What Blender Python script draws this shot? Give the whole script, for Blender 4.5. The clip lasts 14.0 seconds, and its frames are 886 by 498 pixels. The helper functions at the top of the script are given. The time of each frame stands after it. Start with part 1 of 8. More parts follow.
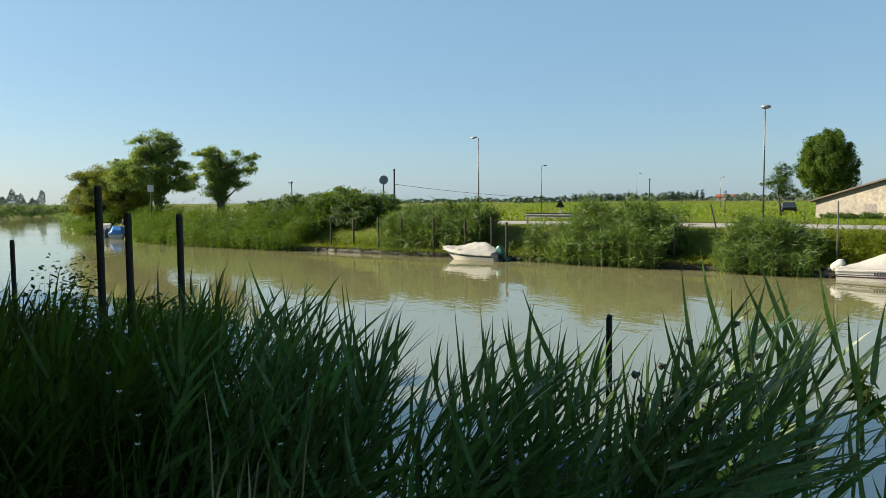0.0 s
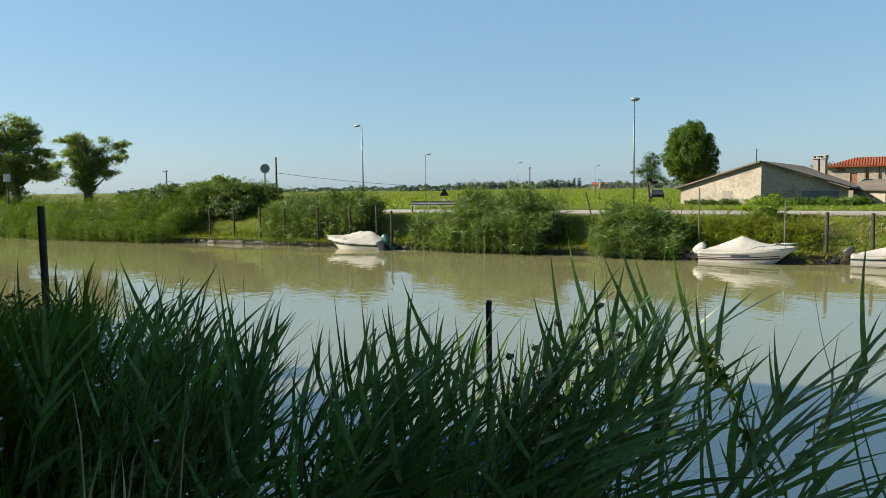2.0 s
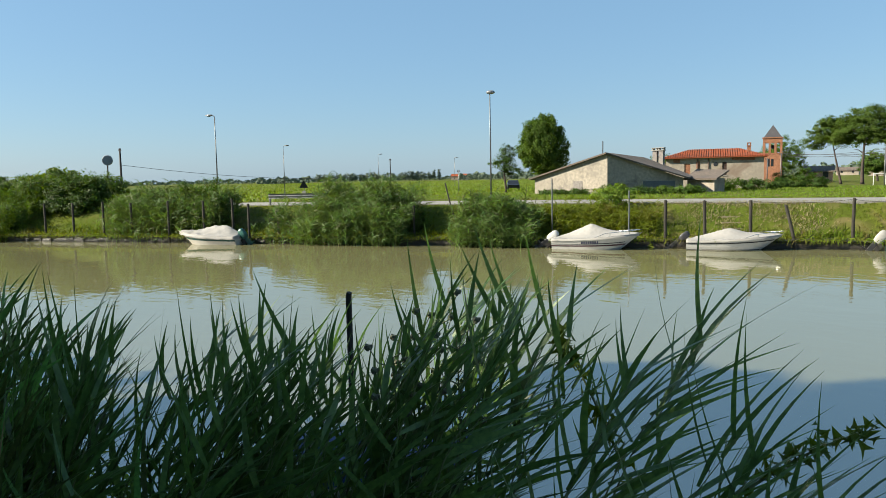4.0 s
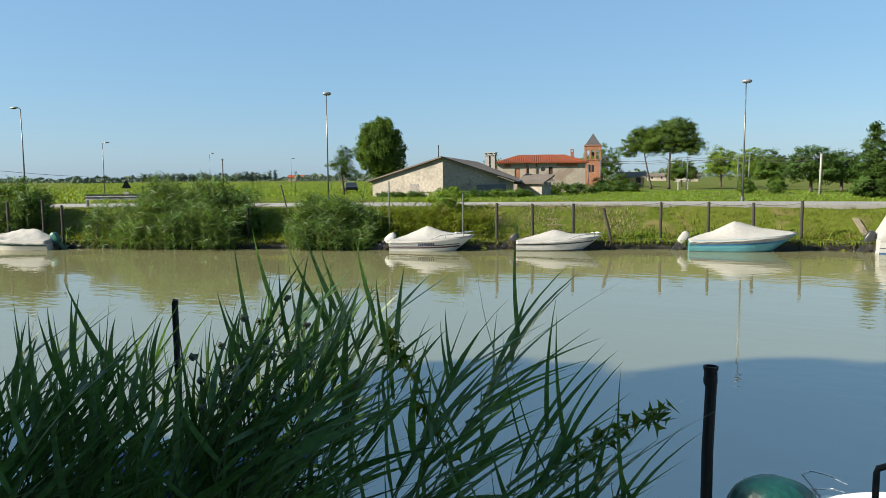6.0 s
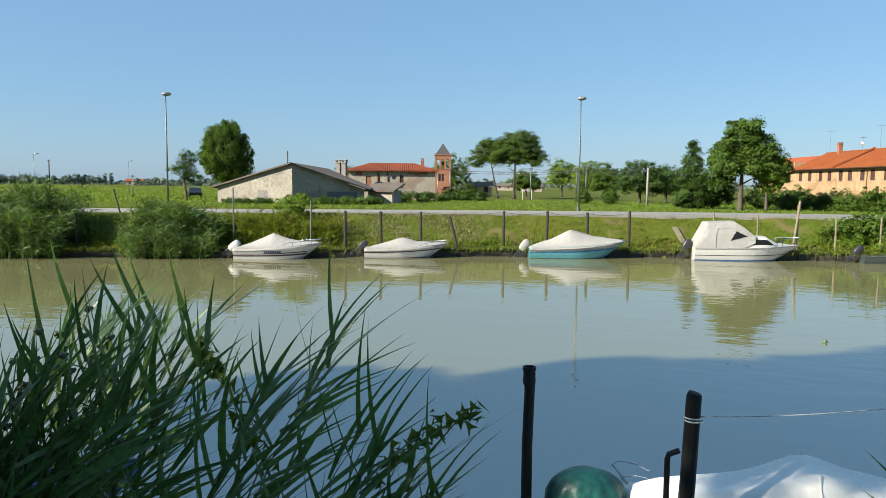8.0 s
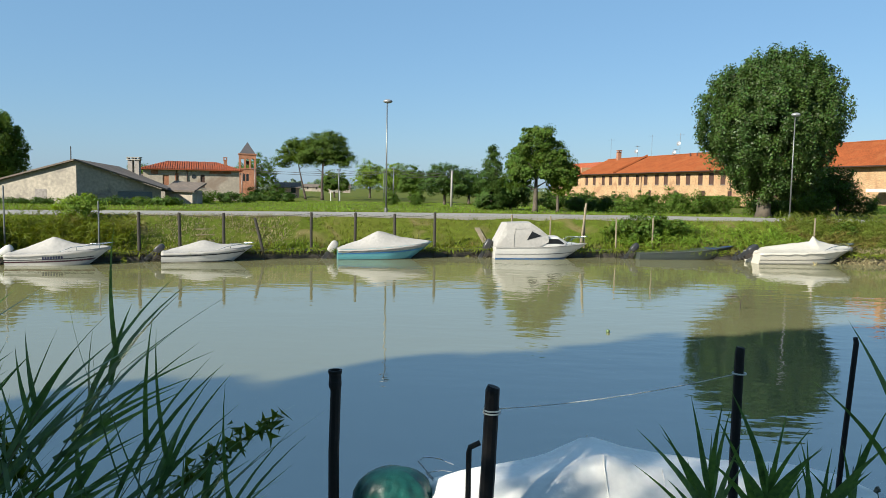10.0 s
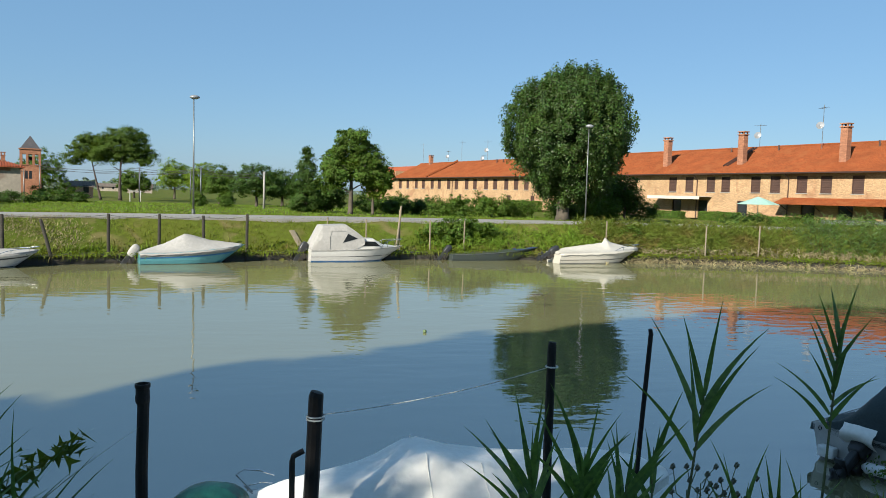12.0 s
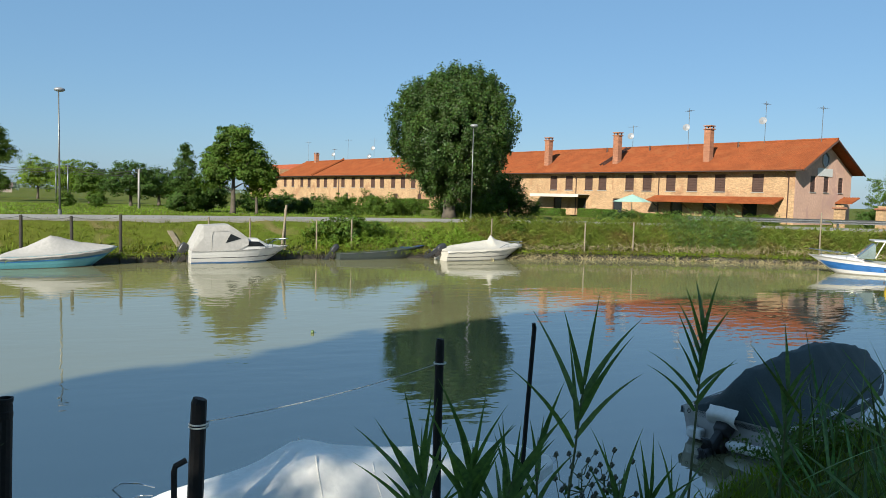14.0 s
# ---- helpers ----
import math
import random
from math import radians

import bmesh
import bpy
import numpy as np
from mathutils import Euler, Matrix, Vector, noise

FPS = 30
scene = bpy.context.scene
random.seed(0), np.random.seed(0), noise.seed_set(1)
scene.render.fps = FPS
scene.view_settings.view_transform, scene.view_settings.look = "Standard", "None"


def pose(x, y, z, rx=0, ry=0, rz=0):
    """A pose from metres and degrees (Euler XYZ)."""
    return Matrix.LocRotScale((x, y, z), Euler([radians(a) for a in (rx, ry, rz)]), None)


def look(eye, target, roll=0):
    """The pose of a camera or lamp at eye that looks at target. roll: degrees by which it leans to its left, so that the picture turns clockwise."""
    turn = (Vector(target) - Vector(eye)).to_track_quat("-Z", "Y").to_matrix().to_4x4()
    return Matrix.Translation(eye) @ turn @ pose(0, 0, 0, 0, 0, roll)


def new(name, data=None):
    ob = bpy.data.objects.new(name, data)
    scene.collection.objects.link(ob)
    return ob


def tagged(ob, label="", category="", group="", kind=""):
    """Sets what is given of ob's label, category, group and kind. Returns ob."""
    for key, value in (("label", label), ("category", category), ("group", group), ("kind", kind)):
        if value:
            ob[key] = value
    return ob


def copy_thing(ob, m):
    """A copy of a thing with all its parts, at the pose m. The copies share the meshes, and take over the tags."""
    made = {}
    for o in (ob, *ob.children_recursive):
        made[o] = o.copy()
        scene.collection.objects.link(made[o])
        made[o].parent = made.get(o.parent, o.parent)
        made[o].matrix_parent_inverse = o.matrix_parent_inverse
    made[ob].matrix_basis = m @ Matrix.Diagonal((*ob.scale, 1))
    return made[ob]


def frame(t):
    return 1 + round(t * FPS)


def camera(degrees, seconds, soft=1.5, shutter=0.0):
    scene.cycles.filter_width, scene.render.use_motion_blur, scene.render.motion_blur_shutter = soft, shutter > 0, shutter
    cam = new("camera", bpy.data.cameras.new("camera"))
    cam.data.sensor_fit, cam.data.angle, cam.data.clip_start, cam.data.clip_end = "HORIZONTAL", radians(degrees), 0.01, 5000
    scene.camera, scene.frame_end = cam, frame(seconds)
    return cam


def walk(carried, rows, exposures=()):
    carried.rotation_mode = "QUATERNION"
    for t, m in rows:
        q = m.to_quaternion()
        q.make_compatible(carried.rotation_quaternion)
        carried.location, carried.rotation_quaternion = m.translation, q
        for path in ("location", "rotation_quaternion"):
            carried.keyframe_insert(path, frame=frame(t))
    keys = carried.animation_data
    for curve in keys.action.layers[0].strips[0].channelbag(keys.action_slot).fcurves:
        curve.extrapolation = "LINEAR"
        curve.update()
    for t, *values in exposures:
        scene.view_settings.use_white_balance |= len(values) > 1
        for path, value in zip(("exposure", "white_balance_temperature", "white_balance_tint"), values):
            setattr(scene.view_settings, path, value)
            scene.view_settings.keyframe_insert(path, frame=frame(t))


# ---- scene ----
cam = camera(62.57, 14.0, soft=0.6)
PATH = [
    (0, (-0.207, -0.071, 3.495), (-1.9362, 0.9248, 3.3641), -0.53),
    (0.5, (-0.191, -0.064, 3.487), (-1.8797, 0.9991, 3.3485), -0.57),
    (1, (-0.176, -0.059, 3.479), (-1.8211, 1.0690, 3.3331), -0.72),
    (1.5, (-0.162, -0.055, 3.481), (-1.7616, 1.1349, 3.3258), -0.66),
    (2, (-0.110, -0.087, 3.508), (-1.6613, 1.1642, 3.3423), -0.79),
    (2.5, (-0.098, -0.093, 3.505), (-1.5952, 1.2221, 3.3301), -0.85),
    (5, (-0.172, 0.051, 3.471), (-1.2864, 1.7000, 3.2727), -1.01),
    (5.5, (-0.100, 0.027, 3.475), (-1.1201, 1.7361, 3.2779), -0.74),
    (6, (-0.047, -0.040, 3.507), (-0.9707, 1.7231, 3.3125), -0.47),
    (6.5, (0.017, 0.002, 3.502), (-0.8143, 1.8111, 3.3131), -0.26),
    (7, (0.087, -0.003, 3.504), (-0.6544, 1.8453, 3.3217), 0.04),
    (9.5, (0.252, -0.047, 3.527), (0.0608, 1.9368, 3.3599), 0.84),
    (10, (0.234, 0.025, 3.520), (0.1939, 2.0177, 3.3560), 0.99),
    (10.5, (0.219, 0.048, 3.521), (0.3271, 2.0387, 3.3612), 1.25),
    (11, (0.197, 0.081, 3.509), (0.4424, 2.0597, 3.3549), 1.48),
    (11.5, (0.180, 0.091, 3.511), (0.5433, 2.0525, 3.3618), 1.62),
    (12, (0.168, 0.098, 3.506), (0.6290, 2.0387, 3.3611), 1.68),
    (12.5, (0.158, 0.115, 3.499), (0.7015, 2.0345, 3.3578), 1.65),
    (13, (0.154, 0.120, 3.501), (0.7703, 2.0177, 3.3608), 1.66),
    (13.5, (0.166, 0.114, 3.506), (0.8505, 1.9880, 3.3657), 1.57),
    (14, (0.167, 0.081, 3.511), (0.9204, 1.9290, 3.3700), 1.52),
]
walk(cam, [(t, look(eye, target, roll)) for t, eye, target, roll in PATH], exposures=[(0, 1.40, 7300, 9), (2.5, 1.42, 7150, 9), (5, 1.42, 6800, 9), (9.5, 1.30, 6500, 9), (14, 1.12, 6400, 9)])

# ---- world, sun ----
SUN_YAW, SUN_UP = 132.0, 30.0
world = bpy.data.worlds.new("sky_world")
scene.world = world
world.use_nodes = True
wn = world.node_tree
sky = wn.nodes.new("ShaderNodeTexSky")
sky.sky_type = "NISHITA"
sky.sun_disc = False
sky.sun_elevation = radians(SUN_UP)
sky.sun_rotation = radians(360 - SUN_YAW)
sky.altitude = 800.0
sky.air_density, sky.dust_density, sky.ozone_density = 1.2, 1.0, 5.0
haze = wn.nodes.new("ShaderNodeMix")  # thin summer haze evens the sky out
haze.data_type = "RGBA"
haze.inputs["Factor"].default_value = 0.5
haze_in = [i for i in haze.inputs if i.type == "RGBA"]
wn.links.new(sky.outputs[0], haze_in[0])
haze_in[1].default_value = (2.15, 4.3, 6.8, 1)
wn.links.new([o for o in haze.outputs if o.type == "RGBA"][0], wn.nodes["Background"].inputs[0])
wn.nodes["Background"].inputs[1].default_value = 0.050
sun = new("sun", bpy.data.lights.new("sun", "SUN"))
sun.data.energy, sun.data.angle, sun.data.color = 5.0, radians(0.6), (1.0, 0.94, 0.82)
TO_SUN = Vector((-math.sin(radians(SUN_YAW)) * math.cos(radians(SUN_UP)), math.cos(radians(SUN_YAW)) * math.cos(radians(SUN_UP)), math.sin(radians(SUN_UP))))
sun.matrix_world = look((0, 0, 60), Vector((0, 0, 60)) - TO_SUN)


# ---- materials ----
def mat(name, a, b=None, rough=0.7, metal=0.0, big=1.0, fine=20.0, bump=0.2, c=None, island=0.0, spec=0.5, kind="", speck=0.45):
    """Colours a to b mixed by noise at two scales (per metre), with fine relief; c: a third, stain colour."""
    m = bpy.data.materials.new(name)
    m.use_nodes = True
    nt = m.node_tree
    N, L = nt.nodes, nt.links
    p = N["Principled BSDF"]
    p.inputs["Roughness"].default_value, p.inputs["Metallic"].default_value = rough, metal
    p.inputs["Specular IOR Level"].default_value = spec
    b = b or tuple(v * 0.8 for v in a)
    co = N.new("ShaderNodeTexCoord")

    def tex(scale, detail=4.0, warp=0.0):
        n = N.new("ShaderNodeTexNoise")
        n.inputs["Scale"].default_value, n.inputs["Detail"].default_value, n.inputs["Distortion"].default_value = scale, detail, warp
        L.new(co.outputs["Object"], n.inputs["Vector"])
        return n.outputs["Fac"]

    def ramp(fac, lo, hi):
        r = N.new("ShaderNodeMapRange")
        r.inputs["From Min"].default_value, r.inputs["From Max"].default_value = lo, hi
        L.new(fac, r.inputs["Value"])
        return r.outputs["Result"]

    def mix(fac, x, y):
        n = N.new("ShaderNodeMix")
        n.data_type = "RGBA"
        L.new(fac, n.inputs["Factor"]) if not isinstance(fac, float) else setattr(n.inputs["Factor"], "default_value", fac)
        for s, v in (("A", x), ("B", y)):
            sock = [i for i in n.inputs if i.name == s and i.type == "RGBA"][0]
            if isinstance(v, tuple):
                sock.default_value = (*v, 1)
            else:
                L.new(v, sock)
        return [o for o in n.outputs if o.type == "RGBA"][0]

    col = mix(ramp(tex(big), 0.35, 0.65), a, b)
    f = tex(fine, 6.0)
    col = mix(ramp(f, 0.3, 0.8), col, tuple((1 - speck) * v for v in b))
    if c:
        col = mix(ramp(tex(big * 0.6 + 0.37, 5.0, 1.0), 0.52, 0.7), col, c)
    if island:
        g = N.new("ShaderNodeNewGeometry")
        hsv = N.new("ShaderNodeHueSaturation")
        L.new(col, hsv.inputs["Color"])
        v = N.new("ShaderNodeMapRange")
        v.inputs["To Min"].default_value, v.inputs["To Max"].default_value = 1 - island, 1 + island
        L.new(g.outputs["Random Per Island"], v.inputs["Value"])
        L.new(v.outputs["Result"], hsv.inputs["Value"])
        h = N.new("ShaderNodeMapRange")
        h.inputs["To Min"].default_value, h.inputs["To Max"].default_value = 0.5 - island * 0.06, 0.5 + island * 0.06
        L.new(g.outputs["Random Per Island"], h.inputs["Value"])
        L.new(h.outputs["Result"], hsv.inputs["Hue"])
        col = hsv.outputs["Color"]
    L.new(col, p.inputs["Base Color"])
    if bump:
        bn = N.new("ShaderNodeBump")
        bn.inputs["Strength"].default_value, bn.inputs["Distance"].default_value = bump, 0.02
        L.new(f, bn.inputs["Height"])
        L.new(bn.outputs["Normal"], p.inputs["Normal"])
    if kind == "leaf":
        p.inputs["Specular IOR Level"].default_value = spec * 0.4
        tr = N.new("ShaderNodeBsdfTranslucent")
        warm = N.new("ShaderNodeHueSaturation")  # light that comes through a leaf is yellower and brighter
        warm.inputs["Hue"].default_value, warm.inputs["Saturation"].default_value, warm.inputs["Value"].default_value = 0.485, 1.15, 1.5
        L.new(col, warm.inputs["Color"])
        L.new(warm.outputs[0], tr.inputs["Color"])
        ad = N.new("ShaderNodeMixShader")
        ad.inputs[0].default_value = 0.32
        L.new(p.outputs[0], ad.inputs[1])
        L.new(tr.outputs[0], ad.inputs[2])
        L.new(ad.outputs[0], N["Material Output"].inputs["Surface"])
    return m


def brick_mat(name, a, b, mortar, w=0.25, h=0.065, patch=None):
    """Brick courses on walls whose local x runs along the wall and z up."""
    m = mat(name, a, b, rough=0.9, big=0.35, fine=9.0, bump=0.3, c=patch, spec=0.12)
    nt = m.node_tree
    N, L = nt.nodes, nt.links
    p = N["Principled BSDF"]
    src = p.inputs["Base Color"].links[0].from_socket
    co = N.new("ShaderNodeTexCoord")
    sp = N.new("ShaderNodeSeparateXYZ")
    cb = N.new("ShaderNodeCombineXYZ")
    L.new(co.outputs["Object"], sp.inputs[0])
    L.new(sp.outputs["X"], cb.inputs["X"])
    L.new(sp.outputs["Z"], cb.inputs["Y"])
    br = N.new("ShaderNodeTexBrick")
    br.inputs["Color1"].default_value, br.inputs["Color2"].default_value = (0.75, 0.75, 0.75, 1), (1.2, 1.15, 1.1, 1)
    br.inputs["Mortar"].default_value = (*mortar, 1)
    br.inputs["Scale"].default_value = 1.0
    br.inputs["Brick Width"].default_value, br.inputs["Row Height"].default_value, br.inputs["Mortar Size"].default_value = w, h, 0.008
    L.new(cb.outputs[0], br.inputs["Vector"])
    mx = N.new("ShaderNodeMix")
    mx.data_type, mx.blend_type = "RGBA", "MULTIPLY"
    mx.inputs["Factor"].default_value = 1.0
    ins = [i for i in mx.inputs if i.type == "RGBA"]
    L.new(src, ins[0])
    L.new(br.outputs["Color"], ins[1])
    L.new([o for o in mx.outputs if o.type == "RGBA"][0], p.inputs["Base Color"])
    return m


M = dict(
    soil=mat("soil_and_grass", (0.060, 0.094, 0.009), (0.088, 0.104, 0.015), spec=0.08, rough=0.95, big=0.25, fine=3.0, bump=0.6, c=(0.117, 0.101, 0.039)),
    road=mat("asphalt", (0.190, 0.180, 0.162), (0.220, 0.210, 0.188), rough=0.9, big=0.4, fine=40.0, bump=0.15, c=(0.156, 0.148, 0.136), speck=0.2),
    # very dark mud: the shadow under the overhanging grass is in the colour
    mud=mat("shade_dark_wet_mud", (0.036, 0.029, 0.018), (0.022, 0.018, 0.012), rough=0.6, big=1.5, fine=12.0, bump=0.8),
    leaf=mat("leaf_mid_green", (0.092, 0.152, 0.018), (0.060, 0.112, 0.014), rough=0.65, big=0.6, fine=5.0, bump=0, island=0.35, kind="leaf"),
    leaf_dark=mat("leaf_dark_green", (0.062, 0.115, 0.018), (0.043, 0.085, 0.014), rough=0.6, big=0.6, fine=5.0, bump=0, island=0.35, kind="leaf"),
    leaf_poplar=mat("leaf_poplar_green", (0.066, 0.116, 0.020), (0.036, 0.072, 0.013), rough=0.5, big=0.6, fine=5.0, bump=0, island=0.45, kind="leaf", spec=0.8),
    leaf_olive=mat("leaf_olive", (0.150, 0.180, 0.028), (0.110, 0.150, 0.022), rough=0.65, big=0.5, fine=5.0, bump=0, island=0.3, kind="leaf", c=(0.135, 0.110, 0.030)),
    leaf_light=mat("leaf_light_green", (0.160, 0.240, 0.026), (0.120, 0.195, 0.020), rough=0.65, big=0.6, fine=5.0, bump=0, island=0.3, kind="leaf"),
    leaf_locust=mat("leaf_locust_green", (0.180, 0.255, 0.058), (0.130, 0.195, 0.045), rough=0.65, big=0.6, fine=5.0, bump=0, island=0.35, kind="leaf"),
    needle=mat("pine_needles", (0.052, 0.098, 0.012), (0.072, 0.118, 0.015), rough=0.7, big=0.5, fine=6.0, bump=0, island=0.3, kind="leaf"),
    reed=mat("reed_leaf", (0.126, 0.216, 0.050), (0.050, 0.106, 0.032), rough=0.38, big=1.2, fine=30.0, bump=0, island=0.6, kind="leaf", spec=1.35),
    reed_far=mat("reed_bed_leaf", (0.122, 0.184, 0.036), (0.064, 0.112, 0.023), rough=0.55, big=0.5, fine=6.0, bump=0, island=0.55, spec=0.9, kind="leaf"),
    straw=mat("dry_reed_straw", (0.265, 0.218, 0.109), (0.187, 0.156, 0.078), rough=0.8, big=1.0, fine=10.0, bump=0, island=0.3),
    stalk=mat("reed_stalk", (0.13, 0.17, 0.06), (0.10, 0.12, 0.05), rough=0.6, big=2.0, fine=20.0, bump=0),
    grass=mat("grass_blades", (0.084, 0.138, 0.008), (0.118, 0.146, 0.012), rough=0.7, big=0.25, fine=3.0, bump=0, island=0.35, kind="leaf", c=(0.140, 0.112, 0.035)),
    crop=mat("crop_leaves", (0.135, 0.205, 0.030), (0.160, 0.222, 0.036), rough=0.7, big=0.03, fine=0.3, bump=0, island=0.3, kind="leaf"),
    # pale greyed leaf colour: the haze of distance is put into it
    far_tree=mat("haze_paled_foliage", (0.125, 0.165, 0.105), (0.098, 0.138, 0.092), rough=0.8, big=0.05, fine=0.5, bump=0, island=0.25),
    bark=mat("bark", (0.105, 0.085, 0.06), (0.06, 0.05, 0.038), rough=0.95, big=2.0, fine=14.0, bump=1.0),
    bark_pine=mat("pine_bark", (0.085, 0.060, 0.045), (0.045, 0.035, 0.030), rough=0.95, big=1.5, fine=9.0, bump=1.0),
    post=mat("weathered_post", (0.038, 0.032, 0.022), (0.022, 0.019, 0.014), rough=0.9, big=2.0, fine=22.0, bump=0.6),
    post_black=mat("black_tarred_post", (0.014, 0.013, 0.012), (0.022, 0.020, 0.019), spec=0.25, rough=0.6, big=3.0, fine=25.0, bump=0.4),
    pole_wood=mat("pale_pole_wood", (0.234, 0.195, 0.133), (0.164, 0.133, 0.086), rough=0.85, big=2.0, fine=20.0, bump=0.4),
    galv=mat("galvanised_steel", (0.17, 0.178, 0.175), (0.135, 0.142, 0.14), rough=0.45, metal=0.6, big=1.0, fine=15.0, bump=0.05),
    chrome=mat("stainless_tube", (0.75, 0.75, 0.75), (0.65, 0.65, 0.65), rough=0.18, metal=1.0, big=2.0, fine=20.0, bump=0),
    iron=mat("dark_iron", (0.022, 0.020, 0.019), (0.034, 0.029, 0.025), spec=0.3, rough=0.7, big=3.0, fine=20.0, bump=0.2),
    gel=mat("white_gelcoat", (0.430, 0.422, 0.402), (0.385, 0.378, 0.358), rough=0.28, big=0.8, fine=7.0, bump=0.02, speck=0.1),
    cream=mat("cream_gelcoat", (0.400, 0.378, 0.325), (0.360, 0.338, 0.290), rough=0.3, big=0.8, fine=7.0, bump=0.02, speck=0.1),
    teal=mat("teal_gelcoat", (0.088, 0.255, 0.275), (0.070, 0.218, 0.242), rough=0.3, big=0.9, fine=7.0, bump=0.02, speck=0.1),
    blue=mat("blue_gelcoat", (0.045, 0.20, 0.50), (0.035, 0.16, 0.42), rough=0.3, big=0.9, fine=7.0, bump=0.02, speck=0.1),
    darkhull=mat("dark_green_hull", (0.023, 0.033, 0.031), (0.035, 0.043, 0.039), rough=0.4, big=0.9, fine=7.0, bump=0.05, speck=0.1),
    tarp=mat("off_white_tarpaulin", (0.300, 0.290, 0.270), (0.250, 0.242, 0.226), rough=0.75, big=1.3, fine=8.0, bump=0.35, c=(0.258, 0.246, 0.224), speck=0.12),
    tarp_near=mat("pale_canvas_cover", (0.84, 0.81, 0.75), (0.78, 0.75, 0.69), rough=0.5, big=1.1, fine=16.0, bump=0.15, c=(0.74, 0.71, 0.65), speck=0.1),
    tarp_green=mat("green_plastic_sheet", (0.014, 0.118, 0.094), (0.008, 0.068, 0.056), rough=0.42, big=3.0, fine=14.0, bump=0.5),
    tarp_blue=mat("dark_blue_canvas", (0.026, 0.042, 0.044), (0.035, 0.054, 0.054), rough=0.75, big=1.5, fine=30.0, bump=0.3),
    sheet_blue=mat("bright_blue_sheet", (0.010, 0.050, 0.20), (0.007, 0.035, 0.15), rough=0.45, big=2.0, fine=12.0, bump=0.4),
    # brighter than the other whites, to make up for the shade on these parts
    lifted_white=mat("shade_lifted_white", (0.78, 0.78, 0.75), (0.70, 0.70, 0.67), rough=0.4, big=3.0, fine=20.0, bump=0.05, speck=0.1),
    black=mat("black_plastic", (0.015, 0.015, 0.016), (0.025, 0.025, 0.026), rough=0.4, big=3.0, fine=20.0, bump=0.05, speck=0.1),
    silver=mat("silver_grey_paint", (0.273, 0.281, 0.289), (0.218, 0.226, 0.234), rough=0.35, metal=0.3, big=3.0, fine=20.0, bump=0.03, speck=0.1),
    maroon=mat("maroon_stripe", (0.12, 0.03, 0.05), (0.09, 0.025, 0.04), rough=0.35, bump=0),
    stripe=mat("black_stripe", (0.03, 0.03, 0.035), (0.04, 0.04, 0.045), rough=0.35, bump=0),
    lettering=mat("dark_lettering", (0.04, 0.05, 0.12), (0.05, 0.06, 0.12), rough=0.5, bump=0),
    plaster=mat("stained_grey_plaster", (0.390, 0.345, 0.275), (0.280, 0.250, 0.205), rough=0.92, big=0.35, fine=4.0, bump=0.4, c=(0.150, 0.135, 0.118), speck=0.34),
    plaster_old=mat("peeling_plaster", (0.390, 0.335, 0.265), (0.280, 0.242, 0.195), rough=0.92, big=0.3, fine=3.0, bump=0.5, c=(0.20, 0.15, 0.115), speck=0.22),
    pink=mat("pink_render", (0.50, 0.315, 0.235), (0.42, 0.262, 0.195), rough=0.92, big=0.3, fine=4.0, bump=0.25, c=(0.343, 0.211, 0.172), speck=0.2),
    tile=mat("terracotta_roof_tiles", (0.258, 0.072, 0.025), (0.192, 0.055, 0.020), rough=0.95, big=0.5, fine=6.0, bump=0.8, c=(0.19, 0.064, 0.024), spec=0.1),
    tile_old=mat("old_red_roof_tiles", (0.328, 0.086, 0.039), (0.250, 0.070, 0.035), rough=0.9, big=0.6, fine=6.0, bump=0.8, c=(0.172, 0.070, 0.047), spec=0.1),
    tile_grey=mat("grey_brown_sheet_roof", (0.156, 0.121, 0.094), (0.109, 0.086, 0.070), rough=0.9, big=0.5, fine=6.0, bump=0.6, c=(0.078, 0.066, 0.055)),
    wood_dark=mat("dark_brown_shutter", (0.047, 0.023, 0.016), (0.066, 0.031, 0.020), rough=0.7, big=1.5, fine=25.0, bump=0.3),
    gutter=mat("brown_gutter", (0.078, 0.039, 0.027), (0.058, 0.031, 0.023), rough=0.5, metal=0.3, big=1.0, fine=12.0, bump=0.1),
    glass_dark=mat("dark_window_glass", (0.02, 0.024, 0.028), (0.03, 0.033, 0.036), rough=0.08, big=1.0, fine=5.0, bump=0),
    white=mat("white_paint", (0.468, 0.468, 0.452), (0.421, 0.421, 0.406), rough=0.5, big=1.0, fine=12.0, bump=0.05, speck=0.1),
    yellow=mat("yellow_fender", (0.624, 0.429, 0.016), (0.546, 0.374, 0.016), rough=0.45, bump=0.05),
    awning=mat("cream_awning_cloth", (0.484, 0.437, 0.359), (0.429, 0.390, 0.320), rough=0.8, bump=0.1, speck=0.1),
    concrete=mat("concrete", (0.328, 0.312, 0.281), (0.257, 0.250, 0.226), rough=0.92, big=1.0, fine=10.0, bump=0.4),
    rope=mat("pale_rope", (0.75, 0.74, 0.70), (0.62, 0.61, 0.57), rough=0.8, bump=0.1),
    thistle=mat("thistle_head", (0.10, 0.12, 0.07), (0.13, 0.12, 0.09), rough=0.9, bump=0),
    petal=mat("yellow_petals", (0.75, 0.62, 0.03), (0.65, 0.52, 0.03), rough=0.6, bump=0),
    car=mat("dark_car_paint", (0.023, 0.027, 0.035), (0.027, 0.031, 0.039), rough=0.25, metal=0.3, bump=0, speck=0.1),
)
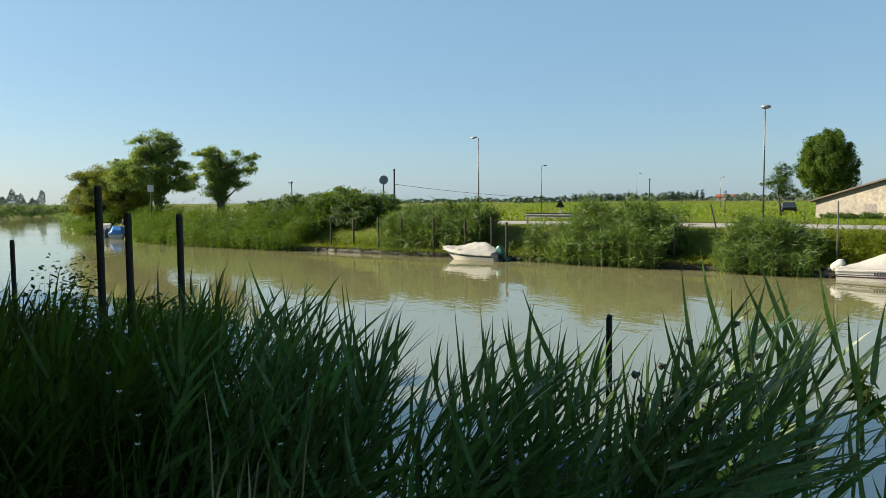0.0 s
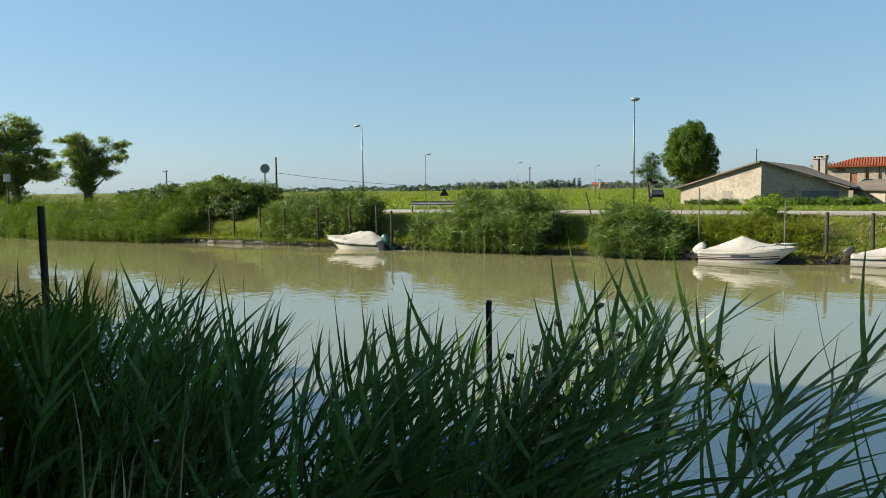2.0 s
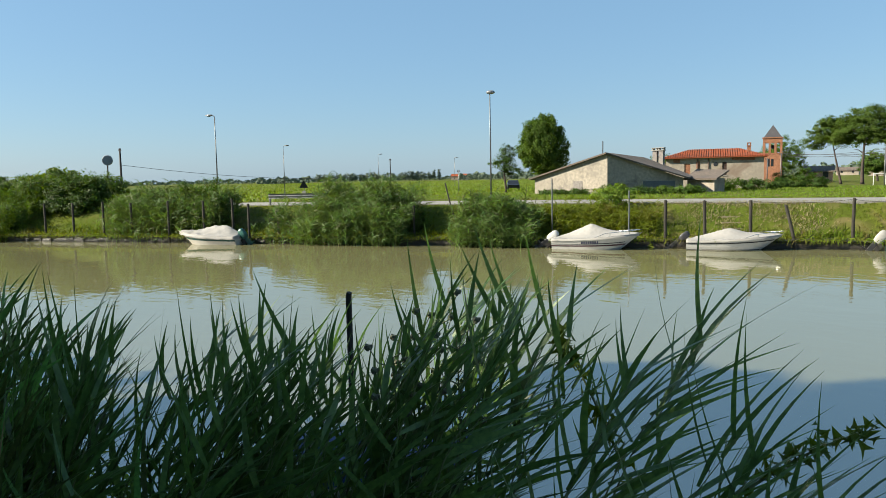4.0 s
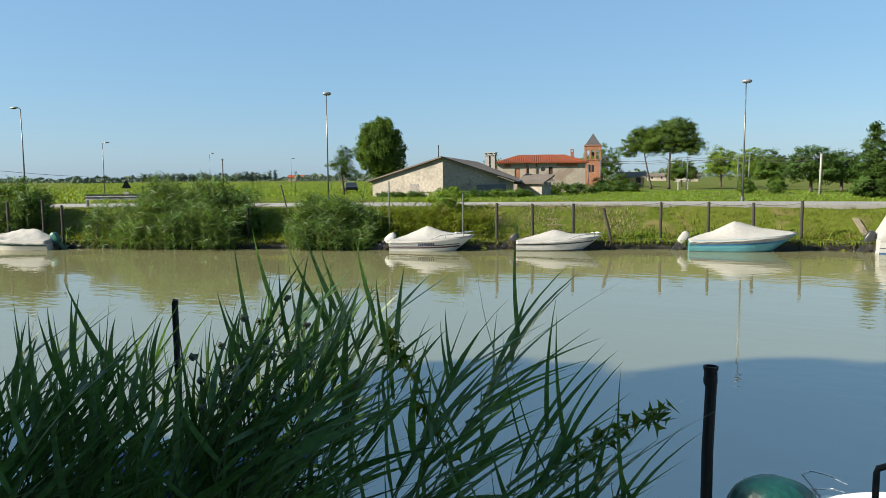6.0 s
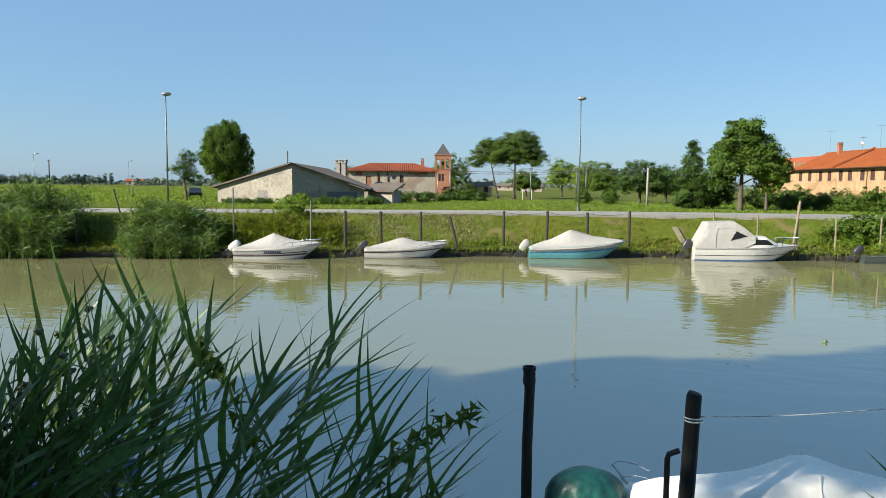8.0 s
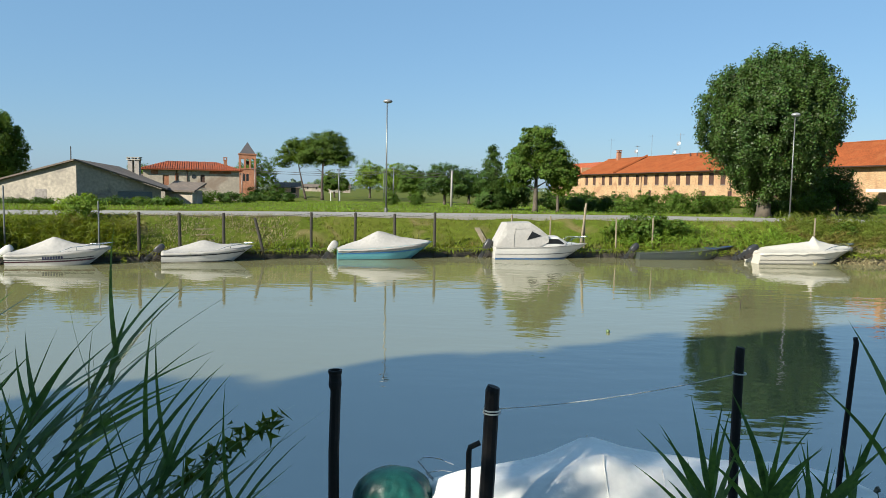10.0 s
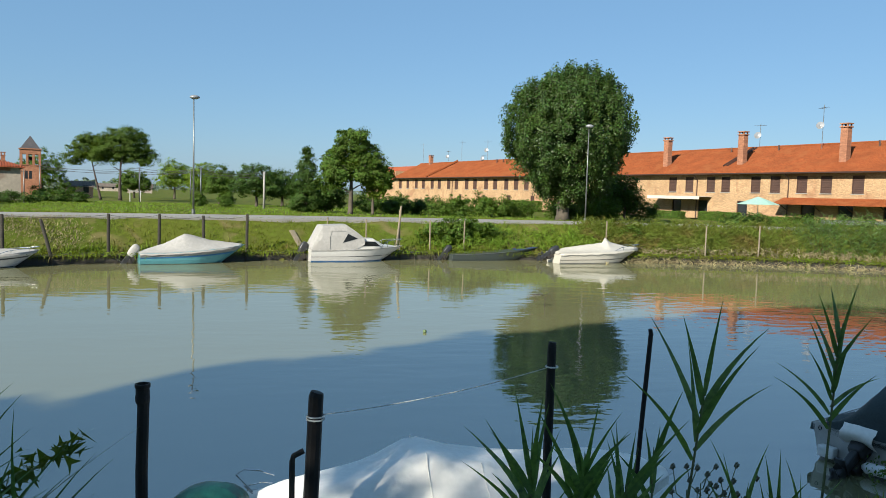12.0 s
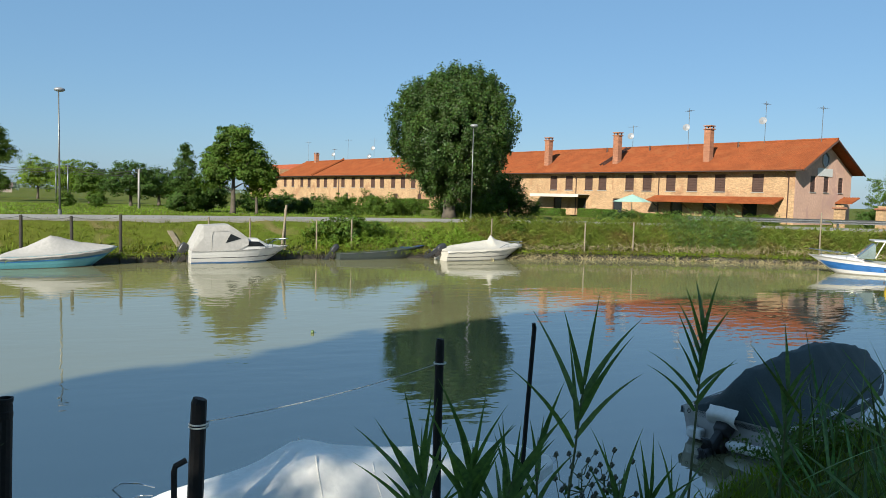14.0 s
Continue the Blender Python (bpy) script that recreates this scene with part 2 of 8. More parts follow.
M["brick"] = brick_mat("buff_brick", (0.460, 0.322, 0.195), (0.350, 0.240, 0.142), (0.95, 0.88, 0.76), patch=(0.25, 0.150, 0.090))
M["brick_red"] = brick_mat("red_brick", (0.36, 0.178, 0.110), (0.29, 0.138, 0.085), (0.85, 0.8, 0.75))


def water_mat():
    m = bpy.data.materials.new("silty_canal_water")
    m.use_nodes = True
    N, L = m.node_tree.nodes, m.node_tree.links
    p = N["Principled BSDF"]
    p.inputs["Roughness"].default_value = 0.015
    p.inputs["IOR"].default_value = 3.9
    co = N.new("ShaderNodeTexCoord")
    cl = N.new("ShaderNodeTexNoise")
    cl.inputs["Scale"].default_value, cl.inputs["Detail"].default_value = 0.06, 3.0
    L.new(co.outputs["Object"], cl.inputs["Vector"])
    cr = N.new("ShaderNodeValToRGB")
    cr.color_ramp.elements[0].color, cr.color_ramp.elements[1].color = (0.128, 0.125, 0.060, 1), (0.154, 0.150, 0.076, 1)
    L.new(cl.outputs["Fac"], cr.inputs[0])
    L.new(cr.outputs[0], p.inputs["Base Color"])
    hs = []
    for scale, stretch, amp in ((0.9, 2.2, 0.5), (3.2, 1.8, 0.22), (0.12, 1.0, 0.5)):
        mp = N.new("ShaderNodeMapping")
        mp.inputs["Scale"].default_value = (scale / stretch, scale, scale)
        mp.inputs["Rotation"].default_value = (0, 0, radians(12))
        L.new(co.outputs["Object"], mp.inputs["Vector"])
        n = N.new("ShaderNodeTexNoise")
        n.inputs["Scale"].default_value, n.inputs["Detail"].default_value = 1.0, 2.0
        L.new(mp.outputs[0], n.inputs["Vector"])
        k = N.new("ShaderNodeMath")
        k.operation = "MULTIPLY"
        k.inputs[1].default_value = amp
        L.new(n.outputs["Fac"], k.inputs[0])
        hs.append(k.outputs[0])
    # gusts ruffle some stretches and leave others smooth
    gm = N.new("ShaderNodeMapRange")
    gm.inputs["From Min"].default_value, gm.inputs["From Max"].default_value = 0.40, 0.62
    gm.inputs["To Min"].default_value, gm.inputs["To Max"].default_value = 0.36, 1.0
    gn = N.new("ShaderNodeTexNoise")
    gn.inputs["Scale"].default_value = 0.05
    L.new(co.outputs["Object"], gn.inputs["Vector"])
    L.new(gn.outputs["Fac"], gm.inputs["Value"])
    ad = N.new("ShaderNodeMath")
    L.new(hs[0], ad.inputs[0])
    L.new(hs[1], ad.inputs[1])
    ml = N.new("ShaderNodeMath")
    ml.operation = "MULTIPLY"
    L.new(ad.outputs[0], ml.inputs[0])
    L.new(gm.outputs[0], ml.inputs[1])
    b = N.new("ShaderNodeBump")
    b.inputs["Strength"].default_value, b.inputs["Distance"].default_value = 1.0, 0.036
    L.new(ml.outputs[0], b.inputs["Height"])
    L.new(b.outputs[0], p.inputs["Normal"])
    return m


M["water"] = water_mat()


# ---- mesh helpers ----
def obj(name, verts, faces, material, parent=None, label="", smooth=False):
    me = bpy.data.meshes.new(name)
    me.from_pydata([tuple(map(float, v)) for v in verts], [], [tuple(map(int, f)) for f in faces])
    me.materials.append(material)
    if smooth:
        me.polygons.foreach_set("use_smooth", [True] * len(me.polygons))
    me.update()
    ob = new(name, me)
    ob.parent = parent
    if label:
        ob["label"] = label
    return ob


def part(name, bm, material, parent=None, label="", smooth=False):
    """One bmesh as one mesh object under a thing or a part."""
    bmesh.ops.recalc_face_normals(bm, faces=bm.faces)
    me = bpy.data.meshes.new(name)
    bm.to_mesh(me)
    bm.free()
    me.materials.append(material)
    if smooth:
        me.polygons.foreach_set("use_smooth", [True] * len(me.polygons))
    ob = new(name, me)
    ob.parent = parent
    if label:
        ob["label"] = label
    return ob


def thing(name, label, category, m=None, group="", kind=""):
    """An Empty at a thing's base."""
    ob = new(name)
    ob.empty_display_size = 0.2
    if m is not None:
        ob.matrix_basis = m
    return tagged(ob, label, category, group, kind)


def box(bm, x0, x1, y0, y1, z0, z1, bevel=0.0):
    m = Matrix.LocRotScale(((x0 + x1) / 2, (y0 + y1) / 2, (z0 + z1) / 2), None, (abs(x1 - x0), abs(y1 - y0), abs(z1 - z0)))
    made = bmesh.ops.create_cube(bm, size=1.0, matrix=m)["verts"]
    if bevel:
        edges = list({e for v in made for e in v.link_edges})
        bmesh.ops.bevel(bm, geom=edges, offset=bevel, segments=2, affect="EDGES", profile=0.5)
    return bm


def tube(bm, points, radii, n=8, cap=True):
    """A tube along points, of a radius at each."""
    pts = [Vector(p) for p in points]
    radii = radii if isinstance(radii, (list, tuple)) else [radii] * len(pts)
    rings, side = [], None
    for i, p in enumerate(pts):
        d = (pts[min(i + 1, len(pts) - 1)] - pts[max(i - 1, 0)]).normalized()
        if side is None:
            side = d.cross(Vector((0.31, 0.22, 1)) if abs(d.z) < 0.9 else Vector((1, 0.2, 0))).normalized()
        side = (side - d * side.dot(d)).normalized()
        up = d.cross(side)
        rings.append([bm.verts.new(p + radii[i] * (math.cos(a) * side + math.sin(a) * up)) for a in (2 * math.pi * k / n for k in range(n))])
    for a, b in zip(rings, rings[1:]):
        for k in range(n):
            bm.faces.new((a[k], a[(k + 1) % n], b[(k + 1) % n], b[k]))
    if cap:
        bm.faces.new(rings[0][::-1])
        bm.faces.new(rings[-1])
    return bm


def ball(bm, c, r, n=10):
    r = r if isinstance(r, (tuple, list)) else (r, r, r)
    bmesh.ops.create_uvsphere(bm, u_segments=n, v_segments=max(6, n // 2 + 2), radius=1.0, matrix=Matrix.LocRotScale(c, None, r))
    return bm


def spline(points, step):
    """Catmull-Rom through points, about step metres apart."""
    P = np.array(points, float)
    P = np.vstack([2 * P[0] - P[1], P, 2 * P[-1] - P[-2]])
    out = []
    for i in range(1, len(P) - 2):
        n = max(2, int(np.linalg.norm(P[i + 1] - P[i]) / step))
        for t in np.arange(n) / n:
            a, b, c, d = P[i - 1 : i + 3]
            out.append(0.5 * (2 * b + (c - a) * t + (2 * a - 5 * b + 4 * c - d) * t * t + (3 * b - a - 3 * c + d) * t**3))
    out.append(P[-2])
    return np.array(out)


def ribbons(base, heading, bend, length, width, segs=4, roll=None):
    """Blades: verts and faces of n bent strips that taper to a point. All arrays have n rows."""
    n = len(base)
    rng = np.random
    side = np.cross(heading, rng.normal(size=(n, 3)) if roll is None else roll)
    side /= np.linalg.norm(side, axis=1, keepdims=True) + 1e-9
    verts, p = [], base.copy()
    prof = [0.6, 1.0, 0.88, 0.66, 0.42, 0.2, 0.0] if segs >= 4 else [0.8, 1.0, 0.5, 0.0]
    ts = np.linspace(0, 1, segs + 1)
    for k, t in enumerate(ts):
        if k:
            d = heading + bend * (ts[k - 1] + 0.5 / segs)
            d = d / np.linalg.norm(d, axis=1, keepdims=True)
            p = p + d * (length / segs)[:, None]
        w = np.interp(t, np.linspace(0, 1, len(prof)), prof) * width[:, None] * 0.5
        if k < segs:
            verts += [p - side * w, p + side * w]
        else:
            verts.append(p)
    V = np.stack(verts, 1).reshape(-1, 3)
    m = 2 * segs + 1
    o = np.arange(n)[:, None] * m
    F = []
    for k in range(segs - 1):
        F.append(o + np.array([2 * k, 2 * k + 1, 2 * k + 3, 2 * k + 2]))
    quads = np.stack(F, 1).reshape(-1, 4)
    tris = o + np.array([2 * segs - 2, 2 * segs - 1, 2 * segs])
    return V, quads, tris


def raw(name, V, quads, tris, material, parent=None):
    """A mesh straight from arrays."""
    me = bpy.data.meshes.new(name)
    nq, ntr = len(quads), len(tris)
    me.vertices.add(len(V))
    me.vertices.foreach_set("co", np.asarray(V, np.float32).ravel())
    loops = np.concatenate([np.asarray(quads, np.int32).ravel(), np.asarray(tris, np.int32).ravel()])
    me.loops.add(len(loops))
    me.loops.foreach_set("vertex_index", loops)
    me.polygons.add(nq + ntr)
    starts = np.concatenate([np.arange(nq) * 4, nq * 4 + np.arange(ntr) * 3]).astype(np.int32)
    me.polygons.foreach_set("loop_start", starts)
    me.update(calc_edges=True)
    me.validate()
    me.materials.append(material)
    ob = new(name, me)
    ob.parent = parent
    return ob


def leaves(points, outward, size, flat=0.5):
    """Small folded-diamond leaves at points: verts and quads."""
    n = len(points)
    nrm = outward + np.random.normal(size=(n, 3)) * flat
    nrm /= np.linalg.norm(nrm, axis=1, keepdims=True) + 1e-9
    a = np.cross(nrm, np.random.normal(size=(n, 3)))
    a /= np.linalg.norm(a, axis=1, keepdims=True) + 1e-9
    b = np.cross(nrm, a)
    s = (size * np.random.uniform(0.6, 1.3, n))[:, None]
    V = np.stack([points - a * s, points - b * s * 0.6 + nrm * s * 0.15, points + a * s, points + b * s * 0.6 + nrm * s * 0.15], 1).reshape(-1, 3)
    return V, np.arange(4 * n).reshape(-1, 4)


# ---- ground, water, road ----
FAR_BANK = spline([(-420, 130), (-300, 62), (-225, 30), (-160, 10), (-96, 7), (-67, 11.5), (-50, 18.3), (-36, 24.4), (-25, 28.8), (-14.5, 33), (-7.1, 36.0), (-1, 37.9), (7, 39.2), (15.5, 39.3), (22, 38.6), (28, 37.2), (34, 34.5), (42, 30), (54, 22), (75, 5), (110, -25), (260, -160)], 0.8)
NEAR_BANK = spline([(-420, 85), (-300, 22), (-225, -2), (-160, -17), (-100, -17), (-60, -10), (-30, -4.5), (-14, -0.6), (-6, 2.0), (-2, 2.9), (2, 3.2), (3.6, 3.8), (4.8, 5.2), (5.7, 6.3), (6.6, 6.75), (8.0, 6.8), (9.6, 6.4), (14, 4.4), (24, -3.4), (45, -24), (90, -66), (230, -200)], 0.8)


def offset(curve, d):
    """The curve moved d metres to its left (away from the canal for the far bank)."""
    t = np.gradient(curve, axis=0)
    t /= np.linalg.norm(t, axis=1, keepdims=True)
    return curve + d * np.stack([-t[:, 1], t[:, 0]], 1)


def beyond(curve, P):
    """Signed distance of points to a curve, positive on its left."""
    out = np.empty(len(P))
    t = np.gradient(curve, axis=0)
    for i in range(0, len(P), 4000):
        q = P[i : i + 4000]
        d = q[:, None] - curve[None]
        k = (d**2).sum(-1).argmin(1)
        dd = q - curve[k]
        side = t[k, 0] * dd[:, 1] - t[k, 1] * dd[:, 0]
        out[i : i + 4000] = np.hypot(*dd.T) * np.sign(side)
    return out


def height(P):
    P = np.atleast_2d(np.asarray(P, float))[:, :2]
    f = beyond(FAR_BANK, P)
    n = -beyond(NEAR_BANK, P)
    zf = np.interp(f, [-3, -0.5, -0.05, 0.15, 0.9, 3.7, 4.2, 11.5, 16, 60, 400], [-1.5, -0.6, -0.15, 0.34, 0.5, 1.86, 1.9, 1.9, 1.75, 1.55, 1.4])
    zn = np.interp(n, [-3, -0.5, 0.0, 0.4, 1.2, 2.6, 6, 60], [-1.5, -0.5, -0.05, 0.35, 0.9, 1.75, 1.9, 1.8])
    return np.maximum(zf, zn)


def lines(spans):
    out = []
    for a, b, s in spans:
        out += list(np.arange(a, b, s))
    return np.array(out + [spans[-1][1]])


gx = lines([(-3200, -600, 260), (-600, -160, 20), (-160, -70, 3), (-70, -46, 1.0), (-46, 44, 0.45), (44, 80, 1.5), (80, 200, 10), (200, 600, 40), (600, 3200, 260)])
gy = lines([(-2500, -300, 220), (-300, -20, 10), (-20, -2, 0.8), (-2, 48, 0.42), (48, 70, 1.0), (70, 200, 6), (200, 600, 25), (600, 3600, 200)])
GX, GY = np.meshgrid(gx, gy)
flat = np.stack([GX.ravel(), GY.ravel()], 1)
gz = height(flat)
f_d = beyond(FAR_BANK, flat)
rough_zone = ((f_d < 4.2) | (f_d > 12)) & (gz > -0.2)
bumpy = np.array([noise.noise((x * 0.7, y * 0.7, 0)) * 0.10 + noise.noise((x * 2.3, y * 2.3, 5)) * 0.04 if abs(x) < 160 and -25 < y < 200 else 0 for x, y in flat])
gz = gz + np.where(rough_zone, bumpy, 0)
nx, ny = len(gx), len(gy)
idx = np.arange(nx * ny).reshape(ny, nx)
quads = np.stack([idx[:-1, :-1], idx[:-1, 1:], idx[1:, 1:], idx[1:, :-1]], -1).reshape(-1, 4)
ground = tagged(raw("ground", np.c_[flat, gz], quads, np.empty((0, 3), int), M["soil"]), "grassy ground and earth banks along the canal", "ground", kind="structure")
ground.data.polygons.foreach_set("use_smooth", [True] * len(ground.data.polygons))


def strip(name, curve, d0, d1, z, material, label, category, x0=-1e9, x1=1e9, thick=0.0):
    a, b = offset(curve, d0), offset(curve, d1)
    keep = (curve[:, 0] > x0) & (curve[:, 0] < x1)
    a, b = a[keep], b[keep]
    n = len(a)
    rows = [np.c_[a, np.full(n, z - thick)], np.c_[a, np.full(n, z)], np.c_[b, np.full(n, z)], np.c_[b, np.full(n, z - thick)]]
    V = np.concatenate(rows)
    F = [(r * n + i, r * n + i + 1, (r + 1) * n + i + 1, (r + 1) * n + i) for r in range(3) for i in range(n - 1)]
    return tagged(obj(name, V, F, material), label, category, kind="structure")


ROAD_LINE = spline([(-420, 132), (-300, 64), (-225, 32), (-160, 13), (-96, 10), (-67, 14), (-50, 19.3), (-36, 25.0), (-25, 29.0), (-14.5, 33), (-7.1, 35.6), (-1, 37.3), (7, 38.7), (15.5, 39.3), (24, 39.3), (33, 37.6), (42, 34), (54, 26), (75, 9), (110, -21), (260, -156)], 1.5)
strip("road", ROAD_LINE, 4.25, 10.0, 1.965, M["road"], "narrow pale grey asphalt road on the embankment", "road", x0=-130, x1=90, thick=0.3)
water = tagged(obj("water", [(-420, -230, 0), (270, -230, 0), (270, 190, 0), (-420, 190, 0)], [(0, 1, 2, 3)], M["water"]), "silty olive-brown canal water with faint ripples", "water", kind="structure")



def earth_face(curve, x0, x1):
    """The undercut face of bare earth where the bank meets the water; its colour holds the overhang's shadow."""
    keep = curve[(curve[:, 0] > x0) & (curve[:, 0] < x1)]
    V, F = [], []
    for i, (q, o) in enumerate(zip(keep, offset(keep, 1.0))):
        nrm = o - q
        for j, (d, z) in enumerate(((-0.16, -0.4), (-0.10, 0.08), (-0.04, 0.26), (-0.14, 0.36), (0.35, 0.46))):
            w = 0.07 * noise.noise((q[0] * 2.1, q[1] * 2.1, j * 3.7))
            V.append((*(q + nrm * (d + w)), z + 0.04 * noise.noise((q[0] * 1.7, q[1], 9))))
            if i and j:
                a = (i - 1) * 5 + j
                F.append((a - 1, a, a + 5, a + 4))
    return tagged(obj("bank_edge", V, F, M["mud"]), "undercut earth edge of the bank, darkened for its overhang shade", "bank edge", kind="structure")


earth_face(FAR_BANK, -56, 60)


# ---- plants ----
def foliage(blobs, count, clumps, spread, shell=0.5, tall=0.62):
    """Leaf points in clumps over ellipsoids (cx, cy, cz, rx, ry, rz), with the outward way of each."""
    vol = np.array([b[3] * b[4] * b[5] for b in blobs]) ** 0.67
    which = np.random.choice(len(blobs), clumps, p=vol / vol.sum())
    B = np.array(blobs, float)[which]
    d = np.random.normal(size=(clumps, 3))
    d /= np.linalg.norm(d, axis=1, keepdims=True)
    r = np.random.uniform(shell, 1.05, clumps)[:, None]
    c = B[:, :3] + d * r * B[:, 3:]
    k = np.random.randint(0, clumps, count)
    s = spread * np.random.uniform(0.5, 1.5, clumps)[k][:, None]
    q = np.random.normal(size=(count, 3))
    q *= (1.75 * np.random.uniform(0, 1, (count, 1)) ** 0.45) / (np.linalg.norm(q, axis=1, keepdims=True) + 1e-9)
    p = c[k] + q * s * (1, 1, tall)
    return p, d[k]


def trunk_mesh(bm, h, r, limbs, seed, fork=0.45, lean=(0, 0), reach=None):
    rng = random.Random(seed)
    pts = [(lean[0] * t + rng.uniform(-1, 1) * 0.05 * h * t * 0.5, lean[1] * t + rng.uniform(-1, 1) * 0.025 * h * t, h * t) for t in (0, 0.06, 0.25, 0.5, 0.75, 1.0)]
    tube(bm, pts, [r * 1.35, r, r * 0.85, r * 0.6, r * 0.38, r * 0.12], 9)
    for i in range(limbs):
        t = fork + (0.95 - fork) * (i + rng.random() * 0.7) / limbs
        k = min(int(t * 4) + 1, 4)
        a, b = Vector(pts[k]), Vector(pts[k + 1])
        p = a.lerp(b, rng.random() * 0.6)
        ang = i * 2.4 + rng.random()
        ln = (reach or 0.38 * h) * rng.uniform(0.6, 1.0)
        q1 = p + Vector((math.cos(ang) * ln * 0.5, math.sin(ang) * ln * 0.5, ln * 0.30))
        q2 = p + Vector((math.cos(ang) * ln, math.sin(ang) * ln, ln * rng.uniform(0.35, 0.8)))
        tube(bm, [p, q1, q2], [r * 0.36, r * 0.22, r * 0.06], 6)
    return bm


def tree(name, x, y, h, blobs, count, clumps, spread, size, leaf, label, r=0.2, limbs=7, bark="bark", z=None, fork=0.3, seed=1, shell=0.5, lean=(0, 0), reach=None, trunk_h=0.8, category="tree", tall=0.62, flat=0.5):
    z = float(height([(x, y)])[0]) - 0.05 if z is None else z
    np.random.seed(seed)
    t = thing(name, label, category, pose(x, y, z))
    bm = bmesh.new()
    trunk_mesh(bm, h * trunk_h, r, limbs, seed, fork, lean, reach)
    part("trunk", bm, M[bark], t, smooth=True)
    fine = 2.4 if size < 0.4 else 1.0
    p, out = foliage(blobs, int(count * fine), int(clumps * (1.25 if fine > 1 else 1)), spread, shell, tall)
    size = size / math.sqrt(fine)
    p[:, 2] = np.maximum(p[:, 2], 0.15)
    V, Q = leaves(p, out + (0, 0, 0.5), size, flat)
    crown = raw("crown", V, Q, np.empty((0, 3), int), M[leaf], t)
    return t


def bush(name, x, y, blobs, count, clumps, spread, size, leaf, label, seed=1, z=None, kind="", category="bush"):
    z = float(height([(x, y)])[0]) - 0.1 if z is None else z
    np.random.seed(seed)
    fine = 2.2 if size < 0.2 else 1.0
    count, clumps, size = int(count * fine), int(clumps * 1.4), size / math.sqrt(fine)
    p, out = foliage(blobs, count, clumps, spread, 0.4)
    p[:, 2] = np.maximum(p[:, 2], 0.0)
    V, Q = leaves(p, out + (0, 0, 0.4), size)
    ob = raw(name, V, Q, np.empty((0, 3), int), M[leaf])
    ob.matrix_basis = pose(x, y, z)
    return tagged(ob, label, category, kind=kind)


def reed_bed(name, pts, tops, label, seed, leaf="reed_far", straw=0.06, wide=0.036, long=0.66, per=11, lean=(0.07, 0.02)):
    """A stand of reeds at ground points (n x 2), with a height for each, joined as stuff."""
    np.random.seed(seed)
    n = len(pts)
    tops = tops * np.array([0.9 + 0.45 * noise.noise((x * 0.55, y * 0.55, seed)) + 0.15 * noise.noise((x * 2, y * 2, seed)) for x, y in pts])
    z0 = np.maximum(height(pts), -0.3)
    base = np.c_[pts, z0]
    up = np.c_[np.random.normal(lean[0], 0.10, n), np.random.normal(lean[1], 0.10, n), np.ones(n)]
    up /= np.linalg.norm(up, axis=1, keepdims=True)
    st = ribbons(base, up, np.random.normal(0, 0.08, (n, 3)), tops, np.full(n, 0.018), 2)
    k = np.repeat(np.arange(n), per)
    u = np.random.uniform(0.15, 1.0, len(k)) ** 0.8
    start = base[k] + up[k] * (tops[k] * u)[:, None]
    ang = np.random.uniform(0, 2 * np.pi, len(k))
    head = np.c_[np.cos(ang) * 0.7 + lean[0] * 3, np.sin(ang) * 0.7 + lean[1] * 3, np.random.uniform(0.4, 1.5, len(k))]
    head /= np.linalg.norm(head, axis=1, keepdims=True)
    bend = np.c_[np.cos(ang) * 0.7 + lean[0] * 3, np.sin(ang) * 0.7 + lean[1] * 3, -1.3 * np.ones(len(k))] * np.random.uniform(0.4, 1.1, len(k))[:, None]
    lv = ribbons(start, head, bend, long * np.random.uniform(0.5, 1.1, len(k)), wide * np.random.uniform(0.7, 1.2, len(k)), 3)
    V = np.concatenate([lv[0], st[0]])
    o = len(lv[0])
    ob = raw(name, V, np.concatenate([lv[1], st[1] + o]), np.concatenate([lv[2], st[2] + o]), M[leaf])
    tagged(ob, label, "reeds", kind="stuff")
    if straw:
        m = int(n * straw)
        j = np.random.randint(0, n, m)
        s = ribbons(base[j] + np.random.normal(0, 0.1, (m, 3)) * (1, 1, 0), up[j] + np.random.normal(0, 0.15, (m, 3)), np.random.normal(0, 0.3, (m, 3)), tops[j] * np.random.uniform(0.2, 0.55, m), np.full(m, wide * 0.8), 3)
        so = raw(name + "_litter", s[0], s[1], s[2], M["straw"])
        tagged(so, "dry straw-coloured old reed stems", "dead reeds", kind="stuff")
    return ob


def along(curve, x0, x1, d0, d1, n):
    """Random points beside a curve between two offsets, over a stretch of x."""
    keep = np.where((curve[:, 0] >= x0) & (curve[:, 0] <= x1))[0]
    t = np.gradient(curve, axis=0)
    t /= np.linalg.norm(t, axis=1, keepdims=True)
    k = np.random.choice(keep, n)
    d = np.random.uniform(d0, d1, n)[:, None]
    return curve[k] + d * np.stack([-t[k, 1], t[k, 0]], 1) + np.random.normal(0, 0.4, (n, 2))


def turf(name, pts, tall, wide, label, seed, material="grass", kind="stuff"):
    np.random.seed(seed)
    n = len(pts)
    base = np.c_[pts, height(pts) - 0.02]
    head = np.c_[np.random.normal(0.1, 0.35, (n, 2)), np.ones(n)]
    head /= np.linalg.norm(head, axis=1, keepdims=True)
    bend = np.c_[np.random.normal(0, 0.7, (n, 2)), np.random.uniform(-0.9, -0.1, n)]
    V, Q, T = ribbons(base, head, bend, tall * np.random.uniform(0.4, 1.25, n), np.full(n, wide), 3)
    return tagged(raw(name, V, Q, T, M[material]), label, "grass", kind=kind)


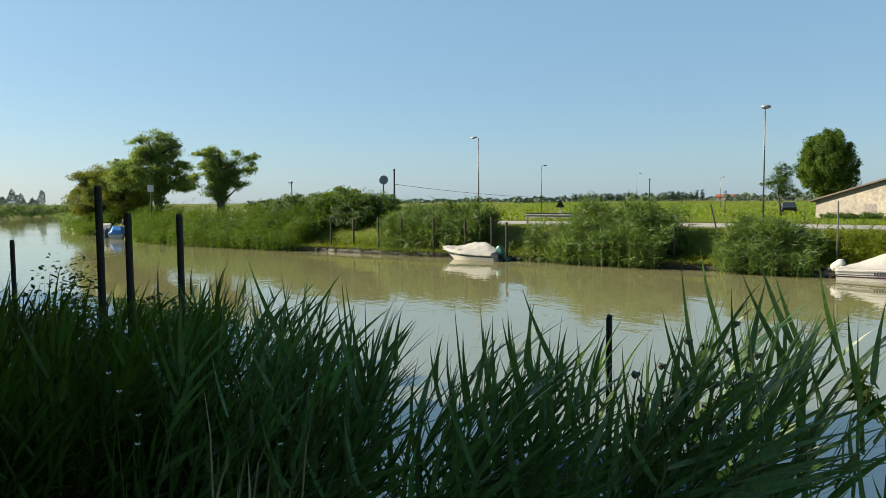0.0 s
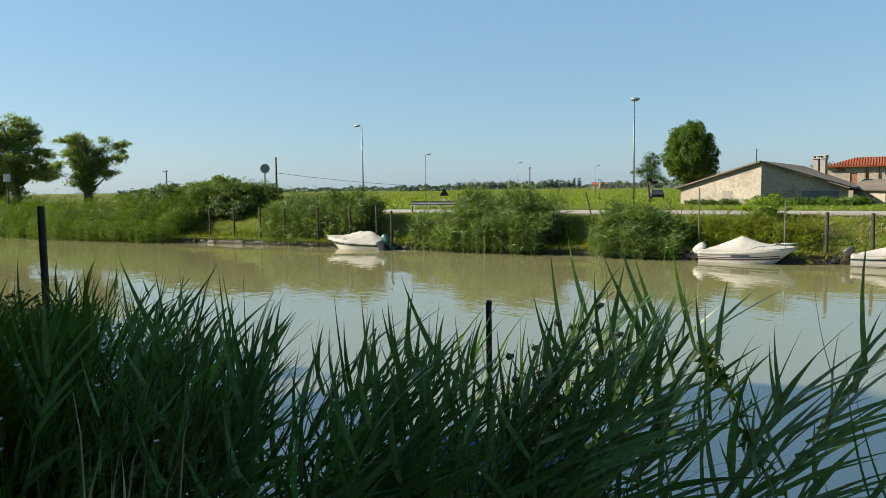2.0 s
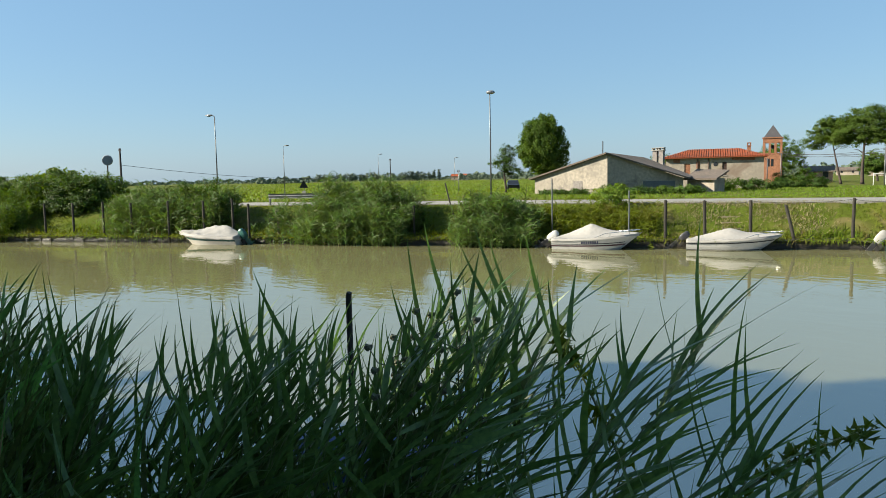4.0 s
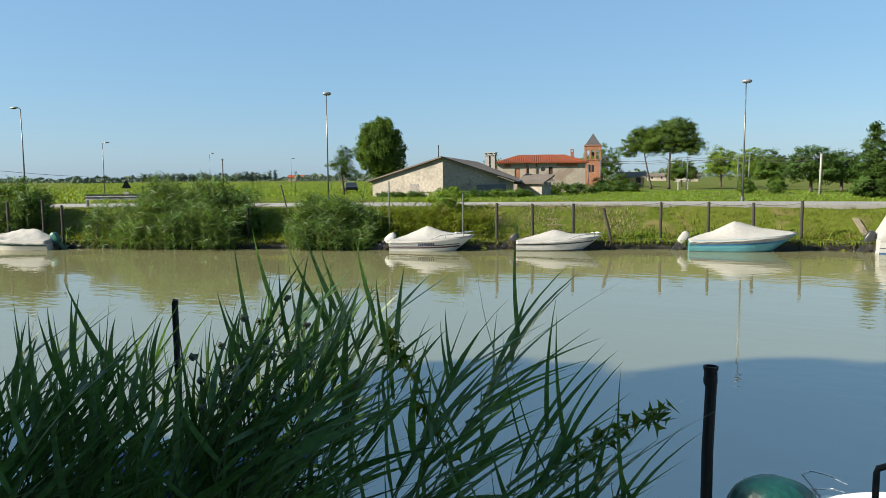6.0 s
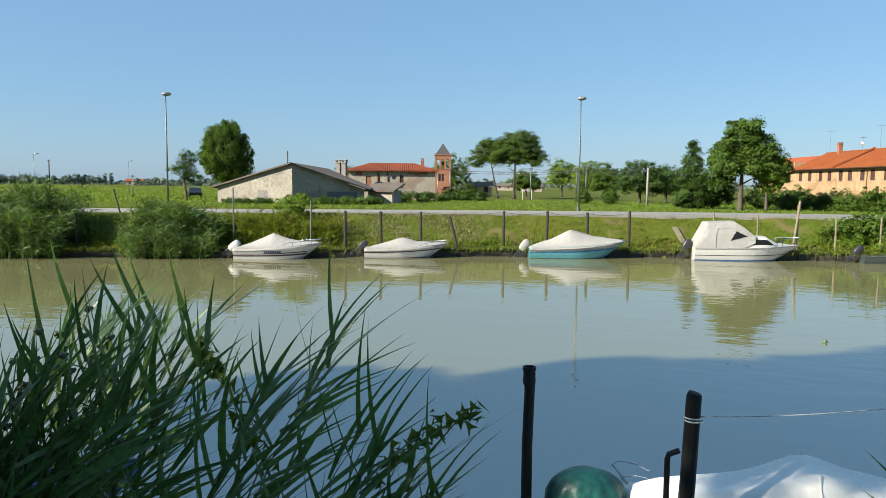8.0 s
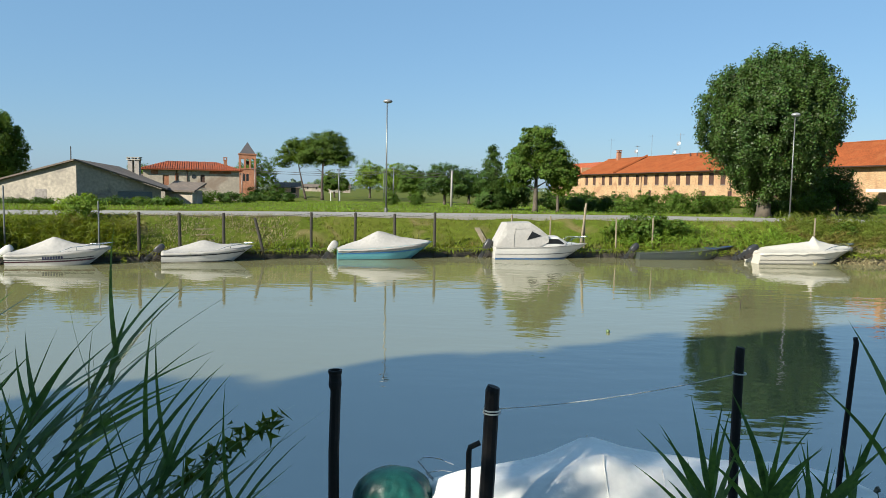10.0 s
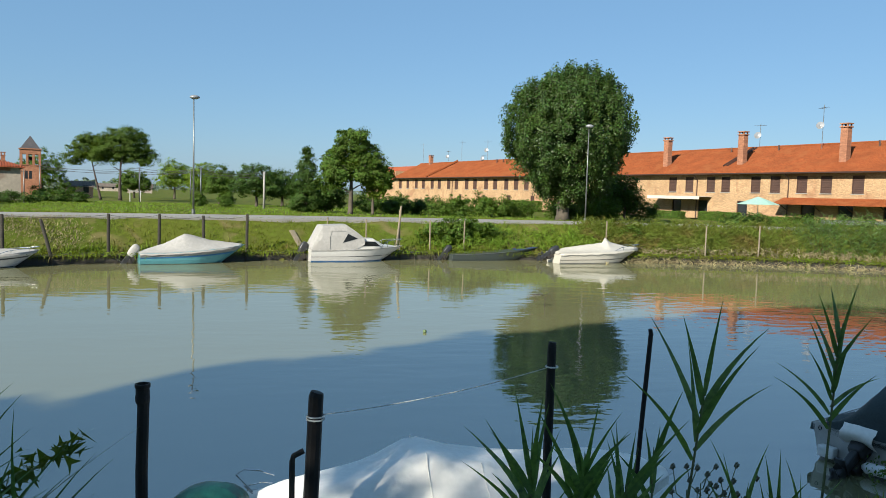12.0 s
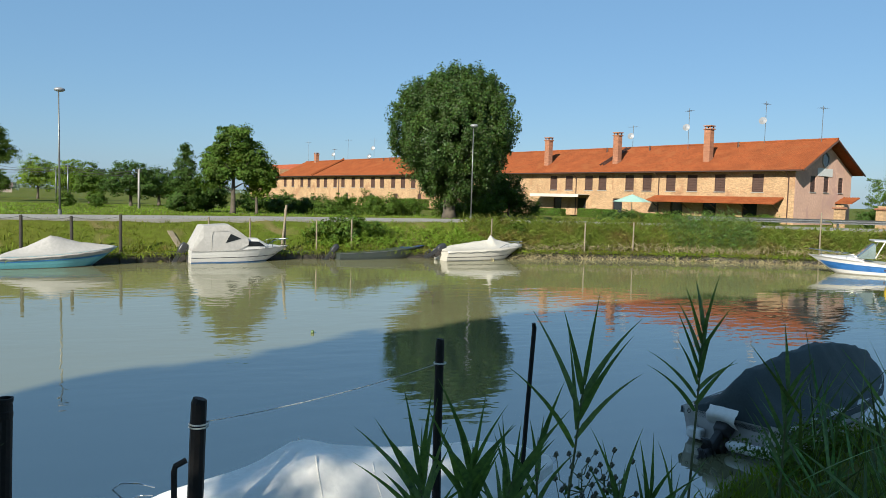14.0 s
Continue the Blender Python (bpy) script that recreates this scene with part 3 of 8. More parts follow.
# grass of the far bank, verges and meadow
np.random.seed(11)
turf("bank_grass", along(FAR_BANK, -62, 46, 0.1, 5.0, 66000), 0.15, 0.028, "mown green grass on the embankment", 12)
turf("edge_grass", along(FAR_BANK, -62, 46, 0.0, 1.1, 9000), 0.42, 0.05, "rank grass at the water's edge", 13)
turf("verge_grass", along(ROAD_LINE, -60, 60, 10.8, 16.0, 16000), 0.18, 0.035, "grass verge behind the road", 14)
mead = np.c_[np.random.uniform(-50, 26, 40000), np.random.uniform(46, 100, 40000)]
mead = mead[beyond(ROAD_LINE, mead) > 11]
turf("meadow_grass", mead, 0.20, 0.06, "sunny meadow grass", 15, "leaf_light")
turf("dry_grass", along(FAR_BANK, -17.5, -7.5, 0.9, 5.2, 7000), 0.17, 0.03, "sun-dried brownish grass on the embankment", 17, "straw")
# crop field behind the left stretch
rows_y = np.random.uniform(0, 1, 52000) ** 1.6
crop = np.c_[np.random.uniform(-1, 1, 52000), 0 * rows_y]
cx = -60 - 260 * rows_y + crop[:, 0] * (30 + 160 * rows_y)
cy = 40 + 300 * rows_y + np.random.uniform(-20, 60, 52000)
cp = np.c_[cx, cy]
cp = cp[(beyond(ROAD_LINE, cp) > 15.5) & (cp[:, 0] < -50)]
turf("field_crop", cp, 0.36, 0.22, "level green crop field", 16, "crop")

# tall reed stands on the far bank
np.random.seed(21)
P_ = along(FAR_BANK, -32.6, -26.6, -0.9, 2.4, 2400)
reed_bed("reed_stand", P_, np.random.uniform(1.6, 2.3, len(P_)), "tall grey-green reeds at the far waterside", 22)
P_ = along(FAR_BANK, -34.5, -31, -0.3, 1.2, 240)
reed_bed("reed_stand", P_, np.random.uniform(1.0, 1.7, len(P_)), "low reeds beside the moored boat", 23)
P_ = along(FAR_BANK, -24.0, -20.4, -0.9, 1.6, 1500)
reed_bed("reed_stand", P_, np.random.uniform(1.4, 2.0, len(P_)), "tall grey-green reeds at the far waterside", 24)
P_ = along(FAR_BANK, -20.6, -14.8, 1.0, 2.4, 480)
reed_bed("reed_stand", P_, np.random.uniform(0.5, 0.95, len(P_)), "short reeds behind the moored boat", 25, leaf="grass", wide=0.03, long=0.5)
P_ = along(FAR_BANK, -110, -51.6, -1.4, 2.8, 9000)
P_ = P_[~((P_[:, 0] > -92) & (P_[:, 0] < -62) & (P_[:, 1] < 0.3 - 0.114 * P_[:, 0]))]  # the boats lie in a gap of the belt
reed_bed("reed_stand", P_, np.random.uniform(1.5, 2.2, len(P_)), "long belt of reeds on the far bank", 26, per=11, wide=0.034, long=0.5, leaf="leaf")
P_ = along(FAR_BANK, -240, -110, -1.5, 3.0, 2200)
reed_bed("reed_stand", P_, np.random.uniform(1.8, 2.6, len(P_)), "distant belt of reeds along the canal", 27, per=5, wide=0.12, long=1.2)
P_ = along(FAR_BANK, 18.5, 29, 0.9, 3.2, 1900)
reed_bed("reed_stand", P_, np.random.uniform(0.3, 0.75, len(P_)), "reeds and tall grass at the waterside", 28, straw=0.5, leaf="leaf_olive")
P_ = along(FAR_BANK, 28.0, 35.8, 0.8, 3.0, 1300)
reed_bed("reed_stand", P_, np.random.uniform(0.7, 1.3, len(P_)), "yellowish reeds and tall grass before the brick row", 290, straw=0.6, per=7, wide=0.03, long=0.5, leaf="leaf_olive")
P_ = along(FAR_BANK, 30.5, 35.0, 0.8, 2.8, 800)
reed_bed("reed_stand", P_, np.random.uniform(0.9, 1.7, len(P_)), "dense tall reeds before the brick row", 29, straw=0.7, per=7, wide=0.028, long=0.5)
P_ = along(FAR_BANK, 34.5, 50, 0.9, 3.0, 1900)
reed_bed("reed_stand", P_, np.random.uniform(0.3, 0.75, len(P_)), "low reeds at the waterside", 30, straw=0.5, leaf="leaf_olive")
P_ = along(FAR_BANK, 9.5, 19.5, 0.3, 2.4, 420)
reed_bed("reed_stand", P_, np.random.uniform(0.35, 0.85, len(P_)), "weeds and short reeds on the bank", 31, straw=0.02, leaf="leaf_light", long=0.45)
P_ = along(NEAR_BANK, -300, -80, -2.0, 0.5, 2500)
reed_bed("reed_stand", P_, np.random.uniform(1.8, 2.4, len(P_)), "distant reed fringe on the near bank", 32, per=4, wide=0.2, long=1.4)

P_ = along(FAR_BANK, -44.6, -37.6, 0.2, 2.6, 1800)
reed_bed("reed_stand", P_, np.random.uniform(1.5, 2.3, len(P_)), "tall dark reeds behind the bank posts", 33)

P_ = along(FAR_BANK, 18, 58, -0.5, 0.15, 3200)
reed_bed("dry_fringe", P_, np.random.uniform(0.3, 0.6, len(P_)), "dry straw-coloured grass fringe at the water's edge", 34, leaf="straw", straw=0, per=3, long=0.45)

# bushes on the far bank
bush("bush", -58.5, 23.6, [(-3, 1, 1.2, 3.2, 2.2, 1.7), (2.5, -0.5, 1.4, 2.8, 2.0, 1.9), (-7, 3, 1.1, 3.0, 2.0, 1.6), (0, 0, 0.8, 6, 2.5, 1.3)], 9000, 190, 0.35, 0.16, "leaf", "broad dark green thicket on the bank", 41)
bush("bush", -41.9, 24.0, [(-2.0, -0.1, 0.9, 1.3, 1.0, 1.3), (0.4, 0, 1.0, 1.6, 1.1, 1.5), (2.9, 0.9, 1.1, 1.4, 1.0, 1.6), (-1.0, -1.2, 0.3, 1.6, 0.8, 1.0), (1.8, -0.4, 0.3, 1.6, 0.8, 1.0)], 9000, 190, 0.26, 0.11, "leaf_dark", "dense dark bramble thicket above the bank posts", 42)
# dark-leaved cores added inside the reed stands, standing in for the shade between stems
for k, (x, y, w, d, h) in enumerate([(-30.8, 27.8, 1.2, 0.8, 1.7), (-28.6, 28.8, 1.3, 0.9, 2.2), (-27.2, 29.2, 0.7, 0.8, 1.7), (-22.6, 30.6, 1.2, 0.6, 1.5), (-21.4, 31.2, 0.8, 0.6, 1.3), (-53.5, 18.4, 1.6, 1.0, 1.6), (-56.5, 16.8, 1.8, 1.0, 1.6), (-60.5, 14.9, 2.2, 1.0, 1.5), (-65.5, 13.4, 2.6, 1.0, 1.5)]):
    bush("bush", x, y, [(0, 0, h * 0.45, w, d, h * 0.55)], 2600, 80, 0.22, 0.10, "leaf_dark", "dark leaf core added for the shade inside the reed stand", 350 + k)
for k, (x, y, w, h) in enumerate([(-58.6, 19.0, 2.4, 2.5), (-55.6, 20.4, 2.2, 2.6), (-52.6, 21.6, 2.0, 2.5), (-50.6, 22.4, 1.4, 2.3)]):
    bush("bush", x, y, [(-w * 0.35, 0, h * 0.5, w * 0.7, 1.3, h * 0.52), (w * 0.45, 0.2, h * 0.55, w * 0.6, 1.2, h * 0.5), (0, -0.6, h * 0.25, w * 0.9, 1.0, h * 0.3)], 5500, 150, 0.26, 0.12, "leaf_dark" if k != 1 else "leaf", "tall dark thicket on the crest of the bank", 362 + k, z=1.55)
bush("bush", -18.4, 35.3, [(0, 0, 0.5, 1.1, 0.9, 0.8), (0.5, 0.2, 0.8, 0.7, 0.6, 0.6)], 1800, 60, 0.16, 0.08, "leaf_light", "rounded light green shrub on the bank", 43)
bush("bush", 10.2, 41.0, [(-0.6, 0, 0.6, 1.3, 0.9, 0.9), (0.9, 0, 0.8, 1.2, 0.9, 1.0), (2.3, 0.1, 0.5, 1.2, 0.8, 0.8)], 4200, 110, 0.2, 0.10, "leaf", "dense green shrub at the embankment", 44)
bush("bush", 21.5, 40.6, [(0, 0, 0.4, 0.9, 0.7, 0.7)], 1000, 40, 0.16, 0.09, "leaf", "small bush by the road edge", 45)

for k, (x, y, w, h) in enumerate([(-63.5, 21.5, 3.4, 2.0), (-67.5, 19.5, 3.0, 1.7), (-60.0, 23.0, 2.6, 2.1), (-54.5, 25.0, 3.0, 2.0)]):
    bush("bush", x, y, [(-w * 0.4, 0, h * 0.5, w * 0.7, 1.3, h * 0.6), (w * 0.5, 0.2, h * 0.6, w * 0.6, 1.2, h * 0.6)], 4500, 110, 0.3, 0.14, "leaf", "green thicket behind the reed belt", 46 + k)
np.random.seed(333)
hang = along(FAR_BANK, -56, 60, -0.12, 0.3, 15000)
hb = np.c_[hang, np.full(len(hang), 0.40) + np.random.uniform(-0.05, 0.1, len(hang))]
hv = ribbons(hb, np.c_[np.random.normal(0, 0.5, (len(hb), 1)), np.random.normal(-0.6, 0.3, (len(hb), 1)), np.full((len(hb), 1), 0.5)], np.c_[np.random.normal(0, 0.3, (len(hb), 2)), np.full((len(hb), 1), -2.2)], np.random.uniform(0.25, 0.6, len(hb)), np.full(len(hb), 0.04), 3)
tagged(raw("hanging_grass", *hv, M["grass"]), "grass hanging over the bank edge", "grass", kind="stuff")

# the left trees
def sprays(n, crown, seed, lo=0.5, hi=1.0):
    """Small leafy sprays strewn through ellipsoids, flatter than wide, thicker towards the outside."""
    r = random.Random(seed)
    out = []
    for k in range(n):
        cx, cy, cz, rx, ry, rz = crown[k % len(crown)]
        a, u, q = r.uniform(0, 2 * math.pi), r.uniform(-1, 1), r.uniform(0.25, 1.0) ** 0.5
        w = math.sqrt(1 - u * u) * q
        e = r.uniform(lo, hi)
        out.append((cx + rx * w * math.cos(a), cy + ry * w * math.sin(a), cz + rz * u * q, e, e, e * 0.55))
    return out


tree("tree", -73.2, 16.9, 7.8, [(0, 0, 3.2, 0.6, 0.6, 2.4)] * 5 + sprays(66, [(0, -0.4, 5.6, 1.8, 2.4, 1.5), (0, 1.8, 5.3, 1.5, 1.7, 1.4), (0, -0.8, 4.4, 1.5, 2.6, 2.2), (0, 0.4, 4.0, 1.2, 1.8, 1.4)], 3, 0.4, 0.8), 12500, 420, 0.30, 0.13, "leaf_locust", "airy locust tree with a dark ivy-clad trunk", 0.46, 12, seed=51, shell=0.1, fork=0.45, flat=1.2, reach=2.4)
tree("tree", -80.5, 12.2, 9.8, [(0.3, 0.2, 3.6, 0.8, 0.8, 2.4)] * 3 + sprays(90, [(0, 0.2, 5.8, 2.4, 2.9, 2.2), (0, -2.2, 4.8, 2.4, 2.6, 2.4), (0, 0.0, 7.6, 1.8, 2.0, 1.8), (0, 1.8, 4.4, 2.0, 1.8, 1.8)], 5, 0.5, 1.1), 22000, 640, 0.30, 0.14, "leaf_locust", "tall light green locust tree on the bank", 0.50, 11, seed=52, shell=0.1, flat=1.2, fork=0.5, reach=3.0)
tree("tree", -88, 9.8, 8.2, sprays(80, [(0, 0.4, 5.0, 2.6, 2.8, 2.2), (0, -2.6, 3.8, 2.6, 2.8, 2.4), (0, 0, 2.6, 2.6, 3.0, 1.8)], 7, 0.6, 1.1), 18000, 560, 0.32, 0.15, "leaf_olive", "olive-green leaved tree on the bank", 0.3, 8, seed=53, shell=0.1, flat=1.2)
tree("tree", -99, 9.2, 7.6, sprays(70, [(0, 0, 4.4, 3.0, 3.2, 2.4), (0, -2.4, 3.4, 2.6, 2.6, 2.2), (0, 1.6, 2.6, 3.0, 3.0, 1.8)], 9, 0.7, 1.2), 15000, 460, 0.36, 0.17, "leaf_olive", "olive-green leaved tree on the bank", 0.26, 8, seed=54, shell=0.1, flat=1.2)
tree("tree", -113, 11.0, 6.0, [(0, 0, 3.4, 4.0, 3.0, 2.1)], 6000, 120, 0.5, 0.22, "leaf", "rounded green tree at the canal bend", 0.24, 6, seed=55)
for k, (x, y, h, lf) in enumerate([(-122, 12.0, 7.5, "leaf_olive"), (-133, 12.5, 8.2, "leaf"), (-145, 13, 8.6, "leaf_olive"), (-156, 14, 8.0, "leaf")]):
    tree("tree", x, y, h, [(0, 0, h * 0.55, 4.2, 3.4, h * 0.36), (-2, 0, h * 0.45, 3.4, 3.0, h * 0.3)], 6000, 120, 0.6, 0.26, lf, "leafy green tree along the canal bend", 0.24, 6, seed=57 + k)

# trees beyond the road
tree("tree", -43.0, 67.4, 8.6, [(0, 0, 4.9, 2.8, 2.7, 2.3), (0.2, 0.2, 3.6, 2.3, 2.2, 1.6), (0.1, 0, 6.5, 2.2, 2.1, 1.6), (0.3, 0, 7.6, 1.2, 1.2, 0.8)], 30000, 620, 0.21, 0.12, "leaf", "round-crowned dark green tree by the old barn", 0.26, 8, seed=61, fork=0.25, shell=0.62, tall=1.2, flat=1.0)
tree("tree", -48.6, 68.5, 5.6, [(0.2, 0, 4.5, 1.2, 1.2, 0.9), (-0.4, 0, 3.5, 1.7, 1.5, 0.8), (0.3, 0, 5.1, 0.7, 0.7, 0.4), (0.6, 0, 2.7, 1.5, 1.3, 0.5)], 2600, 46, 0.30, 0.11, "leaf_dark", "small leaning pine with tiers of dark needles", 0.13, 8, "bark_pine", seed=62, shell=0.3, lean=(-0.5, 0))
tree("umbrella_pine", -23.4, 112.5, 9.4, [(-1.9, 0, 7.2, 2.4, 2.0, 1.8), (-0.3, 0.3, 7.7, 2.2, 1.9, 1.7), (-3.3, 0, 6.0, 1.6, 1.4, 1.1), (-1.3, 0, 8.6, 1.8, 1.5, 0.8)], 12000, 300, 0.30, 0.13, "needle", "leaning umbrella pine with a flat green crown", 0.17, 9, "bark_pine", seed=63, fork=0.72, lean=(-1.4, 0), shell=0.5, tall=0.5, reach=2.0)
tree("umbrella_pine", -20.4, 110.2, 10.2, [(-0.9, 0, 7.2, 2.6, 2.4, 2.1), (1.6, 0.2, 7.8, 2.6, 2.4, 2.3), (0.5, 0, 9.2, 2.8, 2.5, 1.3), (3.2, 0, 6.3, 1.8, 1.6, 1.3), (-2.7, 0, 6.3, 1.7, 1.5, 1.2), (0.8, 0, 6.2, 2.4, 2.0, 1.0)], 22000, 520, 0.30, 0.13, "needle", "broad umbrella pine with a flat dark green crown", 0.23, 10, "bark_pine", seed=64, fork=0.66, shell=0.5, tall=0.5, reach=2.8)
for k, (x, y, h, w, lf) in enumerate([(-16.7, 139, 7.6, 2.8, "leaf_light"), (-11.2, 130, 7.0, 2.4, "leaf_light"), (-6.6, 104.7, 5.6, 1.9, "leaf"), (-1.5, 90, 5.3, 2.8, "leaf_dark"), (1.6, 97, 5.0, 2.6, "leaf_dark"), (-38, 138, 8.5, 3.6, "leaf"), (-52, 120, 5.5, 3.0, "leaf"), (-24.0, 142, 5.5, 2.6, "leaf")]):
    tree("tree", x, y, h, [(0, 0, h * 0.62, w, w, h * 0.34), (w * 0.5, 0, h * 0.45, w * 0.7, w * 0.7, h * 0.25), (-w * 0.5, 0, h * 0.5, w * 0.7, w * 0.7, h * 0.27)], 6500, 190, 0.30, 0.16, lf, "leafy green tree beyond the meadow", 0.2, 6, seed=70 + k)
tree("tree", 3.2, 66, 5.4, [(0, 0, 1.2, 1.6, 1.4, 1.2), (0, 0, 2.6, 1.25, 1.2, 1.1), (0.1, 0, 4.0, 0.85, 0.8, 1.0), (0.1, 0, 5.2, 0.4, 0.4, 0.9)], 10500, 260, 0.22, 0.11, "leaf_dark", "conical olive-green conifer at the meadow edge", 0.14, 4, seed=81)
tree("tree", 6.7, 61.8, 7.0, [(-0.2, 0, 5.4, 2.0, 1.9, 1.6), (1.3, 0, 4.7, 1.6, 1.5, 1.1), (-1.4, 0.3, 4.3, 1.2, 1.2, 1.1), (0.3, 0, 6.5, 1.2, 1.2, 0.7), (-1.6, 0.3, 2.9, 1.1, 0.9, 1.1), (2.3, 0, 3.5, 1.2, 1.1, 0.9), (0.9, 0, 3.6, 1.4, 1.2, 0.9), (-0.9, 0, 3.4, 1.2, 1.2, 0.9)], 15000, 280, 0.28, 0.15, "leaf", "horse chestnut with broad olive-green leaves", 0.22, 7, seed=82)
tree("tree", 8.7, 62.5, 5.2, [(0, 0, 3.4, 1.5, 1.5, 1.1), (0.5, 0, 2.4, 1.1, 1.1, 0.8)], 3600, 70, 0.32, 0.17, "leaf_light", "yellow-green leafy tree at the meadow edge", 0.13, 6, seed=83)
tree("tree", 5.0, 67.0, 3.4, [(0, 0, 1.6, 1.8, 1.5, 1.3)], 3500, 70, 0.32, 0.16, "leaf_dark", "low dark tree under the chestnut", 0.12, 4, seed=84)
for k, (x, y, s) in enumerate([(-4.4, 79.9, 1.0), (-7.2, 81.0, 0.95)]):
    bush("topiary_bush", x, y, [(0, 0, 0.9 * s, 0.95 * s, 0.95 * s, 0.95 * s)], 2600, 200, 0.09, 0.09, "leaf", "clipped round green shrub on the meadow", 85 + k)
# the large dense poplar by the road
tree("poplar", 22.4, 53.6, 12.4, [(0.2, 0, 7.1, 5.0, 4.8, 3.9), (0.8, 0.2, 8.7, 4.2, 4.0, 3.0), (0.1, -0.2, 5.8, 4.5, 4.3, 3.4), (0.6, 0, 3.9, 3.0, 2.9, 2.6), (-0.8, 0, 8.8, 3.2, 3.2, 2.5), (0.9, 0, 10.2, 2.6, 2.6, 1.8)], 84000, 1250, 0.235, 0.135, "leaf_poplar", "huge dense round-crowned poplar by the road", 0.5, 10, seed=91, fork=0.2, shell=0.72, tall=1.55, flat=0.9)
for k, (x, y, h, w) in enumerate([(29.4, 60.6, 4.0, 1.1), (31.4, 60.8, 4.4, 1.3), (31.4, 64.0, 4.6, 1.4)]):
    tree("tree", x, y, h, [(0, 0, h * 0.62, w, w, h * 0.34), (w * 0.5, 0, h * 0.45, w * 0.7, w * 0.7, h * 0.26), (-w * 0.4, 0, h * 0.5, w * 0.7, w * 0.7, h * 0.26)], 3200, 80, 0.30, 0.15, "leaf_dark", "dark leafy tree close to the brick row", 0.12, 5, seed=210 + k, flat=0.9)
# garden shrubs before the brick row
row_yaw_deg = -72.9
for k, (x, y, w, h) in enumerate([(12.5, 66, 2.2, 1.2), (16, 64, 2.0, 1.3), (20, 63, 1.6, 1.5), (15, 74, 3.0, 1.5), (25.5, 60, 1.6, 1.2), (28, 57.5, 1.4, 1.6), (37.5, 51.5, 2.0, 0.9), (41, 49.5, 2.2, 0.9), (29.5, 63, 1.5, 2.6), (10.5, 70.5, 2.4, 1.5), (33, 70, 2.2, 3.2), (31, 74, 2.4, 3.4), (36, 66, 2.0, 1.6), (18.5, 66, 2.2, 1.8), (22.5, 65, 2.0, 1.3), (44.5, 48.0, 2.2, 0.8), (12, 76, 2.6, 1.7), (27, 62, 1.8, 1.2), (62, 47, 2.0, 1.6), (66, 49, 2.6, 4.4), (47.5, 46.2, 2.0, 0.8)]):
    bush("hedge_bush", x, y, [(-w * 0.5, 0, h * 0.6, w * 0.7, 0.8, h * 0.6), (w * 0.4, 0.2, h * 0.7, w * 0.6, 0.8, h * 0.65)], 2600, 80, 0.22, 0.11, "leaf" if k % 3 else "leaf_dark", "green garden hedge before the brick row", 95 + k, category="hedge")


def clipped_hedge(x, y, yaw, length, deep, h, seed):
    """A trimmed box hedge: small leaves over its faces, uneven by a hand's width."""
    np.random.seed(seed)
    n = int(900 * length)
    p = np.random.uniform(-1, 1, (n, 3))
    face = np.random.choice(3, n, p=[0.1, 0.6, 0.3])
    sign = np.random.choice([-1.0, 1.0], n)
    p[np.arange(n), face] = sign * np.random.uniform(0.86, 1.04, n)
    out = np.zeros((n, 3))
    out[np.arange(n), face] = sign
    p = p * (length / 2, deep / 2, h / 2) + (0, 0, h / 2) + np.random.normal(0, 0.04, (n, 3))
    p[:, 2] = np.maximum(p[:, 2], 0.02)
    V, Q = leaves(p, out, 0.09)
    ob = raw("clipped_hedge", V, Q, np.empty((0, 3), int), M["leaf"])
    ob.matrix_basis = pose(x, y, float(height([(x, y)])[0]) - 0.05, 0, 0, yaw)
    return tagged(ob, "trimmed bright green garden hedge before the brick row", "hedge", group="garden hedges")


for k, (x, y, length, h) in enumerate([(46.9, 80.2, 5.2, 0.9), (49.2, 72.8, 5.0, 1.0), (50.9, 66.9, 3.4, 0.7), (43.2, 92.0, 6.0, 1.2), (38.2, 108.0, 9.0, 1.6)]):
    clipped_hedge(x, y, row_yaw_deg, length, 0.9, h, 240 + k)
# weeds round the barn
for k, (x, y, w, h) in enumerate([(-30, 60.3, 2.6, 0.7), (-26, 62.5, 2.0, 0.7), (-23.5, 78, 2.4, 1.3), (-27.8, 76, 2.0, 1.2), (-36.5, 60.6, 2.4, 0.5), (-24.4, 93.5, 2.0, 1.9), (-22.4, 91, 2.0, 1.4)]):
    bush("hedge_bush", x, y, [(-w * 0.5, 0, h * 0.5, w * 0.8, 0.9, h * 0.6), (w * 0.5, 0.2, h * 0.6, w * 0.7, 0.9, h * 0.6)], 2200, 70, 0.22, 0.12, "leaf" if k % 2 else "leaf_dark", "overgrown shrub by the old farm buildings", 110 + k)

# the far horizon: woods and a row of poplars, haze mixed into their leaf colour
np.random.seed(130)
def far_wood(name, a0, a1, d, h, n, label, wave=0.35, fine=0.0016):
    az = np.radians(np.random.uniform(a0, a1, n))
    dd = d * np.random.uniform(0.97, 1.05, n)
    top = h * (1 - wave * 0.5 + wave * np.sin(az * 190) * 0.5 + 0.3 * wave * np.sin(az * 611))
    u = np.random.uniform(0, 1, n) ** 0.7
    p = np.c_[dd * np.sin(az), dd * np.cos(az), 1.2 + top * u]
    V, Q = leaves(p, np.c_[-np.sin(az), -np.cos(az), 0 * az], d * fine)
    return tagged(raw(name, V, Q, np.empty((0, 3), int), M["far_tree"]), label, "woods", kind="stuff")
far_wood("far_woods", -75, 30, 950, 5.5, 9000, "hazy line of woods on the horizon")
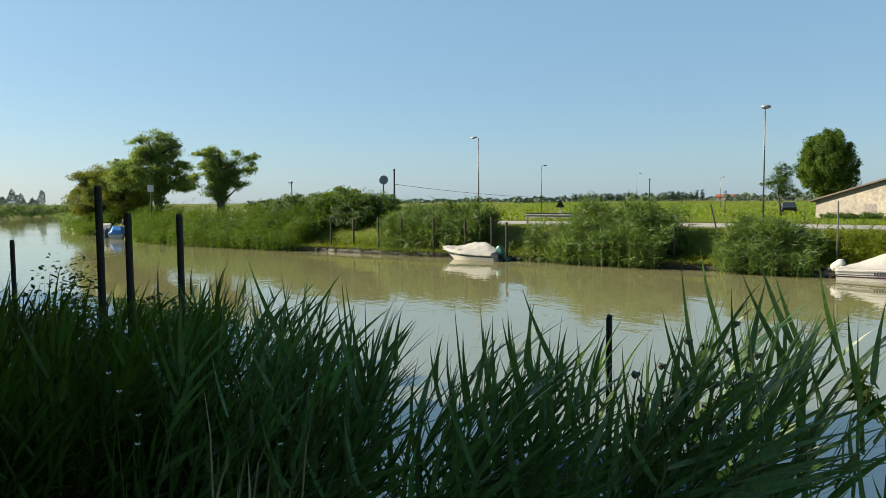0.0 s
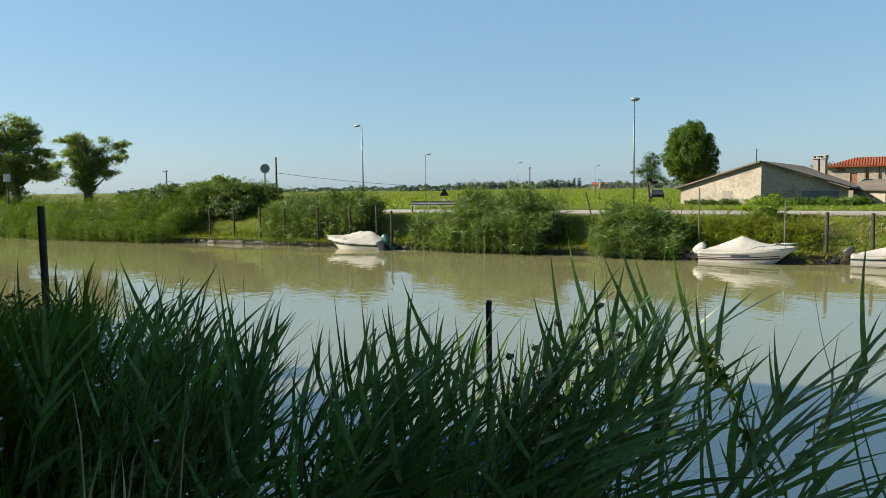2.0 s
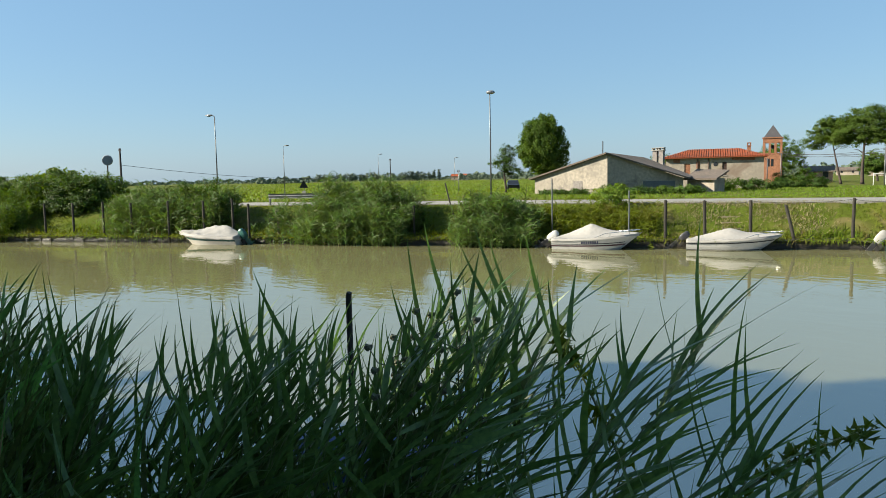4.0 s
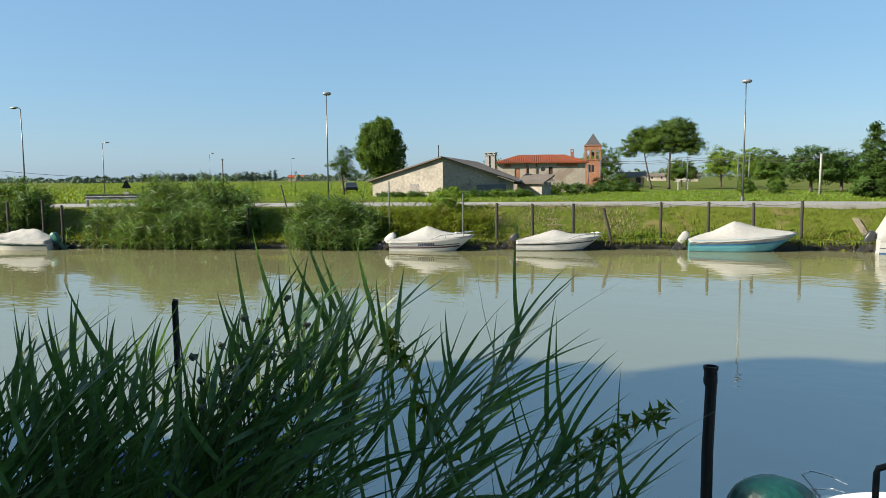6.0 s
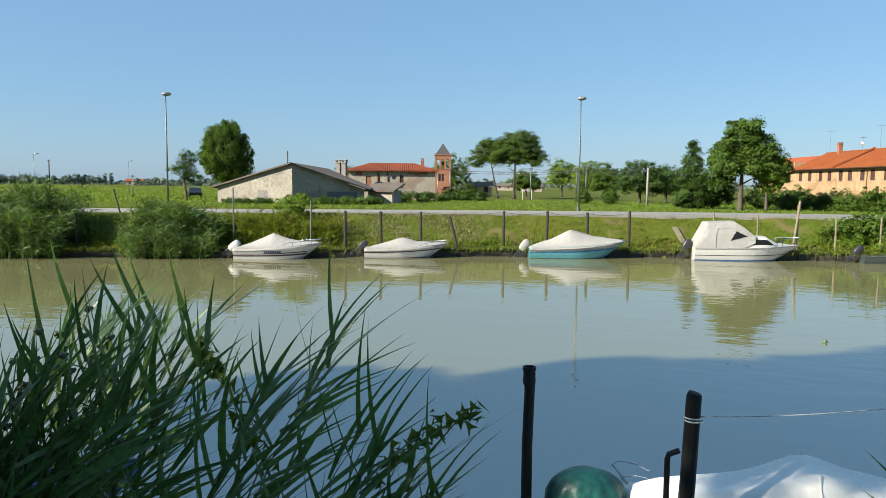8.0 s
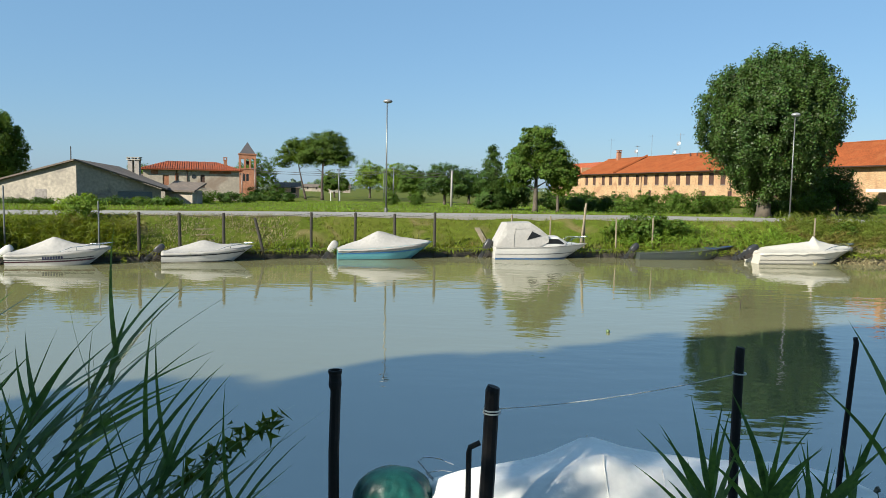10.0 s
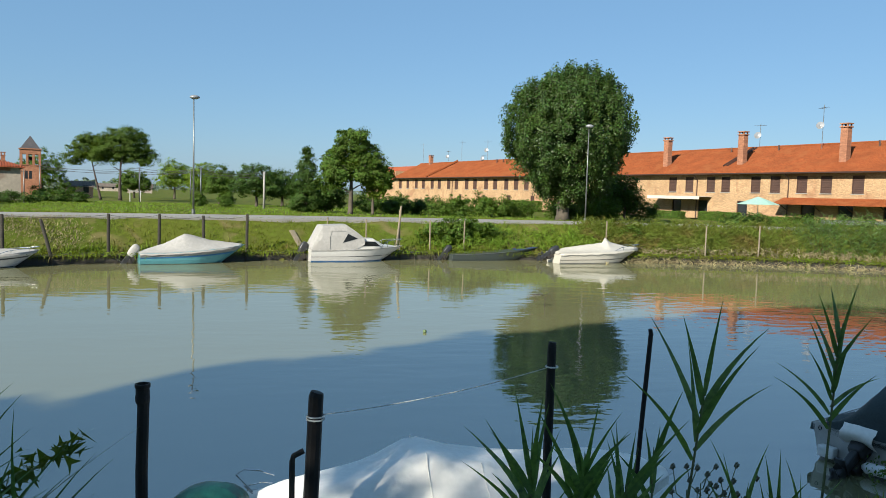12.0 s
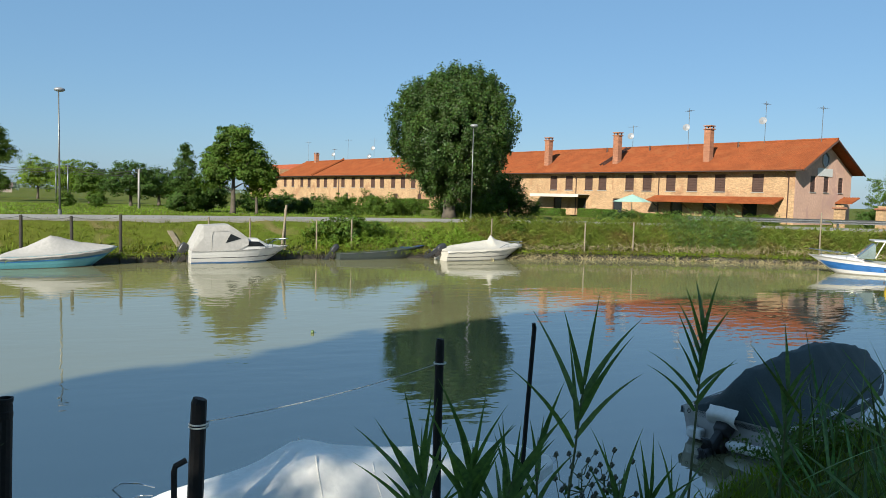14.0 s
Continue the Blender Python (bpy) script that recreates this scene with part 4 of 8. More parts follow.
far_wood("far_woods", -54.5, -50.5, 620, 5.5, 1200, "distant copse beyond the fields")
far_wood("far_woods", -39, -29, 640, 6.5, 3000, "distant copse beyond the fields")
far_wood("far_woods", -24, -8, 420, 6.0, 3500, "distant trees beyond the meadow")
far_wood("far_woods", -98, -88.6, 330, 7.5, 9000, "misty trees at the canal's bend", 0.5, 0.0008)
for k in range(34):
    az = radians(-50 + k * 0.30 + random.uniform(-0.1, 0.1)) if k < 30 else radians([-42.6, -42.2, -40.9, -40.5][k - 30])
    d, h = 700, random.uniform(7, 9.5) if k < 30 else 11
    x, y = d * math.sin(az), d * math.cos(az)
    w = h * 0.3 if k < 30 else 1.2
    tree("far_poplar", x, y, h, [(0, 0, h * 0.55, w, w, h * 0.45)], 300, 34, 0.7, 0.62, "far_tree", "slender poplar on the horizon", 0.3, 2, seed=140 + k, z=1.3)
# trees behind the camera on the near bank, whose shade lies on the reeds and water
for k, (x, y, h, w) in enumerate([(-43, -15, 9, 4.6), (-38, -11, 8.5, 4.4), (-33.5, -10, 8.5, 4.4), (-29, -9.5, 8.0, 4.0), (-6, -9.5, 18, 4.4)]):
    crown = [(0, 0, h * 0.80, w, w * 0.9, h * 0.20), (0.6, 0.2, h * 0.74, w * 1.1, w * 0.9, h * 0.16), (-0.6, 0.2, h * 0.70, w * 1.1, w * 0.9, h * 0.14)]
    tree("shade_tree", x, y, h, crown, 17000, 700, 0.5, 0.62, "leaf", "leafy tree on the near bank behind the path", 0.3, 8, seed=180 + k, shell=0.15)
# tall high-pruned trees: the sun comes in below their crowns
HIGH = [
    (-24.0, 18.6, [(-2.4, 0, 14.6, 1.3, 1.6, 1.1), (0.2, 0, 16.2, 1.4, 1.6, 2.0), (2.6, 0, 17.8, 1.6, 1.6, 2.8), (1.6, 0, 15.2, 2.4, 1.6, 1.4)]),
    (-18.0, 23.0, [(-1.6, 0, 18.2, 1.6, 1.6, 3.0), (0.6, 0, 19.0, 2.4, 1.6, 3.8), (-0.8, 0, 17.0, 3.0, 1.6, 2.2), (1.2, 0, 16.6, 2.6, 1.6, 1.8), (-2.4, 0, 14.7, 2.4, 1.6, 1.7), (-2.8, 0, 12.6, 2.2, 1.5, 1.4)]),
    (-13.2, 24.2, [(0, 0, 19.9, 3.4, 1.6, 4.1), (0.4, 0, 17.0, 3.4, 1.6, 2.0), (-1.4, 0, 16.4, 2.4, 1.6, 1.7), (-2.6, 0, 15.1, 3.2, 1.6, 1.5), (1.6, 0, 14.6, 2.6, 1.6, 1.6)]),
    (-7.6, 25.0, [(0, 0, 20.3, 3.9, 1.6, 4.4), (0.4, 0, 17.0, 3.6, 1.6, 3.2), (0.2, 0, 13.6, 3.2, 1.6, 2.4)]),
    (-1.6, 25.0, [(0, 0, 20.2, 4.0, 1.6, 4.6), (0.4, 0, 15.8, 3.4, 1.6, 3.0)]),
]
for k, (x, h, crown) in enumerate(HIGH):
    tree("shade_tree", x, -8.5, h, crown, 20000, 700, 0.42, 0.55, "leaf", "tall high-pruned tree on the near bank behind the path", 0.34, 8, seed=188 + k, shell=0.1, fork=0.7, reach=2.4)
# unseen shrubs, added to keep the sun off the near reeds and shoots
for k, (x, y, h) in enumerate([(-27, -6.5, 9), (-21, -6.0, 9.5), (-16.0, -5.4, 10.0), (-6.5, -5.2, 11.5)]):
    bush("shade_bush", x, y, [(0, 0, h * 0.5, 2.9, 1.8, h * 0.5), (1.6, 0.2, h * 0.35, 2.2, 1.5, h * 0.35)], 5200, 260, 0.5, 0.45, "leaf", "unseen tall leafy shrub added to shade the near bank", 190 + k, category="shrub")
# more unseen shrubs, added to block sky light from the left reeds
for k, (x, y, h) in enumerate([(-12.5, -3.6, 6.6), (-9.6, -2.7, 5.2), (-7.0, -1.8, 4.8), (-4.6, -2.0, 4.6), (-8.4, -1.7, 4.2)]):
    bush("shade_bush", x, y, [(0, 0, h * 0.5, 1.8, 0.9, h * 0.5)], 6500, 240, 0.25, 0.24, "leaf_dark", "unseen dense shrub added to keep light off the near reeds", 196 + k, category="shrub")
# unseen thin tree, added to break the sun into patches on the near cover
tree("shade_tree", -9.9, -5.0, 10.6, [(0.4, 0, 8.4, 2.4, 1.2, 2.3), (-1.4, 0, 8.0, 2.0, 1.0, 2.0)], 1700, 300, 0.36, 0.14, "leaf", "unseen sparse tree added to dapple the sun on the boat cover", 0.10, 7, seed=205, shell=0.1)


# ---- buildings ----
def wall_mesh(length, z0, z1, openings, thick=0.3, top=None):
    """A wall along local x with its outside at y = 0 facing -y; openings (x0, x1, z0, z1) go through it. top: extra gable height by x."""
    openings = [tuple(round(v, 3) for v in o) for o in openings]
    length = round(length, 3)
    xs = sorted({0, length, *(v for o in openings for v in o[:2]), *([round(length / 2, 3)] if top else [])})
    zs = sorted({z0, z1, *(v for o in openings for v in o[2:])})
    inside = lambda x, z: any(o[0] < x < o[1] and o[2] < z < o[3] for o in openings)
    bm = bmesh.new()
    cache = {}

    def v(x, y, z):
        key = (round(x, 4), y, round(z, 4))
        if key not in cache:
            cache[key] = bm.verts.new(key)
        return cache[key]

    solid = {}
    for i in range(len(xs) - 1):
        for k in range(len(zs) - 1):
            a, b, c, d = xs[i], xs[i + 1], zs[k], zs[k + 1]
            if inside((a + b) / 2, (c + d) / 2):
                continue
            for y in (0.0, thick):
                bm.faces.new([v(a, y, c), v(b, y, c), v(b, y, d), v(a, y, d)])
            for (x_, z_), e in (((a - 1e-3, (c + d) / 2), ((a, c), (a, d))), ((b + 1e-3, (c + d) / 2), ((b, c), (b, d))), (((a + b) / 2, c - 1e-3), ((a, c), (b, c))), (((a + b) / 2, d + 1e-3), ((a, d), (b, d)))):
                if inside(x_, z_) or x_ < 0 or x_ > length or z_ < z0 or z_ > z1:
                    (x1, q1), (x2, q2) = e
                    if not (top and z_ > z1):
                        bm.faces.new([v(x1, 0.0, q1), v(x2, 0.0, q2), v(x2, thick, q2), v(x1, thick, q1)])
    if top:
        for y in (0.0, thick):
            bm.faces.new([v(x, y, z1) for x in xs] + [v(round(length / 2, 3), y, z1 + top)])
    return bm


def roof_slab(bm, x0, x1, y0, z0, y1, z1, pitch=0.24, thick=0.12, amp=0.045):
    """A corrugated tiled slope from the eave (y0, z0) up to the ridge (y1, z1)."""
    n = max(2, int((x1 - x0) / pitch)) * 4
    rows = []
    for y, z, a in ((y0, z0, 1), (y1, z1, 1)):
        rows.append([bm.verts.new((x0 + (x1 - x0) * i / n, y, z + a * amp * (0, 1, 0.2, -0.6)[i % 4])) for i in range(n + 1)])
    low = [[bm.verts.new((x, y, z - thick)) for x in (x0, x1)] for y, z in ((y0, z0), (y1, z1))]
    for i in range(n):
        bm.faces.new((rows[0][i], rows[0][i + 1], rows[1][i + 1], rows[1][i]))
    bm.faces.new((low[0][0], low[1][0], low[1][1], low[0][1]))
    bm.faces.new([low[0][0], *rows[0], low[0][1]])
    bm.faces.new([low[1][0], *rows[1], low[1][1]])
    bm.faces.new((low[0][0], rows[0][0], rows[1][0], low[1][0]))
    bm.faces.new((low[0][1], rows[0][-1], rows[1][-1], low[1][1]))
    return bm


def shutter_window(house, x, z0, w, h, y=0.0, material="wood_dark", sill=True):
    """A window closed by two slatted shutters, with frame and sill, set in an opening."""
    win = new("window")
    win.parent = house
    win.matrix_basis = pose(x, y, z0)
    bm = bmesh.new()
    for a, b, c, d in ((0, 0.06, 0, h), (w - 0.06, w, 0, h), (0.06, w - 0.06, h - 0.06, h), (0.06, w - 0.06, 0, 0.05)):
        box(bm, a, b, 0.03, 0.15, c, d)
    part("frame", bm, M[material], win)
    for s in (0, 1):
        bm = bmesh.new()
        x0 = 0.065 + s * (w / 2 - 0.062)
        x1 = x0 + w / 2 - 0.068
        n = 9
        prof = [(0.10, 0.05), (0.085, 0.05)]
        for k in range(n):
            zz = 0.08 + (h - 0.2) * k / n
            prof += [(0.085, zz), (0.060, zz + 0.012), (0.072, zz + (h - 0.2) / n * 0.6), (0.085, zz + (h - 0.2) / n * 0.6 + 0.004)]
        prof += [(0.085, h - 0.06), (0.10, h - 0.06)]
        ra = [bm.verts.new((x0, yy, zz)) for yy, zz in prof]
        rb = [bm.verts.new((x1, yy, zz)) for yy, zz in prof]
        for i in range(len(prof)):
            j = (i + 1) % len(prof)
            bm.faces.new((ra[i], rb[i], rb[j], ra[j]))
        bm.faces.new(ra), bm.faces.new(rb[::-1])
        part("shutter", bm, M[material], win)
    if sill:
        part("sill", box(bmesh.new(), -0.08, w + 0.08, -0.07, 0.14, -0.08, -0.002), M["concrete"], win)
    return win


def chimney(house, x, y, z, h, w=0.75, material="brick_red", pots=True):
    c = part("chimney", box(bmesh.new(), x - w / 2, x + w / 2, y - w / 2, y + w / 2, z, z + h), M[material], house)
    bm = bmesh.new()
    box(bm, x - w * 0.62, x + w * 0.62, y - w * 0.62, y + w * 0.62, z + h, z + h + 0.10)
    for dx in (-1, 1):
        for dy in (-1, 1):
            box(bm, x + dx * w * 0.4 - 0.06, x + dx * w * 0.4 + 0.06, y + dy * w * 0.4 - 0.06, y + dy * w * 0.4 + 0.06, z + h + 0.10, z + h + 0.34)
    box(bm, x - w * 0.62, x + w * 0.62, y - w * 0.62, y + w * 0.62, z + h + 0.34, z + h + 0.44)
    part("chimney_cap", bm, M[material], c)
    return c


def antenna(house, x, y, z, h, dish=False, arms=4, turn=0.3):
    a = part("aerial", tube(bmesh.new(), [(x, y, z), (x, y, z + h)], 0.03, 6), M["galv"], house)
    bm = bmesh.new()
    c, s = math.cos(turn), math.sin(turn)
    tube(bm, [(x - 0.7 * c, y - 0.7 * s, z + h * 0.93), (x + 0.7 * c, y + 0.7 * s, z + h * 0.93)], 0.018, 5)
    for k in range(arms):
        u = -0.6 + 1.2 * k / max(1, arms - 1)
        tube(bm, [(x + u * c - 0.35 * s, y + u * s + 0.35 * c, z + h * 0.93), (x + u * c + 0.35 * s, y + u * s - 0.35 * c, z + h * 0.93)], 0.012, 4)
    part("aerial_array", bm, M["galv"], a)
    if dish:
        bm = bmesh.new()
        bmesh.ops.create_cone(bm, cap_ends=False, segments=16, radius1=0.42, radius2=0.05, depth=0.14, matrix=pose(x - 0.2, y - 0.25, z + h * 0.55, 75, 0, 20))
        bmesh.ops.solidify(bm, geom=bm.faces[:], thickness=0.02)
        part("dish", bm, M["silver"], a, "grey satellite dish")
    return a


# the long brick row: local x runs along its front from the far end to the near corner
A_, B_ = Vector((26.4, 157.0)), Vector((58.4, 53.0))
u_ = (B_ - A_).normalized()
ROW = (B_ - A_).length
row_yaw = math.degrees(math.atan2(u_.y, u_.x))
row = thing("brick_row_house", "long two-storey buff brick row with terracotta roof and brown shutters", "house", pose(A_.x, A_.y, 1.75, 0, 0, row_yaw))
EAVE, RIDGE, DEEP = 5.35, 8.4, 12.8
upper = [ROW - v for v in (3.75, 7.88, 11.14, 13.81, 16.93, 19.36, 23.34, 25.44, 28.64, 31.24, 58.9, 61.7, 64.5, 67.3, 70.6, 73.4, 77.0, 79.8, 83.4, 86.2, 89.8, 92.6, 96.2, 99.2, 103.0, 106.4)]
lower = [(ROW - 4.5, 1.6), (ROW - 9.0, 1.6), (ROW - 13.0, 1.6), (ROW - 21, 1.4), (ROW - 26.5, 1.4), (ROW - 30.5, 1.4), (ROW - 38, 1.2), (ROW - 42, 1.0), (ROW - 50.5, 1.1), (ROW - 60, 1.0), (ROW - 66.5, 1.1), (ROW - 74, 1.0), (ROW - 82, 1.0)]
ops = [(x - 0.6, x + 0.6, 3.15, 4.95) for x in upper] + [(x - w / 2, x + w / 2, 0.0, 2.2) for x, w in lower]
front = part("wall", wall_mesh(ROW, 0.0, EAVE, ops, 0.35), M["brick"], row)
for x in upper:
    shutter_window(row, x - 0.6, 3.15, 1.2, 1.8)
for x, w in lower:
    d = new("door")
    d.parent = row
    d.matrix_basis = pose(x - w / 2, 0, 0)
    bm = bmesh.new()
    for a, b, c, e in ((0, 0.08, 0, 2.2), (w - 0.08, w, 0, 2.2), (0.08, w - 0.08, 2.1, 2.2)):
        box(bm, a, b, 0.10, 0.24, c, e)
    part("frame", bm, M["wood_dark"], d)
    part("door_leaf", box(bmesh.new(), 0.085, w - 0.085, 0.16, 0.20, 0.02, 2.095, 0.01), M["glass_dark" if w > 1.3 else "wood_dark"], d)
back = part("wall", box(bmesh.new(), 0, ROW, DEEP - 0.35, DEEP, 0, EAVE), M["brick"], row)
end = part("wall", wall_mesh(DEEP - 0.004, 0.0, EAVE, [(3.2, 4.3, 3.3, 4.9), (6.2, 7.3, 3.3, 4.9), (9.6, 10.7, 3.3, 4.9), (9.4, 10.6, 0.0, 2.2)], 0.35, top=RIDGE - EAVE), M["pink"], row, "pink rendered gable wall")
end.matrix_basis = pose(ROW + 0.004, 0.002, 0, 0, 0, 90)
for x in (3.2, 6.2, 9.6):
    w_ = shutter_window(row, 0, 0, 1.1, 1.6)
    w_.matrix_basis = pose(ROW + 0.004, x, 3.3, 0, 0, 90)
part("wall", box(bmesh.new(), -0.3, -0.004, 0, DEEP, 0, EAVE + 1.5), M["brick"], row)
# the lower wing that goes on behind the trees
wing = part("wall", wall_mesh(15.6, 0.0, EAVE - 0.3, [(v, v + 1.1, 3.0, 4.6) for v in (2.0, 5.4, 8.8, 12.2)], 0.35), M["brick"], row)
wing.matrix_basis = pose(-15.92, 0.5, 0)
for v in (2.0, 5.4, 8.8, 12.2):
    shutter_window(row, v - 15.92, 3.0, 1.1, 1.6, y=0.5)
part("wall", box(bmesh.new(), -15.92, -15.6, 0.86, DEEP - 0.5, 0, EAVE + 0.9), M["brick"], row)
part("roof", roof_slab(bmesh.new(), -16.4, -0.52, -0.2, EAVE - 0.26, DEEP / 2, RIDGE - 0.15), M["tile_old"], row, "redder tiled roof of the lower wing")
part("roof", roof_slab(bmesh.new(), -16.4, -0.52, DEEP + 0.2, EAVE - 0.26, DEEP / 2 + 0.01, RIDGE - 0.15), M["tile_old"], row, "redder tiled roof of the lower wing")
bm = bmesh.new()
bmesh.ops.create_circle(bm, cap_ends=True, segments=20, radius=0.7, matrix=pose(ROW + 0.03, DEEP / 2 - 0.1, 6.6, 0, 90, 0))
part("round_window", bm, M["glass_dark"], row, "round gable window with dark glass")
bm = bmesh.new()
tube(bm, [(ROW + 0.04, DEEP / 2 - 0.1 + 0.75 * math.cos(a), 6.6 + 0.75 * math.sin(a)) for a in np.linspace(0, 2 * math.pi, 21)], 0.07, 6, False)
part("window_surround", bm, M["concrete"], row)
part("sign_board", box(bmesh.new(), ROW + 0.01, ROW + 0.06, 4.6, 8.0, 4.95, 5.75), M["white"], row, "pale painted board on the gable")
roof = part("roof", roof_slab(bmesh.new(), -0.5, ROW + 1.1, -0.75, EAVE + 0.02, DEEP / 2, RIDGE + 0.28), M["tile"], row, "terracotta tiled roof slope")
part("roof", roof_slab(bmesh.new(), -0.5, ROW + 1.1, DEEP + 0.75, EAVE + 0.02, DEEP / 2 + 0.01, RIDGE + 0.28), M["tile"], row, "terracotta tiled roof slope")
bm = bmesh.new()
tube(bm, [(-0.5, DEEP / 2, RIDGE + 0.30), (ROW + 1.1, DEEP / 2, RIDGE + 0.30)], 0.14, 8)
part("ridge_tiles", bm, M["tile"], row)
bm = bmesh.new()
box(bm, -0.5, ROW + 1.0, -0.90, -0.76, EAVE - 0.16, EAVE - 0.02)
part("gutter", bm, M["gutter"], row)
bm = bmesh.new()
for k in range(2):
    y0, y1 = (-0.75, DEEP / 2) if k == 0 else (DEEP + 0.75, DEEP / 2)
    tube(bm, [(ROW + 1.08, y0, EAVE - 0.10), (ROW + 1.08, y1, RIDGE + 0.12)], 0.10, 4)
part("bargeboard", bm, M["wood_dark"], row)
for x in (ROW - 0.6, ROW - 15.3, ROW - 27.4, ROW - 59.8, ROW - 84.8):
    part("downpipe", tube(bmesh.new(), [(x, -0.82, EAVE - 0.16), (x, -0.08, EAVE - 0.7), (x, -0.08, 0.0)], 0.06, 6), M["gutter"], row)
slope_z = lambda y: EAVE + 0.02 + (RIDGE + 0.26 - EAVE) * (y + 0.75) / (DEEP / 2 + 0.75)
for x, y, h in ((ROW - 10.5, 1.8, 3.7), (ROW - 22.7, 1.8, 3.6), (ROW - 34.0, 1.8, 3.5), (ROW - 104, 6.0, 1.9)):
    chimney(row, x, y, slope_z(y) - 0.35, h)
bm = bmesh.new()
for s in (0.0, 0.5):
    tube(bm, [(ROW - 24.6 + s, 1.0, slope_z(1.0) + 0.12), (ROW - 24.6 + s, 6.2, slope_z(6.2) + 0.14)], 0.12, 4)
part("roof_step", bm, M["gutter"], row, "dark flashing where two roofs meet")
bm = bmesh.new()
tube(bm, [(15.2, -0.9, slope_z(-0.9) + 0.22), (15.2, DEEP / 2, slope_z(DEEP / 2) + 0.30)], 0.22, 4)
part("roof_verge", bm, M["tile"], row, "raised tiled verge between two roofs")
for x, y, h, d in ((ROW - 15.2, 5.2, 4.9, True), (ROW - 6.5, 6.2, 4.6, True), (ROW - 0.4, 6.0, 3.7, False), (ROW - 23.8, 6.3, 3.0, True), (ROW - 84, 6.3, 1.2, True), (ROW - 108, 6.3, 4.6, False), (ROW - 97.2, 6.3, 2.6, True), (ROW - 92, 6.3, 4.4, False), (ROW - 82.7, 6.3, 4.0, True)):
    antenna(row, x, y, slope_z(y) - 0.1, h, d, 4, x)
for x in (ROW - 9, ROW - 20.5, ROW - 27, ROW - 48, ROW - 57, ROW - 76, ROW - 78):
    part("vent_pipe", tube(bmesh.new(), [(x, 5.3, slope_z(5.3) - 0.1), (x, 5.3, slope_z(5.3) + 0.6)], 0.10, 8), M["gutter"], row)
canopy = part("canopy", roof_slab(bmesh.new(), ROW - 15.8, ROW - 1.0, -1.9, 2.05, -0.02, 2.65), M["tile"], row, "tiled porch canopy on wooden brackets")
for x in (ROW - 15.3, ROW - 11.6, ROW - 8.2, ROW - 4.8, ROW - 1.5):
    part("bracket", tube(bmesh.new(), [(x, -0.03, 1.3), (x, -1.6, 2.0)], 0.06, 4), M["wood_dark"], canopy)
part("canopy", roof_slab(bmesh.new(), ROW + 0.05, ROW + 1.7, 9.0, 2.3, 11.0, 2.9), M["tile"], row, "small tiled hood over the gable door")
aw = bmesh.new()
box(aw, ROW - 33.3, ROW - 25.2, -2.2, -0.05, 2.55, 2.62)
box(aw, ROW - 33.3, ROW - 25.2, -2.22, -2.19, 2.25, 2.60)
awn = part("awning", aw, M["awning"], row, "cream striped canvas awning")
awn.matrix_basis = pose(0, 0, 0)
for k in range(18):
    x = ROW - 33.1 + k * 0.44
    part("awning_stripe", box(bmesh.new(), x, x + 0.2, -2.2, -0.06, 2.622, 2.63), M["tile_grey"], awn)

# green garden parasol
par = thing("parasol", "pale green garden parasol before the brick row", "parasol", pose(39.8, 53.5, 1.65))
part("pole", tube(bmesh.new(), [(0, 0, 0), (0, 0, 2.5)], 0.03, 8), M["white"], par)
bm = bmesh.new()
bmesh.ops.create_cone(bm, cap_ends=False, segments=8, radius1=1.7, radius2=0.03, depth=0.65, matrix=pose(0, 0, 2.25))
bmesh.ops.solidify(bm, geom=bm.faces[:], thickness=0.02)
can_mat = mat("pale_green_canvas", (0.30, 0.48, 0.40), (0.26, 0.42, 0.35), rough=0.8, bump=0.1)
part("canopy", bm, can_mat, par)

# the old barn
barn = thing("barn", "low weathered grey plaster barn with a mono-pitch gable", "barn", pose(-32.5, 62.0, 1.45))
GL, GH0, GH1 = 8.0, 1.9, 4.0
bm = bmesh.new()
pts = [(-GL, 0), (0, 0), (0, GH1), (-GL, GH0)]
f = [bm.verts.new((x, 0, z)) for x, z in pts]
g = [bm.verts.new((x, 0.3, z)) for x, z in pts]
bm.faces.new(f), bm.faces.new(g[::-1])
for i in range(4):
    bm.faces.new((f[i], f[(i + 1) % 4], g[(i + 1) % 4], g[i]))
part("wall", bm, M["plaster"], barn)
side_yaw = math.degrees(math.atan2(5.0, 5.0))
SL = 7.7
bm = bmesh.new()
pts = [(0.0, 0), (SL - 0.4, 0), (SL - 0.4, 1.62), (0.0, 3.95)]
f = [bm.verts.new((x, 0, z)) for x, z in pts]
g = [bm.verts.new((x, 0.3, z)) for x, z in pts]
bm.faces.new(f), bm.faces.new(g[::-1])
for i in range(4):
    bm.faces.new((f[i], f[(i + 1) % 4], g[(i + 1) % 4], g[i]))
w2 = part("wall", bm, M["plaster"], barn)
w2.matrix_basis = pose(0.006, 0, 0, 0, 0, side_yaw)
d_ = Vector((math.cos(radians(side_yaw)), math.sin(radians(side_yaw)), 0))
def slab(bm, pts, t=0.16):
    top = [bm.verts.new(p) for p in pts]
    low = [bm.verts.new((p[0], p[1], p[2] - t)) for p in pts]
    bm.faces.new(top), bm.faces.new(low[::-1])
    n = len(pts)
    for i in range(n):
        bm.faces.new((top[i], top[(i + 1) % n], low[(i + 1) % n], low[i]))
    return bm
e = d_ * SL
back = Vector((0.46, 6.9, -0.42))
